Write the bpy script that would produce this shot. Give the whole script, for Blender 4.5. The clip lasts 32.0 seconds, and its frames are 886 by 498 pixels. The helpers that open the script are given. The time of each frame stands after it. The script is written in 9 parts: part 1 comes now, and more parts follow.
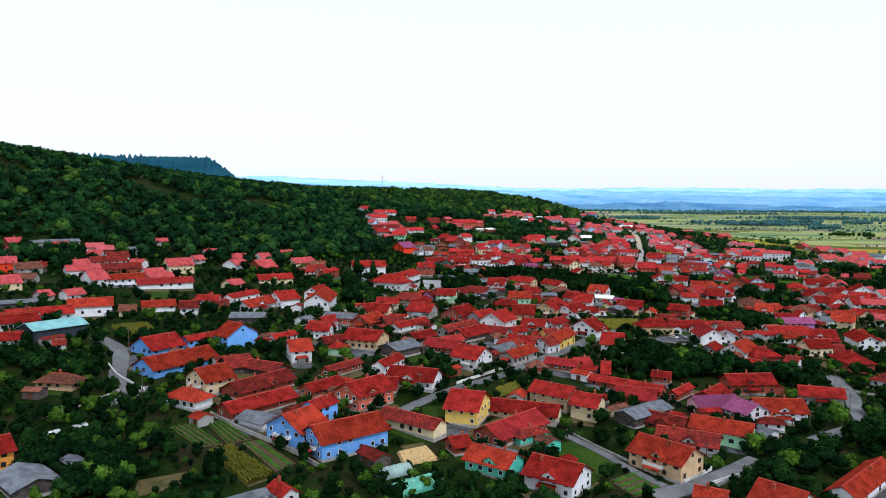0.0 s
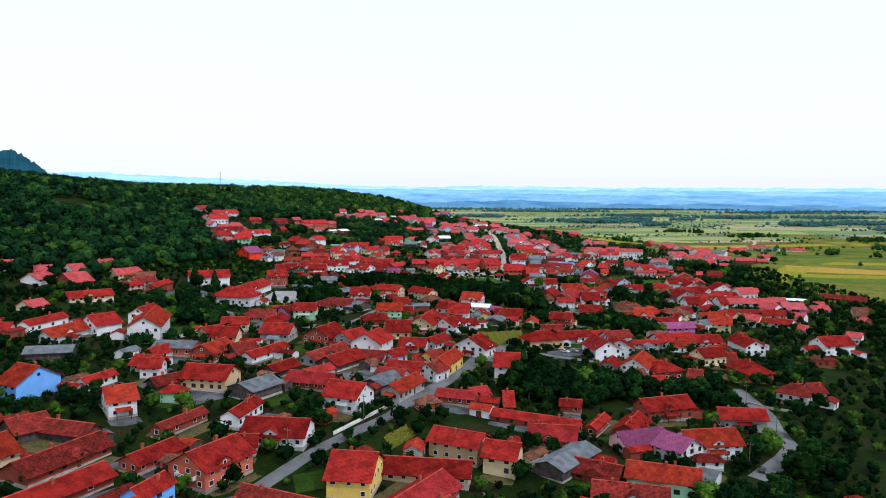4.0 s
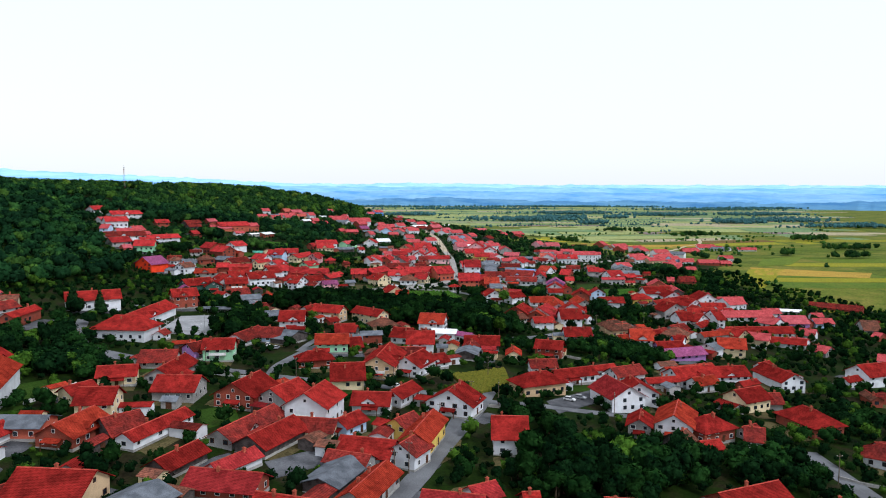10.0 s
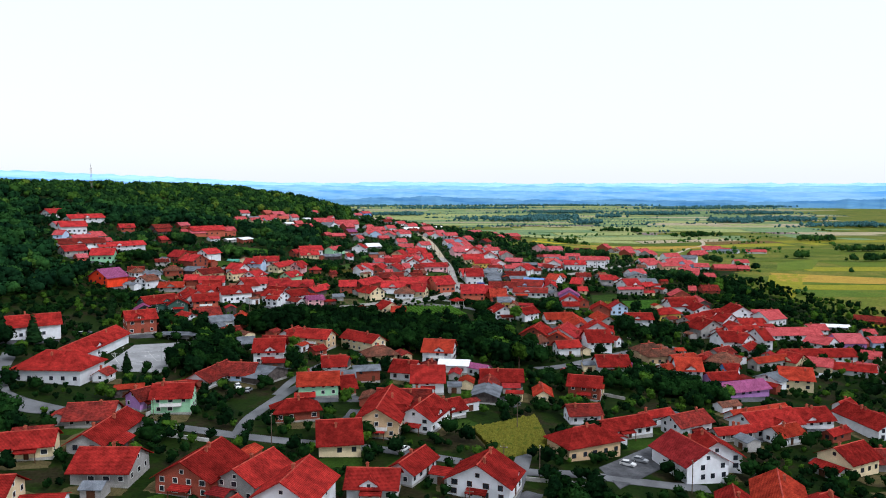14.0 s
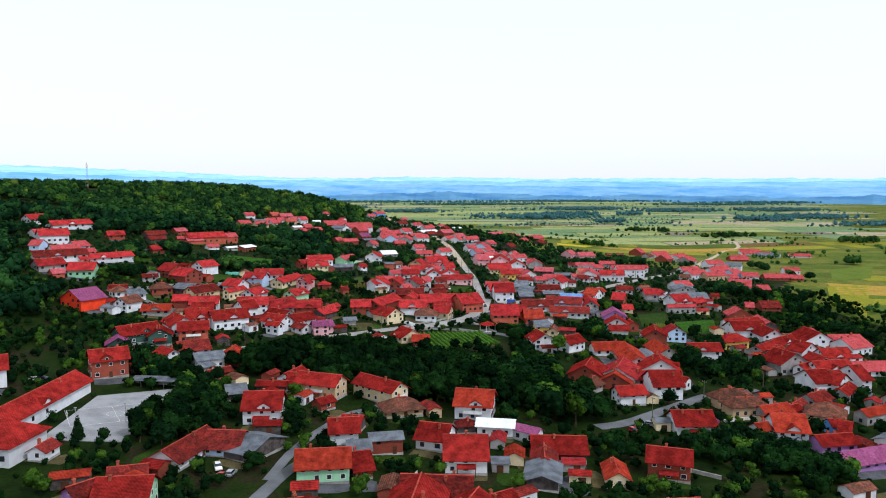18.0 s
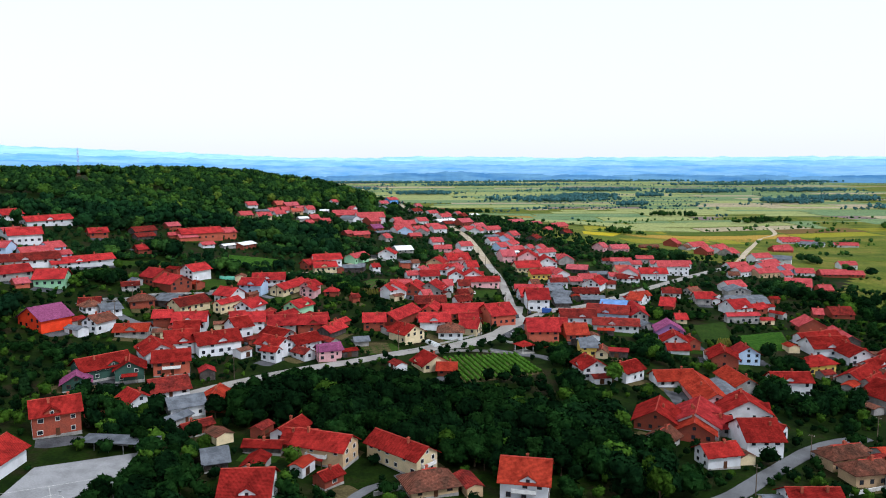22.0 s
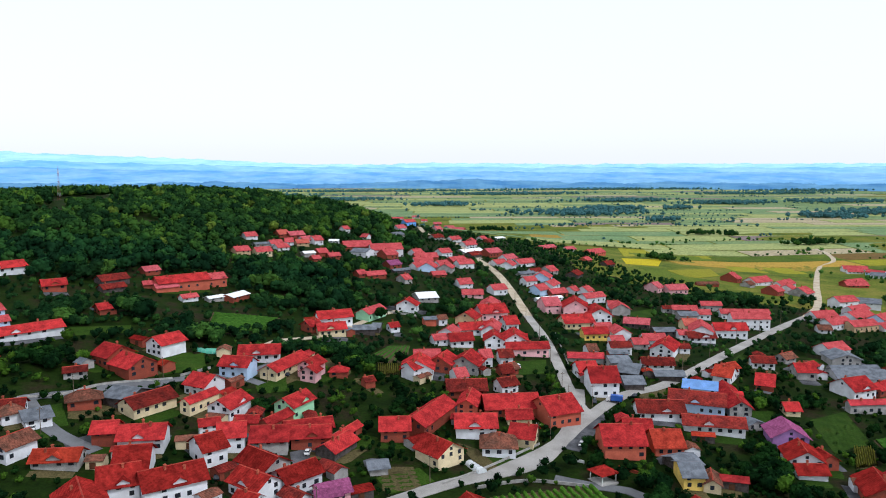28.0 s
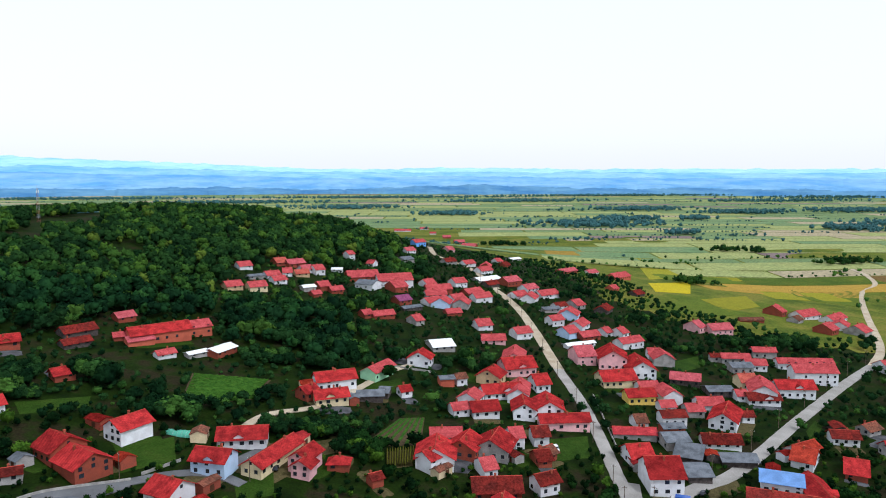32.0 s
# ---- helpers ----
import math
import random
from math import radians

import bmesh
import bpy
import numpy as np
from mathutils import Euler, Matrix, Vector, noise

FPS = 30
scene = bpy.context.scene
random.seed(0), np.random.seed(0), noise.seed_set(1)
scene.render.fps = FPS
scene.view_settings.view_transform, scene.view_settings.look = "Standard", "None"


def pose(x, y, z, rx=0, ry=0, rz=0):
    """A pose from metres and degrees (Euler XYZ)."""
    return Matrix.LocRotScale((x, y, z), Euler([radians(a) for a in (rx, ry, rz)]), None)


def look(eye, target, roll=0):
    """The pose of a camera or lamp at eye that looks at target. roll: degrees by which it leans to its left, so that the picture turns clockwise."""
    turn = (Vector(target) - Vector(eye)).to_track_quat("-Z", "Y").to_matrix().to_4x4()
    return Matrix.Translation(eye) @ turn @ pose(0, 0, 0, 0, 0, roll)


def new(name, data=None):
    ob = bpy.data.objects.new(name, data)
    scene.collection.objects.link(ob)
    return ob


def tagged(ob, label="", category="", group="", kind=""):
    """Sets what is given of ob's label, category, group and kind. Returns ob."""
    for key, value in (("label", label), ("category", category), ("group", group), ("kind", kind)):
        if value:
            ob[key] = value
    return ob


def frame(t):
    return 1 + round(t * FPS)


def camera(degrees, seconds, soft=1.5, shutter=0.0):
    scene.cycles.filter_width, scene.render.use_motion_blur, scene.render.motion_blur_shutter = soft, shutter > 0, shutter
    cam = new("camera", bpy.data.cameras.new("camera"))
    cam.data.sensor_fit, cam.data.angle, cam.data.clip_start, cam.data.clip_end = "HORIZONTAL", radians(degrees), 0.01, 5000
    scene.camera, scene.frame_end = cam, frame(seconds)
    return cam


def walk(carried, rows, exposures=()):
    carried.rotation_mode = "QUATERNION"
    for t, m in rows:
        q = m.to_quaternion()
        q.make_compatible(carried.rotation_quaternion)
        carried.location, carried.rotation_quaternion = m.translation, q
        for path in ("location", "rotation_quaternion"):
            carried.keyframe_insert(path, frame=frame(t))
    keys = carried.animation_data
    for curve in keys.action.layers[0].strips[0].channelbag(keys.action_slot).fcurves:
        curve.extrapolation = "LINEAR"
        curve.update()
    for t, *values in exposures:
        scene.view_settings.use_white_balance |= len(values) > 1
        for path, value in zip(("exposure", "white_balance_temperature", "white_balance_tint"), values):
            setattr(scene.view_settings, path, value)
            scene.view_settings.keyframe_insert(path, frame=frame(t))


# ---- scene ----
# A drone's flight up the valley: seconds, eye, target, roll
PATH = [
    (0, (0.00, 0.00, 63.89), (-12.243, 98.976, 56.548), 0.37),
    (1, (-4.41, 13.18, 64.14), (-11.483, 112.650, 56.694), 0.37),
    (2, (-8.54, 26.34, 64.21), (-10.430, 126.052, 56.824), 0.38),
    (3, (-12.09, 39.73, 64.19), (-8.392, 139.388, 56.810), 0.39),
    (4, (-14.82, 53.59, 64.18), (-5.692, 152.899, 56.741), 0.42),
    (7, (-20.02, 96.87, 64.45), (-2.784, 195.076, 56.838), 0.31),
    (8, (-20.70, 111.54, 64.46), (-3.219, 209.699, 56.779), 0.31),
    (9, (-20.70, 126.34, 64.49), (-2.622, 224.388, 56.781), 0.33),
    (10, (-20.39, 141.16, 64.53), (-1.102, 238.976, 56.772), 0.34),
    (11, (-19.93, 155.99, 64.46), (0.643, 253.541, 56.691), 0.27),
    (12, (-19.40, 171.10, 64.45), (2.178, 268.442, 56.703), 0.15),
    (13, (-18.89, 186.30, 64.85), (2.730, 283.619, 57.008), 0.17),
    (14, (-18.04, 201.31, 65.81), (3.250, 298.692, 57.883), 0.20),
    (17, (-14.46, 246.66, 70.69), (5.607, 344.329, 63.077), 0.16),
    (18, (-13.27, 261.39, 71.97), (6.379, 359.048, 63.251), 0.19),
    (19, (-12.11, 275.97, 72.98), (7.177, 373.544, 62.582), 0.05),
    (20, (-11.05, 290.79, 74.21), (7.783, 388.305, 62.519), 0.11),
    (21, (-10.04, 305.72, 76.21), (8.470, 403.290, 64.524), 0.08),
    (22, (-9.04, 320.48, 78.53), (9.136, 418.132, 66.926), -0.04),
    (23, (-7.92, 334.90, 81.00), (9.966, 432.596, 69.353), -0.13),
    (24, (-6.86, 349.14, 83.40), (10.686, 446.920, 71.917), -0.21),
    (25, (-5.91, 363.73, 86.03), (11.327, 461.578, 74.647), -0.09),
    (28, (-3.57, 409.09, 94.64), (12.904, 507.103, 83.575), -0.02),
    (29, (-2.82, 423.84, 97.96), (13.466, 521.891, 86.933), 0.03),
    (30, (-2.06, 438.42, 101.54), (14.069, 536.497, 90.580), 0.07),
    (31, (-1.13, 452.82, 105.09), (14.850, 550.939, 94.225), -0.02),
    (32, (-0.00, 467.20, 108.80), (15.666, 565.380, 98.065), 0.06),
]
cam = camera(62.40, 32.0, soft=1.0)
walk(cam, [(t, look(eye, target, roll)) for t, eye, target, roll in PATH], exposures=[(0, -0.58, 5820, 10), (32, -0.58, 5820, 10)])

# ---------------------------------------------------------------- light
world = bpy.data.worlds.new("hazy_sky")
scene.world = world
world.use_nodes = True
wn, wl = world.node_tree.nodes, world.node_tree.links
wn.clear()
sky = wn.new("ShaderNodeTexSky")
sky.sky_type = "NISHITA"
sky.sun_disc = False
SUN_UP, SUN_TURN = 50.0, 140.0
sky.sun_elevation, sky.sun_rotation = radians(SUN_UP), radians(SUN_TURN)
sky.air_density, sky.dust_density, sky.ozone_density = 1.0, 3.0, 1.0
veil = wn.new("ShaderNodeMixRGB")
veil.inputs[0].default_value = 0.55
veil.inputs[2].default_value = (16.6, 16.3, 15.5, 1)
back = wn.new("ShaderNodeBackground")
back.inputs["Strength"].default_value = 0.15
wout = wn.new("ShaderNodeOutputWorld")
wl.new(sky.outputs[0], veil.inputs[1])
wl.new(veil.outputs[0], back.inputs[0])
wl.new(back.outputs[0], wout.inputs[0])
sun_data = bpy.data.lights.new("sun", "SUN")
sun_data.energy, sun_data.angle, sun_data.color = 2.6, radians(4), (1.0, 0.965, 0.92)
sun = new("sun", sun_data)
sun_way = Vector((math.sin(radians(SUN_TURN)) * math.cos(radians(SUN_UP)), math.cos(radians(SUN_TURN)) * math.cos(radians(SUN_UP)), math.sin(radians(SUN_UP))))
sun.matrix_world = look(sun_way * 500 + Vector((0, 400, 0)), Vector((0, 400, 0)))

# ---------------------------------------------------------------- materials
def mat(name, color, rough=0.85, vary=0.25, scale=0.6, fine=9.0, bump=0.25, metal=0.0, per_object=0.12, second=None, spec=0.05):
    """A surface with stains at one scale, grain at another, and a little change from thing to thing."""
    m = bpy.data.materials.new(name)
    m.use_nodes = True
    n, l = m.node_tree.nodes, m.node_tree.links
    n.clear()
    out, bsdf = n.new("ShaderNodeOutputMaterial"), n.new("ShaderNodeBsdfPrincipled")
    l.new(bsdf.outputs[0], out.inputs[0])
    geo, info = n.new("ShaderNodeNewGeometry"), n.new("ShaderNodeObjectInfo")
    big, small = n.new("ShaderNodeTexNoise"), n.new("ShaderNodeTexNoise")
    big.inputs["Scale"].default_value, big.inputs["Detail"].default_value = scale, 4
    small.inputs["Scale"].default_value, small.inputs["Detail"].default_value = fine, 3
    for tex in (big, small):
        l.new(geo.outputs["Position"], tex.inputs["Vector"])
    ramp = n.new("ShaderNodeValToRGB")
    dark = second or [c * (1 - vary * 1.6) for c in color]
    ramp.color_ramp.elements[0].position, ramp.color_ramp.elements[1].position = 0.36, 0.62
    ramp.color_ramp.elements[0].color, ramp.color_ramp.elements[1].color = (*dark, 1), (*color, 1)
    l.new(big.outputs[0], ramp.inputs[0])
    grain = n.new("ShaderNodeMapRange")
    grain.inputs["To Min"].default_value, grain.inputs["To Max"].default_value = 1 - vary, 1 + vary
    grain.inputs["From Min"].default_value, grain.inputs["From Max"].default_value = 0.3, 0.7
    l.new(small.outputs[0], grain.inputs[0])
    own = n.new("ShaderNodeMapRange")
    own.inputs["To Min"].default_value, own.inputs["To Max"].default_value = 1 - per_object * 1.6, 1 + per_object
    l.new(info.outputs["Random"], own.inputs[0])
    both = n.new("ShaderNodeMath")
    both.operation = "MULTIPLY"
    l.new(grain.outputs[0], both.inputs[0])
    l.new(own.outputs[0], both.inputs[1])
    mix = n.new("ShaderNodeVectorMath")
    mix.operation = "SCALE"
    l.new(ramp.outputs[0], mix.inputs[0])
    l.new(both.outputs[0], mix.inputs["Scale"])
    l.new(mix.outputs[0], bsdf.inputs["Base Color"])
    bsdf.inputs["Roughness"].default_value, bsdf.inputs["Metallic"].default_value = rough, metal
    bsdf.inputs["Specular IOR Level"].default_value = spec
    if bump:
        b = n.new("ShaderNodeBump")
        b.inputs["Strength"].default_value, b.inputs["Distance"].default_value = bump, 0.05
        l.new(small.outputs[0], b.inputs["Height"])
        l.new(b.outputs[0], bsdf.inputs["Normal"])
    return m


def tile_mat(name, color, second, rows=0.36, cols=0.28, wear=0.24):
    """Clay tiles: courses up the slope and columns along the ridge, in the roof's own axes, with mottled weathering."""
    m = mat(name, color, 0.9, wear, 0.35, 1.5, 0, 0, 0.22, second, 0.0)
    n, l = m.node_tree.nodes, m.node_tree.links
    bsdf = next(x for x in n if x.type == "BSDF_PRINCIPLED")
    co, split = n.new("ShaderNodeTexCoord"), n.new("ShaderNodeSeparateXYZ")
    l.new(co.outputs["Object"], split.inputs[0])
    waves = []
    for axis, pitch, sharp in ((0, cols, 1.0), (2, rows * 0.5, 1.6)):
        mul, fr = n.new("ShaderNodeMath"), n.new("ShaderNodeMath")
        mul.operation, mul.inputs[1].default_value = "DIVIDE", pitch
        l.new(split.outputs[axis], mul.inputs[0])
        fr.operation, fr.inputs[1].default_value = "PINGPONG", 0.5
        l.new(mul.outputs[0], fr.inputs[0])
        waves.append(fr)
    add = n.new("ShaderNodeMath")
    add.operation = "ADD"
    l.new(waves[0].outputs[0], add.inputs[0])
    l.new(waves[1].outputs[0], add.inputs[1])
    # the shade in the laps between the courses is painted darker than the tiles
    lap, sc = n.new("ShaderNodeMapRange"), n.new("ShaderNodeVectorMath")
    lap.inputs["From Min"].default_value, lap.inputs["From Max"].default_value = 0.0, 0.7
    lap.inputs["To Min"].default_value, lap.inputs["To Max"].default_value = 0.28, 1.2
    l.new(add.outputs[0], lap.inputs[0])
    sc.operation = "SCALE"
    l.new(bsdf.inputs["Base Color"].links[0].from_socket, sc.inputs[0])
    l.new(lap.outputs[0], sc.inputs["Scale"])
    l.new(sc.outputs[0], bsdf.inputs["Base Color"])
    b = n.new("ShaderNodeBump")
    b.inputs["Strength"].default_value, b.inputs["Distance"].default_value = 0.7, 0.09
    l.new(add.outputs[0], b.inputs["Height"])
    l.new(b.outputs[0], bsdf.inputs["Normal"])
    return m


WALL = {
    "white": mat("white_render", (0.70, 0.72, 0.76), 0.9, 0.05, 0.35, 6, 0.1, second=(0.58, 0.59, 0.62)),
    "cream": mat("cream_render", (0.72, 0.60, 0.38), 0.9, 0.12, 0.35, 6, 0.1),
    "beige": mat("beige_render", (0.56, 0.40, 0.24), 0.9, 0.14, 0.35, 6, 0.1),
    "yellow": mat("yellow_render", (0.78, 0.56, 0.14), 0.9, 0.12, 0.35, 6, 0.1),
    "ochre": mat("ochre_render", (0.72, 0.32, 0.06), 0.9, 0.12, 0.35, 6, 0.1),
    "blue": mat("blue_render", (0.17, 0.40, 0.86), 0.9, 0.08, 0.35, 6, 0.1),
    "lblue": mat("pale_blue_render", (0.50, 0.66, 0.88), 0.9, 0.08, 0.35, 6, 0.1),
    "green": mat("pale_green_render", (0.36, 0.66, 0.42), 0.9, 0.10, 0.35, 6, 0.1),
    "teal": mat("teal_render", (0.10, 0.52, 0.40), 0.9, 0.12, 0.35, 6, 0.1),
    "salmon": mat("salmon_render", (0.52, 0.13, 0.08), 0.9, 0.14, 0.35, 6, 0.1),
    "pink": mat("pink_render", (0.74, 0.42, 0.44), 0.9, 0.12, 0.35, 6, 0.1),
    "red": mat("fire_red_render", (0.78, 0.06, 0.02), 0.85, 0.12, 0.35, 6, 0.1),
    "purple": mat("violet_render", (0.42, 0.22, 0.50), 0.9, 0.12, 0.35, 6, 0.1),
    "grey": mat("grey_render", (0.36, 0.35, 0.34), 0.92, 0.2, 0.35, 6, 0.15),
    "brick": mat("bare_brick", (0.28, 0.065, 0.040), 0.92, 0.3, 0.5, 7, 0.35, second=(0.22, 0.060, 0.040)),
    "dgreen": mat("dark_green_render", (0.050, 0.105, 0.085), 0.9, 0.14, 0.35, 6, 0.1),
    "wood": mat("weathered_boards", (0.10, 0.085, 0.08), 0.95, 0.3, 0.8, 8, 0.3),
    "dark": mat("dark_sheet_wall", (0.035, 0.045, 0.06), 0.7, 0.2, 0.5, 5, 0.1),
}
ROOF = {
    "r": tile_mat("red_clay_tiles", (0.28, 0.022, 0.018), (0.15, 0.013, 0.011)),
    "r2": tile_mat("rose_red_tiles", (0.315, 0.030, 0.031), (0.20, 0.019, 0.020)),
    "o": tile_mat("orange_red_tiles", (0.34, 0.040, 0.021), (0.20, 0.022, 0.013)),
    "dr": tile_mat("dark_weathered_tiles", (0.22, 0.028, 0.022), (0.11, 0.020, 0.017), wear=0.4),
    "b": tile_mat("brown_mossy_tiles", (0.20, 0.075, 0.05), (0.10, 0.05, 0.035), wear=0.4),
    "purple": tile_mat("violet_roof_panels", (0.27, 0.075, 0.17), (0.21, 0.058, 0.13)),
    "grey": mat("grey_corrugated_sheet", (0.15, 0.165, 0.19), 0.75, 0.25, 0.4, 5, 0.3, second=(0.085, 0.095, 0.11)),
    "teal": mat("pale_teal_sheet", (0.22, 0.46, 0.48), 0.6, 0.15, 0.3, 3, 0.1),
    "wsheet": mat("white_roof_sheet", (0.82, 0.84, 0.86), 0.5, 0.1, 0.3, 3, 0.1),
    "blue": mat("blue_roof_sheet", (0.16, 0.30, 0.60), 0.6, 0.15, 0.3, 3, 0.1),
}
# the same tiles for houses beyond y 635, brightened to stand in for haze
HAZED_MID_ROOF = {
    "r": tile_mat("hazed_red_tiles", (0.42, 0.034, 0.034), (0.23, 0.020, 0.021)),
    "r2": tile_mat("hazed_rose_tiles", (0.43, 0.048, 0.056), (0.28, 0.031, 0.037)),
    "o": tile_mat("hazed_orange_tiles", (0.43, 0.056, 0.032), (0.25, 0.030, 0.019)),
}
# tiles at the far end of the village, haze painted in as pale pink
HAZED_FAR_ROOF = {
    "r": tile_mat("far_hazed_red_tiles", (0.52, 0.092, 0.098), (0.37, 0.058, 0.062)),
    "r2": tile_mat("far_hazed_rose_tiles", (0.54, 0.120, 0.138), (0.40, 0.080, 0.092)),
    "o": tile_mat("far_hazed_orange_tiles", (0.52, 0.125, 0.092), (0.39, 0.083, 0.062)),
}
M_FRAME = mat("window_frame_paint", (0.74, 0.74, 0.72), 0.6, 0.1, 1, 8, 0)
M_BROWN = mat("brown_joinery", (0.10, 0.045, 0.025), 0.6, 0.2, 1, 8, 0)
M_PANE = mat("dark_window_glass", (0.025, 0.03, 0.04), 0.12, 0.2, 0.5, 2, 0, spec=0.5)
M_CONC = mat("concrete", (0.40, 0.39, 0.37), 0.92, 0.2, 0.5, 5, 0.2)
M_CHIM = mat("chimney_brick", (0.40, 0.10, 0.06), 0.92, 0.3, 1.0, 8, 0.3)
M_RIDGE = mat("ridge_tiles", (0.42, 0.065, 0.045), 0.85, 0.25, 0.8, 4, 0.2)

# ---------------------------------------------------------------- the lie of the land
HILL_X = np.arange(-600, 451, 150)
HILL_Y = np.arange(-50, 1601, 150)
MOUNDS = np.array(
    [6.9, 15.1, 26, 38.9, 43, 32.6, 24.9, 21.4, 16.4, 12.8, 12, 12.8, 6.9, 6.5, 8.8, 19.8, 30.7, 26.9, 23.3, 20.2, 16.2, 14.1, 13.2, 12.1, 4.6, 1.1, -0.2,
     4.4, 12.5, 18.1, 20.3, 18.9, 19, 17.8, 15, 10, -0.2, -0.8, 3.3, 3.8, 0.4, 6.5, 12.7, 15.8, 22.3, 21.5, 16.1, 5.4, -2.1, -2.1, 1.8, 3.4, 0.7, 4.1,
     7.1, 7.6, 13.5, 15.4, 12, -0.1, -1.3, -3, -4.7, -1.4, 0.6, 1.4, 3.3, 6.1, 6.4, 4.9, 4, -2.7, -2.2, -2.6, -4.6, -4.1, -2.6, -1, 1.9, 4.8, 2.8,
     0.5, 0.6, -1.5, -5.3, -2.6, -1.7, -2.3, -2, -0.3, 0, -3.1, -5.3, -3.1, -0.2, 1.4]
).reshape(len(HILL_X), len(HILL_Y))


def ground_z(x, y):
    """Height of the land: low mounds, 150 m apart, on a plain; the wooded ridge stands to the west."""
    gx = np.exp(-((x - HILL_X) ** 2) / 28800.0)
    gy = np.exp(-((y - HILL_Y) ** 2) / 28800.0)
    knoll = 6.0 * math.exp(-((x + 15.0) ** 2 + (y - 1260.0) ** 2) / 11250.0)
    return float(gx @ MOUNDS @ gy) + knoll - 8.0


def part(name, bm, material, parent, label=""):
    me = bpy.data.meshes.new(name)
    bm.to_mesh(me)
    bm.free()
    return hang(name, me, material, parent, label)


def hang(name, me, material, parent, label=""):
    if material and not me.materials:
        me.materials.append(material)
    ob = new(name, me)
    ob.parent = parent
    if label:
        tagged(ob, label)
    return ob


def sheet_mesh(name, verts, faces, material, smooth=False):
    me = bpy.data.meshes.new(name)
    me.from_pydata(verts, [], faces)
    me.materials.append(material)
    if smooth:
        me.polygons.foreach_set("use_smooth", [True] * len(me.polygons))
    me.update()
    return me


def spread(a, b, step, far, growth=1.25):
    """Even steps from a to b, then ever longer ones out to far on both sides."""
    mid = list(np.arange(a, b + 1, step))
    s, lo, hi = step, mid[0], mid[-1]
    while lo > -far or hi < far:
        s *= growth
        if lo > -far:
            lo = max(lo - s, -far)
            mid.insert(0, lo)
        if hi < far:
            hi = min(hi + s, far)
            mid.append(hi)
    return mid


EAST_EDGE = [(-100, 330), (200, 300), (400, 380), (560, 370), (600, 335), (740, 340), (800, 400), (850, 360), (900, 250), (1000, 215), (1100, 235), (1250, 235), (1330, 170), (1420, 60), (1500, -150), (1700, -500), (1900, -900), (2300, -2600), (6000, -2600)]


def east_edge(y):
    """Where the village and its wooded ridge end and the open fields begin."""
    return float(np.interp(y, [p[0] for p in EAST_EDGE], [p[1] for p in EAST_EDGE]))


def land():
    xs, ys = spread(-900, 900, 10, 4900), spread(-60, 1900, 10, 4900)
    verts = [(x, y, ground_z(x, y)) for y in ys for x in xs]
    w = len(xs)
    faces = [(j * w + i, j * w + i + 1, (j + 1) * w + i + 1, (j + 1) * w + i) for j in range(len(ys) - 1) for i in range(w - 1)]
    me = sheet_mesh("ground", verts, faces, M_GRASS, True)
    me.materials.append(M_MEADOW)
    for p in me.polygons:
        if p.center.x > east_edge(p.center.y) - 5:
            p.material_index = 1
    return tagged(new("ground", me), "rough green grass land with bare earth patches under the village", "ground", kind="structure")


def blended(name, colors, scale, fine, rough=0.95, bump=0.4, grain=0.35):
    """Several ground covers in soft patches, broken up by a finer noise."""
    m = mat(name, colors[0], rough, grain, scale, fine, bump, per_object=0.1)
    n = m.node_tree.nodes
    ramp = next(x for x in n if x.type == "VALTORGB").color_ramp
    while len(ramp.elements) < len(colors):
        ramp.elements.new(0.5)
    for i, c in enumerate(colors):
        ramp.elements[i].position = 0.30 + 0.42 * i / (len(colors) - 1)
        ramp.elements[i].color = (*c, 1)
    for x in n:
        if x.type == "TEX_NOISE" and abs(x.inputs["Scale"].default_value - scale) < 1e-4:
            x.inputs["Detail"].default_value, x.inputs["Roughness"].default_value = 7, 0.62
    return m


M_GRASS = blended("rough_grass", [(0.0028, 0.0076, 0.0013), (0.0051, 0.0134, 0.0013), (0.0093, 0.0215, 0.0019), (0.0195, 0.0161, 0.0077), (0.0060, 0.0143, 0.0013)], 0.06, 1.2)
M_MEADOW = blended("open_meadow", [(0.0395, 0.0654, 0.0081), (0.0614, 0.0899, 0.0105), (0.0964, 0.1183, 0.0146), (0.1486, 0.1387, 0.0243), (0.0701, 0.0899, 0.0121)], 0.025, 0.6)
ground = land()


# ---------------------------------------------------------------- roads
M_ASPHALT = mat("worn_grey_asphalt", (0.15, 0.155, 0.165), 0.9, 0.12, 0.12, 3.0, 0.15, per_object=0.05, second=(0.10, 0.103, 0.11))
M_GRAVEL = mat("pale_gravel", (0.44, 0.38, 0.29), 0.95, 0.2, 0.15, 2.5, 0.3, per_object=0.05, second=(0.34, 0.28, 0.20))
M_PALE = mat("dusty_pale_asphalt", (0.325, 0.312, 0.295), 0.92, 0.15, 0.12, 3.0, 0.15, per_object=0.05, second=(0.25, 0.238, 0.222))
ROAD_SPOTS = []


def curve_points(pts, step):
    """A smooth line through the given places, in even steps."""
    p = [Vector((*q, 0)) for q in pts]
    p = [p[0] * 2 - p[1], *p, p[-1] * 2 - p[-2]]
    out = []
    for i in range(1, len(p) - 2):
        n = max(1, int((p[i + 1] - p[i]).length / step))
        for k in range(n):
            t = k / n
            a, b, c, d = p[i - 1], p[i], p[i + 1], p[i + 2]
            out.append(0.5 * ((2 * b) + (c - a) * t + (2 * a - 5 * b + 4 * c - d) * t * t + (3 * b - a - 3 * c + d) * t ** 3))
    out.append(p[-2])
    return out


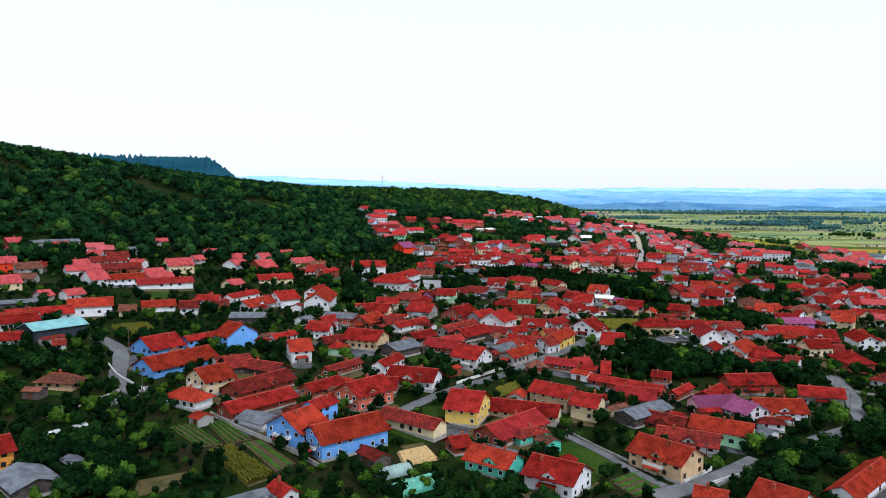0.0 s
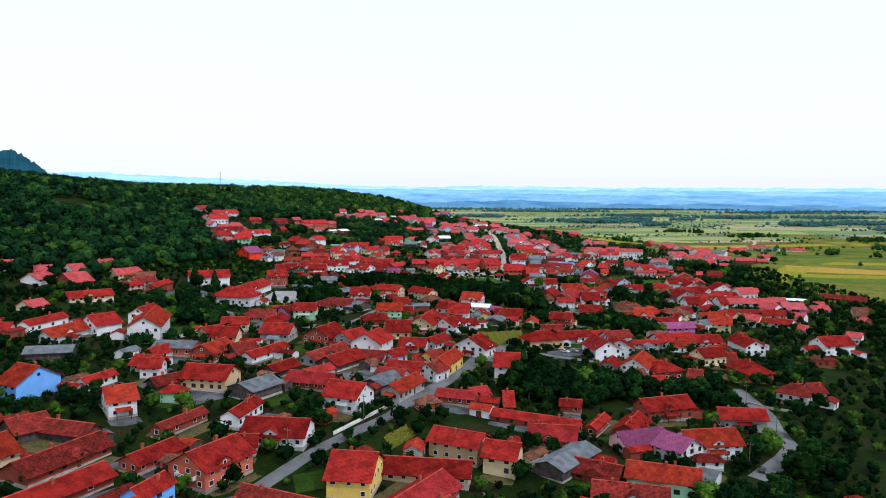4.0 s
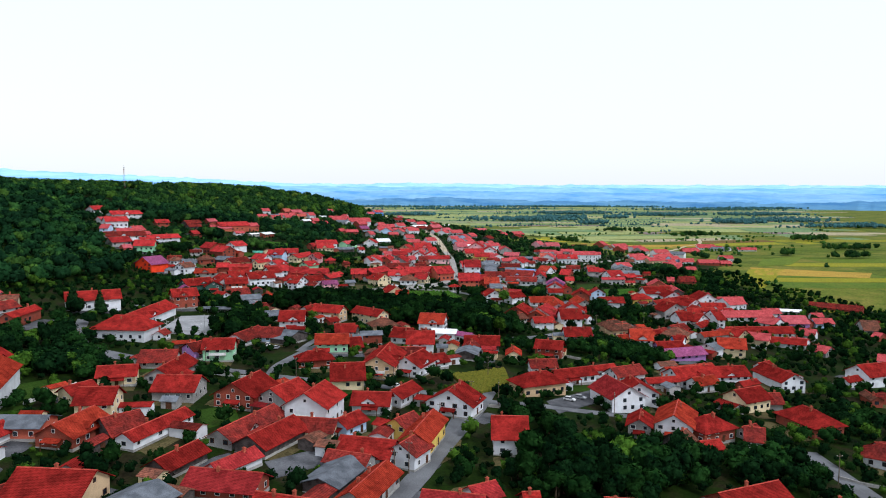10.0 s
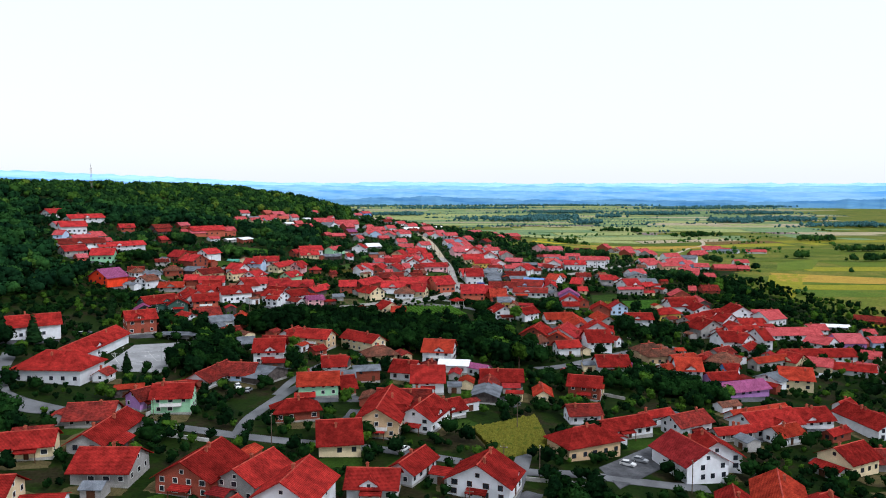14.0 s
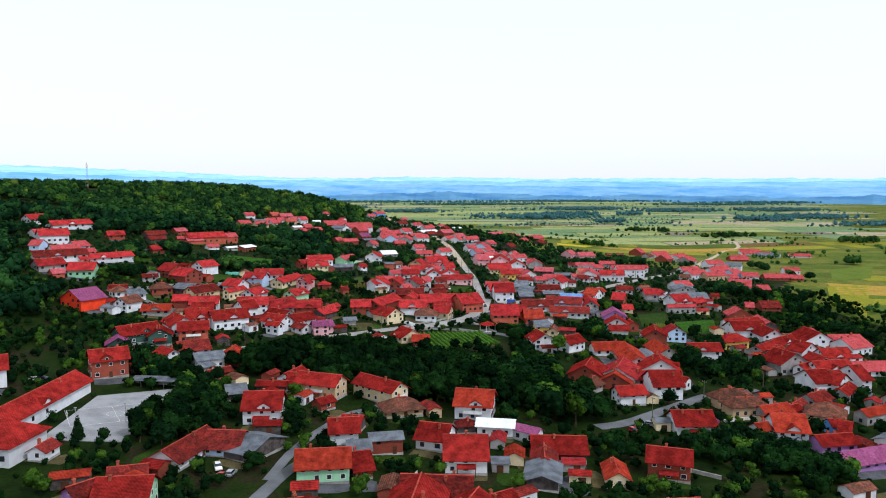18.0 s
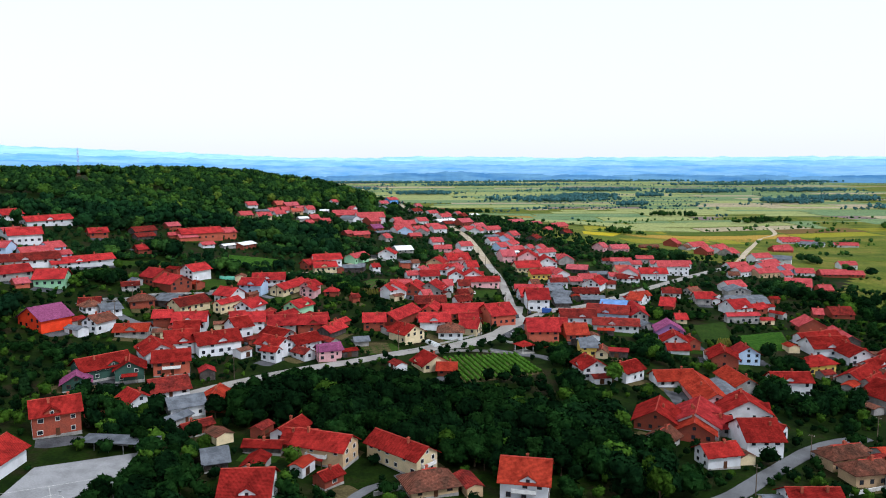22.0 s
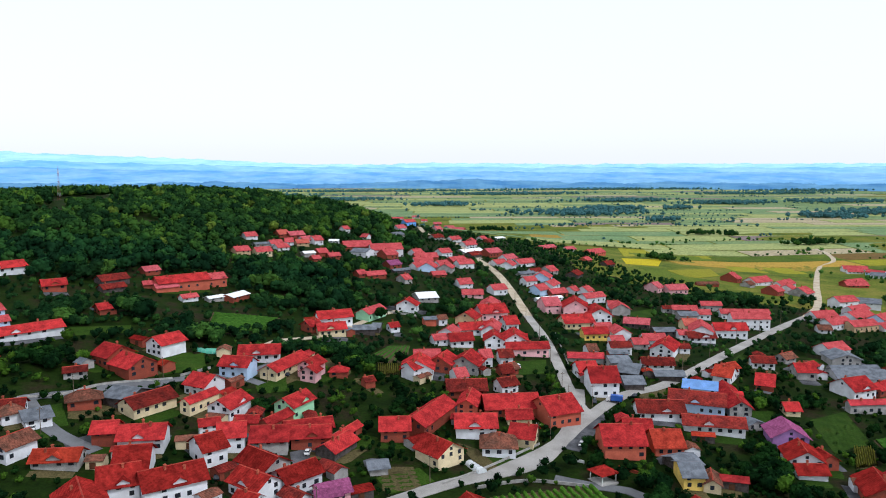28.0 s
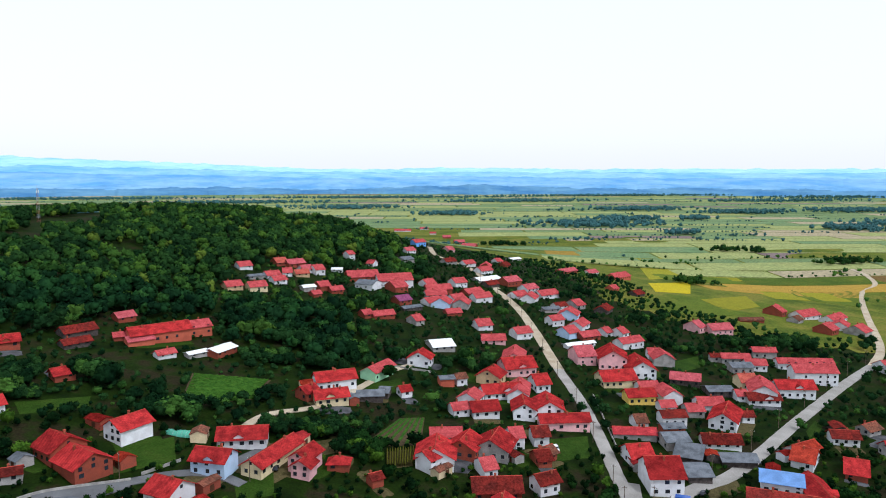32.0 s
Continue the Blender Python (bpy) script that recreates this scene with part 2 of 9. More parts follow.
def ribbon(name, pts, width, lift, material, step=4.0, crown=0.05, uneven=0.0):
    line = curve_points(pts, step)
    verts, faces = [], []
    rng = random.Random(len(line))
    for i, c in enumerate(line):
        way = (line[min(i + 1, len(line) - 1)] - line[max(i - 1, 0)]).normalized()
        side = Vector((-way.y, way.x, 0))
        for k, (s, z) in enumerate(((-1, -0.5), (-1, 0), (-0.5, crown * 0.7), (0, crown), (0.5, crown * 0.7), (1, 0), (1, -0.5))):
            q = c + side * (s * width / 2 * (1 + (rng.uniform(-uneven, uneven) if abs(s) == 1 else 0)))
            verts.append((q.x, q.y, ground_z(q.x, q.y) + lift + z))
    for i in range(len(line) - 1):
        for k in range(6):
            a = i * 7 + k
            faces.append((a, a + 7, a + 8, a + 1))
    return sheet_mesh(name, verts, faces, material), line


def road(name, width, cover, lift, pts):
    me, line = ribbon("road", pts, width, lift, {"asphalt": M_ASPHALT, "gravel": M_GRAVEL, "pale": M_PALE}[cover], uneven=0.05)
    ob = new("road", me)
    tagged(ob, {"asphalt": "worn grey asphalt village street", "gravel": "pale tan gravel street without kerbs", "pale": "dusty pale grey village street"}[cover], "road", kind="structure")
    ROAD_SPOTS.extend((q.x, q.y, width / 2) for q in line)
    ROADS.setdefault(name, []).append((line, width))


ROADS = {}
road("main_street", 4.3, "asphalt", 0.120, [(-45, 220), (-31, 248), (-19, 266), (-10, 279), (4, 307), (20, 339), (30, 363)])
road("main_street", 4.3, "asphalt", 0.128, [(-9, 288), (3, 303), (18, 332), (35, 364), (48, 392), (52, 403)])
road("cross_street", 4.4, "asphalt", 0.136, [(-109, 458), (-95, 430), (-79, 422), (-52, 411), (-30, 401), (-16, 396), (3, 391), (21, 383), (40, 374), (57, 371), (71, 366), (86, 362)])
road("school_lane", 5, "asphalt", 0.144, [(-116, 492), (-110.5, 464), (-105, 447), (-95, 435), (-79, 424), (-67, 416)])
road("garden_lane", 2.8, "asphalt", 0.152, [(-21, 440), (-14, 462), (-2, 485), (7, 495), (14, 492)])
road("green_house_lane", 3.6, "asphalt", 0.160, [(-31, 400), (-29, 414), (-23, 430), (-15, 448), (-6, 460)])
road("east_lane", 5.5, "asphalt", 0.168, [(125, 331), (126, 309), (118, 277), (113, 264), (90, 241)])
road("east_lane", 4.5, "asphalt", 0.176, [(131, 332), (129, 318), (126, 300), (122, 289)])
road("mid_lane", 4.8, "asphalt", 0.184, [(81, 477), (95, 482), (117, 496), (144, 512), (167, 519)])
road("valley_street", 5.4, "pale", 0.192, [(-51, 560), (-39, 571), (-15, 588), (10, 601), (33, 614), (61, 625), (77, 643), (93, 671), (102, 695)])
road("valley_street", 5.4, "pale", 0.200, [(47, 619), (73, 639), (93, 662), (119, 688), (146, 703), (205, 752), (262, 798), (307, 832)])
road("field_road", 5, "gravel", 0.208, [(307, 832), (347, 874), (426, 982), (526, 1113), (578, 1158), (614, 1219), (629, 1262)])
road("gravel_street", 5.2, "pale", 0.220, [(96, 667), (97, 688), (105, 732), (111, 770), (115, 816)])
road("gravel_street", 5.8, "gravel", 0.216, [(115, 816), (123, 884), (128, 943), (127, 999), (120, 1037)])
road("gravel_street", 5.5, "gravel", 0.224, [(129, 1010), (125, 1103), (113, 1138), (104, 1169), (108, 1236)])
road("memorial_lane", 4.5, "asphalt", 0.232, [(66, 616), (78, 610), (86, 607), (90, 602)])
road("west_lane", 5, "asphalt", 0.240, [(-108, 661), (-103, 670), (-90, 676), (-73, 682), (-61, 692)])
road("west_lane", 5, "asphalt", 0.248, [(-103, 670), (-93, 654), (-84, 644), (-71, 634)])
road("low_lane", 4, "asphalt", 0.256, [(-84, 682), (-66, 690), (-48, 699), (-36, 699), (-27, 693)])
road("low_lane", 4, "asphalt", 0.264, [(-36, 699), (-30, 709), (-22, 718)])
road("farm_track", 3.5, "gravel", 0.272, [(-33, 730), (-24, 746), (-5, 756), (9, 773), (31, 805), (50, 820)])
road("west_road", 6, "asphalt", 0.280, [(-182, 285), (-167, 274), (-154, 256), (-146, 240), (-133, 226), (-128, 228)])
road("west_road", 5, "asphalt", 0.288, [(-146, 240), (-130, 221), (-133, 212), (-136, 206)])
road("foot_lane", 3, "asphalt", 0.296, [(10, 221), (20, 210), (28, 199), (35, 191)])
road("near_lane", 6, "asphalt", 0.304, [(31, 184), (45, 195), (59, 210), (66, 218)])

# ---------------------------------------------------------------- houses
def box(bm, x0, x1, y0, y1, z0, z1):
    v = [bm.verts.new(p) for p in ((x0, y0, z0), (x1, y0, z0), (x1, y1, z0), (x0, y1, z0), (x0, y0, z1), (x1, y0, z1), (x1, y1, z1), (x0, y1, z1))]
    for f in ((3, 2, 1, 0), (4, 5, 6, 7), (0, 1, 5, 4), (1, 2, 6, 5), (2, 3, 7, 6), (3, 0, 4, 7)):
        bm.faces.new([v[i] for i in f])
    return v


def slab(bm, a, b, c, d, thick):
    """A sloping board: four corners of its top, and its thickness straight down."""
    top = [bm.verts.new(p) for p in (a, b, c, d)]
    low = [bm.verts.new((p[0], p[1], p[2] - thick)) for p in (a, b, c, d)]
    bm.faces.new(top)
    bm.faces.new(low[::-1])
    for i in range(4):
        j = (i + 1) % 4
        bm.faces.new((top[j], top[i], low[i], low[j]))


SHARED = {}
HOUSE_SPOTS = []


def shared(key, make):
    if key not in SHARED:
        SHARED[key] = make()
    return SHARED[key]


def mesh_of(name, make, material):
    bm = bmesh.new()
    make(bm)
    me = bpy.data.meshes.new(name)
    bm.to_mesh(me)
    bm.free()
    me.materials.append(material)
    return me


def ring_frame(bm, w, h, t, y0, y1):
    """One closed window frame with a rectangular hole; it faces -y."""
    loops = []
    for y in (y0, y1):
        for g in (0, t):
            loops.append([bm.verts.new(p) for p in ((-w / 2 + g, y, -h / 2 + g), (w / 2 - g, y, -h / 2 + g), (w / 2 - g, y, h / 2 - g), (-w / 2 + g, y, h / 2 - g))])
    fo, fi, bo, bi = loops
    for i in range(4):
        j = (i + 1) % 4
        bm.faces.new((fo[i], fo[j], fi[j], fi[i]))
        bm.faces.new((bo[j], bo[i], bi[i], bi[j]))
        bm.faces.new((fo[j], fo[i], bo[i], bo[j]))
        bm.faces.new((fi[i], fi[j], bi[j], bi[i]))


def window_meshes(w, h, dark):
    return (mesh_of("window", lambda bm: ring_frame(bm, w, h, 0.1, -0.06, 0.05), M_BROWN if dark else M_FRAME),
            mesh_of("pane", lambda bm: box(bm, -w / 2 + 0.1, w / 2 - 0.1, -0.02, 0.02, -h / 2 + 0.1, h / 2 - 0.1), M_PANE))


def plain_window(w, h, dark):
    """A window for houses that stay far off: frame and glass in one mesh."""
    me = mesh_of("window", lambda bm: box(bm, -w / 2, w / 2, -0.03, 0.03, -h / 2, h / 2), M_PANE)
    return me


def add_window(parent, x, y, z, turn, w=1.2, h=1.3, dark=False, split=True):
    if split:
        f, g = shared(("window", w, h, dark), lambda: window_meshes(w, h, dark))
        win = hang("window", f, None, parent)
        win.matrix_local = pose(x, y, z, 0, 0, turn)
        hang("pane", g, None, win)
    else:
        win = hang("window", shared(("plain", w, h), lambda: plain_window(w, h, dark)), None, parent)
        win.matrix_local = pose(x, y, z, 0, 0, turn)
    return win


def door_mesh():
    return mesh_of("door", lambda bm: box(bm, -0.55, 0.55, -0.06, 0.05, 0, 2.1), M_BROWN)


def railing_mesh(run, out):
    def make(bm):
        pts = [(-run / 2, 0), (-run / 2, -out), (run / 2, -out), (run / 2, 0)]
        inner = [(-run / 2 + 0.1, 0), (-run / 2 + 0.1, -out + 0.1), (run / 2 - 0.1, -out + 0.1), (run / 2 - 0.1, 0)]
        lo = [[bm.verts.new((x, y, z)) for x, y in p] for p in (pts, inner) for z in (0.0, 0.95)]
        for i in range(3):
            bm.faces.new((lo[0][i], lo[0][i + 1], lo[1][i + 1], lo[1][i]))
            bm.faces.new((lo[2][i + 1], lo[2][i], lo[3][i], lo[3][i + 1]))
            bm.faces.new((lo[1][i], lo[1][i + 1], lo[3][i + 1], lo[3][i]))
    return mesh_of("railing", make, M_FRAME)


def chimney_mesh(tall):
    def make(bm):
        rings = []
        for r, z in ((0.3, -0.8), (0.3, tall), (0.4, tall), (0.4, tall + 0.12), (0.2, tall + 0.12), (0.17, tall + 0.32)):
            rings.append([bm.verts.new(p) for p in ((-r, -r, z), (r, -r, z), (r, r, z), (-r, r, z))])
        for lo, hi in zip(rings, rings[1:]):
            for i in range(4):
                bm.faces.new((lo[i], lo[(i + 1) % 4], hi[(i + 1) % 4], hi[i]))
        bm.faces.new(rings[-1])
    return mesh_of("chimney", make, M_CHIM)


WALL_WORDS = {"white": "white rendered", "cream": "cream rendered", "beige": "beige rendered", "yellow": "yellow rendered", "ochre": "ochre rendered", "blue": "bright blue", "lblue": "pale blue", "green": "pale green", "teal": "turquoise", "dgreen": "dark green", "salmon": "salmon red", "pink": "pink", "red": "fire red", "purple": "violet", "grey": "grey unpainted", "brick": "bare brick", "wood": "dark boarded", "dark": "dark sheet-clad"}
ROOF_WORDS = {"r": "red tiled roof", "r2": "rose red tiled roof", "o": "orange red tiled roof", "dr": "dark weathered tiled roof", "b": "brown mossy tiled roof", "purple": "violet panelled roof", "grey": "grey corrugated roof", "teal": "pale teal sheet roof", "wsheet": "white sheet roof", "blue": "blue sheet roof"}


FAR_V, FAR_F, FAR_M, FAR_MATS = [], [], [], []


def far_mat(m):
    if m not in FAR_MATS:
        FAR_MATS.append(m)
    return FAR_MATS.index(m)


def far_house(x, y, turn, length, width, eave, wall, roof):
    """One of the houses at the far end of the village: walls with gables, an overhanging roof, dark windows and a chimney."""
    rng = random.Random(int(abs(x) * 13 + abs(y) * 29))
    m = pose(x, y, ground_z(x, y), 0, 0, turn)
    eave, width = eave * 0.8, width * 1.08
    a, b = length / 2, width / 2
    rise = b * (0.30 if roof in ("grey", "teal", "wsheet", "blue") else 0.56)
    k = rise / b
    HOUSE_SPOTS.append((x, y, math.cos(radians(turn)), math.sin(radians(turn)), a + 0.8, b + 0.8, 1))

    def add(pts, faces, material):
        n = len(FAR_V)
        FAR_V.extend(tuple(m @ Vector(p)) for p in pts)
        FAR_F.extend(tuple(n + i for i in f) for f in faces)
        FAR_M.extend([far_mat(material)] * len(faces))
    ring = [(s * a, u, z) for s in (-1, 1) for u, z in ((-b, -1.5), (b, -1.5), (b, eave), (0, eave + rise), (-b, eave))]
    add(ring, [(0, 4, 3, 2, 1), (5, 6, 7, 8, 9), *[(i, (i + 1) % 5, 5 + (i + 1) % 5, 5 + i) for i in range(5)]], WALL[wall])
    A, O, top, drop = a + 0.5, b + 0.7, eave + rise + 0.12, eave + 0.12 - 0.7 * k
    sheet = [(s * A, u, z) for s in (-1, 1) for u, z in ((-O, drop), (0, top), (O, drop), (O, drop - 0.18), (0, top - 0.18), (-O, drop - 0.18))]
    add(sheet, [(0, 6, 7, 1), (1, 7, 8, 2), (2, 8, 9, 3), (3, 9, 10, 4), (4, 10, 11, 5), (5, 11, 6, 0), (0, 1, 4, 5), (1, 2, 3, 4), (6, 11, 10, 7), (7, 10, 9, 8)], HAZED_FAR_ROOF.get(roof, ROOF[roof]))
    brick = lambda x0, x1, y0, y1, z0, z1: ([(p, q, r) for r in (z0, z1) for p, q in ((x0, y0), (x1, y0), (x1, y1), (x0, y1))], [(3, 2, 1, 0), (4, 5, 6, 7), (0, 1, 5, 4), (1, 2, 6, 5), (2, 3, 7, 6), (3, 0, 4, 7)])
    s = -1 if math.cos(radians(turn)) > 0 else 1
    for level in range(1 if eave < 4.3 else 2):
        for i in range(max(1, int(length / 3.4))):
            if rng.random() < 0.75:
                u, z = -a + (i + 0.5) * length / max(1, int(length / 3.4)), 1.6 + level * 2.7
                add(*brick(u - 0.55, u + 0.55, s * b - 0.05, s * b + 0.05, z - 0.6, z + 0.6), M_PANE)
    if rng.random() < 0.7 and ROOF[roof] in (ROOF["r"], ROOF["r2"], ROOF["o"], ROOF["dr"]):
        u = rng.uniform(-0.5, 0.5) * a
        add(*brick(u - 0.3, u + 0.3, 0.2, 0.8, top - 1.0, top + 0.9), M_CHIM)


def shed(x, y, turn, length, width, eave, wall, roof):
    """A low outbuilding: boarded, brick or rendered walls, a plain gable roof and a wide door."""
    rng = random.Random(int(abs(x) * 7 + abs(y) * 3))
    base = new("outbuilding")
    base.matrix_world = pose(x, y, ground_z(x, y), 0, 0, turn)
    a, b = length / 2, width / 2
    rise = b * rng.uniform(0.3, 0.5)
    HOUSE_SPOTS.append((x, y, math.cos(radians(turn)), math.sin(radians(turn)), a + 0.5, b + 0.5, 0))
    bm = bmesh.new()
    v = [[bm.verts.new((s * a, u, z)) for u, z in ((-b, -1.0), (b, -1.0), (b, eave), (0, eave + rise), (-b, eave))] for s in (-1, 1)]
    bm.faces.new(v[0])
    bm.faces.new(v[1][::-1])
    for i in range(5):
        bm.faces.new((v[0][(i + 1) % 5], v[0][i], v[1][i], v[1][(i + 1) % 5]))
    bmesh.ops.recalc_face_normals(bm, faces=bm.faces)
    part("wall", bm, WALL[wall], base)
    A, O, k = a + 0.35, b + 0.4, rise / b
    top, drop = eave + rise + 0.1, eave + 0.1 - 0.4 * k
    bm = bmesh.new()
    slab(bm, (-A, -O, drop), (A, -O, drop), (A, 0, top), (-A, 0, top), 0.12)
    slab(bm, (A, O, drop), (-A, O, drop), (-A, 0, top), (A, 0, top), 0.12)
    bmesh.ops.recalc_face_normals(bm, faces=bm.faces)
    part("roof", bm, ROOF[roof], base)
    s = -1 if math.cos(radians(turn)) > 0 else 1
    gate = hang("door", shared("shed_door", lambda: mesh_of("door", lambda bm: box(bm, -0.9, 0.9, -0.05, 0.05, 0, 1.95), M_BROWN)), None, base)
    gate.matrix_local = pose(rng.uniform(-0.3, 0.3) * a, s * (b + 0.04), 0.05)
    tagged(base, f"low {WALL_WORDS[wall]} outbuilding with {ROOF_WORDS[roof]} beside a house", "shed", "outbuildings")


def house(x, y, turn, length, width, eave, wall="white", roof="r", hip=False, rooms=None, doors=True, chimneys=None, near=2, name="house", group="village houses"):
    """A house whose ridge runs along its own x axis. eave: wall height. Windows stand in rows, one row a storey."""
    if near == 1:
        far_house(x, y, turn, length, width, eave, wall, roof)
        return
    rng = random.Random(int(abs(x) * 31 + abs(y) * 17 + length * 7))
    z = min(ground_z(x + dx, y + dy) for dx in (-4, 4) for dy in (-4, 4))
    base = new(name)
    base.matrix_world = pose(x, y, ground_z(x, y), 0, 0, turn)
    low = z - ground_z(x, y) - 0.6
    a, b = length / 2, width / 2
    rise = b * (0.30 if roof in ("grey", "teal", "wsheet", "blue") else 0.52)
    rise, eave = rise + eave * 0.06, eave * 0.89
    over = 0.95 if width > 6 else 0.6
    # walls with their gables
    bm = bmesh.new()
    if hip:
        box(bm, -a, a, -b, b, low, eave)
    else:
        ring = [[(s * a, -b, low), (s * a, b, low), (s * a, b, eave), (s * a, 0, eave + rise), (s * a, -b, eave)] for s in (-1, 1)]
        v = [[bm.verts.new(p) for p in r] for r in ring]
        bm.faces.new(v[0])
        bm.faces.new(v[1][::-1])
        for i in range(5):
            j = (i + 1) % 5
            bm.faces.new((v[0][j], v[0][i], v[1][i], v[1][j]))
    bmesh.ops.recalc_face_normals(bm, faces=bm.faces)
    part("wall", bm, WALL[wall], base)
    if near == 3:
        bm = bmesh.new()
        box(bm, -a - 0.06, a + 0.06, -b - 0.06, b + 0.06, low, 0.45)
        part("plinth", bm, M_CONC, base)
    HOUSE_SPOTS.append((x, y, math.cos(radians(turn)), math.sin(radians(turn)), a + 0.8, b + 0.8, near))
    # roof slabs
    k = rise / b
    top = eave + rise + 0.12
    drop = eave + 0.12 - over * k
    bm = bmesh.new()
    th = 0.16
    if hip:
        r = max(a - b * 0.9, 0.3)
        A, O = a + over, b + over
        slab(bm, (-A, -O, drop), (A, -O, drop), (r, 0, top), (-r, 0, top), th)
        slab(bm, (A, O, drop), (-A, O, drop), (-r, 0, top), (r, 0, top), th)
        for s in (-1, 1):
            tri = [(s * A, -s * O, drop), (s * A, s * O, drop), (s * r, 0, top)]
            t3 = [bm.verts.new(p) for p in tri]
            b3 = [bm.verts.new((p[0], p[1], p[2] - th)) for p in tri]
            bm.faces.new(t3)
            bm.faces.new(b3[::-1])
            for i in range(3):
                j = (i + 1) % 3
                bm.faces.new((t3[j], t3[i], b3[i], b3[j]))
        ridge_half = r
    else:
        A, O = a + over * 0.8, b + over
        slab(bm, (-A, -O, drop), (A, -O, drop), (A, 0, top), (-A, 0, top), th)
        slab(bm, (A, O, drop), (-A, O, drop), (-A, 0, top), (A, 0, top), th)
        ridge_half = A
    # dips and sags of an old roof are small: the slabs stay plane
    bmesh.ops.recalc_face_normals(bm, faces=bm.faces)
    tiles = (HAZED_MID_ROOF if y > 635 else ROOF).get(roof, ROOF[roof])
    part("roof", bm, tiles, base)
    tiled = roof in ("r", "r2", "o", "dr", "b")
    if tiled and near > 1:
        bm = bmesh.new()
        ends = []
        for x0 in (-ridge_half, ridge_half):
            ends.append([bm.verts.new(p) for p in ((x0, -0.2, top - 0.06), (x0, 0, top + 0.12), (x0, 0.2, top - 0.06))])
        bm.faces.new(ends[0])
        bm.faces.new(ends[1][::-1])
        for i in range(3):
            bm.faces.new((ends[0][i], ends[1][i], ends[1][(i + 1) % 3], ends[0][(i + 1) % 3]))
        part("ridge", bm, M_RIDGE, base)
    # chimneys
    count = chimneys if chimneys is not None else (0 if not tiled or near == 1 else (1 if length < 11 else rng.choice((1, 1, 2))))
    for i in range(count):
        cx = (rng.uniform(-0.6, 0.6) if not hip else rng.uniform(-0.2, 0.2)) * a
        cy = rng.choice((-1, 1)) * rng.uniform(0.05, 0.35) * b
        tall = rng.choice((0.9, 1.2))
        ch = hang("chimney", shared(("chimney", tall), lambda: chimney_mesh(tall)), None, base)
        ch.matrix_local = pose(cx, cy, top - abs(cy) * k, 0, 0, 0)
    # windows and doors only on the sides turned to the camera: south, east and west
    if rooms is None:
        rooms = wall not in ("wood", "dark") and eave > 2.5
    budget = {3: 11, 2: 5, 1: 1}[near]
    if rooms:
        storeys = 1 if eave < 4.3 else (2 if eave < 6.8 else 3)
        dark = rng.random() < 0.35
        t = radians(turn)
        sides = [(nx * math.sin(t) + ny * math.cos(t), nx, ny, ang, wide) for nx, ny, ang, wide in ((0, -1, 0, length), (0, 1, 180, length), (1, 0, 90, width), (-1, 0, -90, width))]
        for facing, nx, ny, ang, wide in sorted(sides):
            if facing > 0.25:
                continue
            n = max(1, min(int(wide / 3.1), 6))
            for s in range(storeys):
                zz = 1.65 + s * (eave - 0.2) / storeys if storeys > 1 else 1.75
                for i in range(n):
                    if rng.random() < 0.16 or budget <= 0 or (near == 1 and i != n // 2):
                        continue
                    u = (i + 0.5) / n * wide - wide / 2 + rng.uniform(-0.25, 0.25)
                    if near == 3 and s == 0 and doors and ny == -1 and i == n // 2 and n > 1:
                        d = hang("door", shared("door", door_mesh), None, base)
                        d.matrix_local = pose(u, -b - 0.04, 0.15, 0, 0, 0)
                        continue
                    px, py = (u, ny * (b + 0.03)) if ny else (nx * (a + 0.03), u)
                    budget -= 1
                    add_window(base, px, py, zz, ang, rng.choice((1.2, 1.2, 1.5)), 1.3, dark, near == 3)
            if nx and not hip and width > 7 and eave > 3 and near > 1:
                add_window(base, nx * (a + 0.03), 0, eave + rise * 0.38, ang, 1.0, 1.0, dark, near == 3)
        if near == 3 and eave > 5 and wall != "brick" and rng.random() < 0.8:
            facing, nx, ny, ang, wide = min(sides)
            out, run = 1.2, min(wide * 0.6, 6.0)
            px, py = (0, ny * b) if ny else (nx * a, 0)
            balcony = hang("balcony", shared(("balcony", round(run, 1)), lambda: mesh_of("balcony", lambda bm: box(bm, -run / 2, run / 2, -out, 0, -0.15, 0), M_CONC)), None, base)
            balcony.matrix_local = pose(px, py, eave * 0.5, 0, 0, ang)
            rail = hang("railing", shared(("railing", round(run, 1)), lambda: railing_mesh(run, out)), None, balcony)
        if near >= 2 and not hip and tiled and length > 9.5 and width > 7 and rng.random() < 0.42:
            # a cross gable over the middle of the side that faces the camera
            s = -1 if math.cos(radians(turn)) > 0 else 1
            half, run = rng.uniform(1.5, 2.1), b + 0.25
            z0, u0 = eave - 0.1, rng.uniform(-0.25, 0.25) * a
            h = half * 0.62
            bm = bmesh.new()
            f5 = [bm.verts.new((u0 + p, s * run, q)) for p, q in ((-half, z0 - 0.5), (half, z0 - 0.5), (half, z0 + 0.55), (0, z0 + 0.55 + h), (-half, z0 + 0.55))]
            b5 = [bm.verts.new((u0 + p, 0.1 * s, q)) for p, q in ((-half, z0 - 0.5), (half, z0 - 0.5), (half, z0 + 0.55), (0, z0 + 0.55 + h), (-half, z0 + 0.55))]
            bm.faces.new(f5)
            bm.faces.new(b5[::-1])
            for i in range(5):
                j = (i + 1) % 5
                bm.faces.new((f5[j], f5[i], b5[i], b5[j]))
            bmesh.ops.recalc_face_normals(bm, faces=bm.faces)
            dormer = part("dormer", bm, WALL[wall], base)
            bm = bmesh.new()
            g = half + 0.35
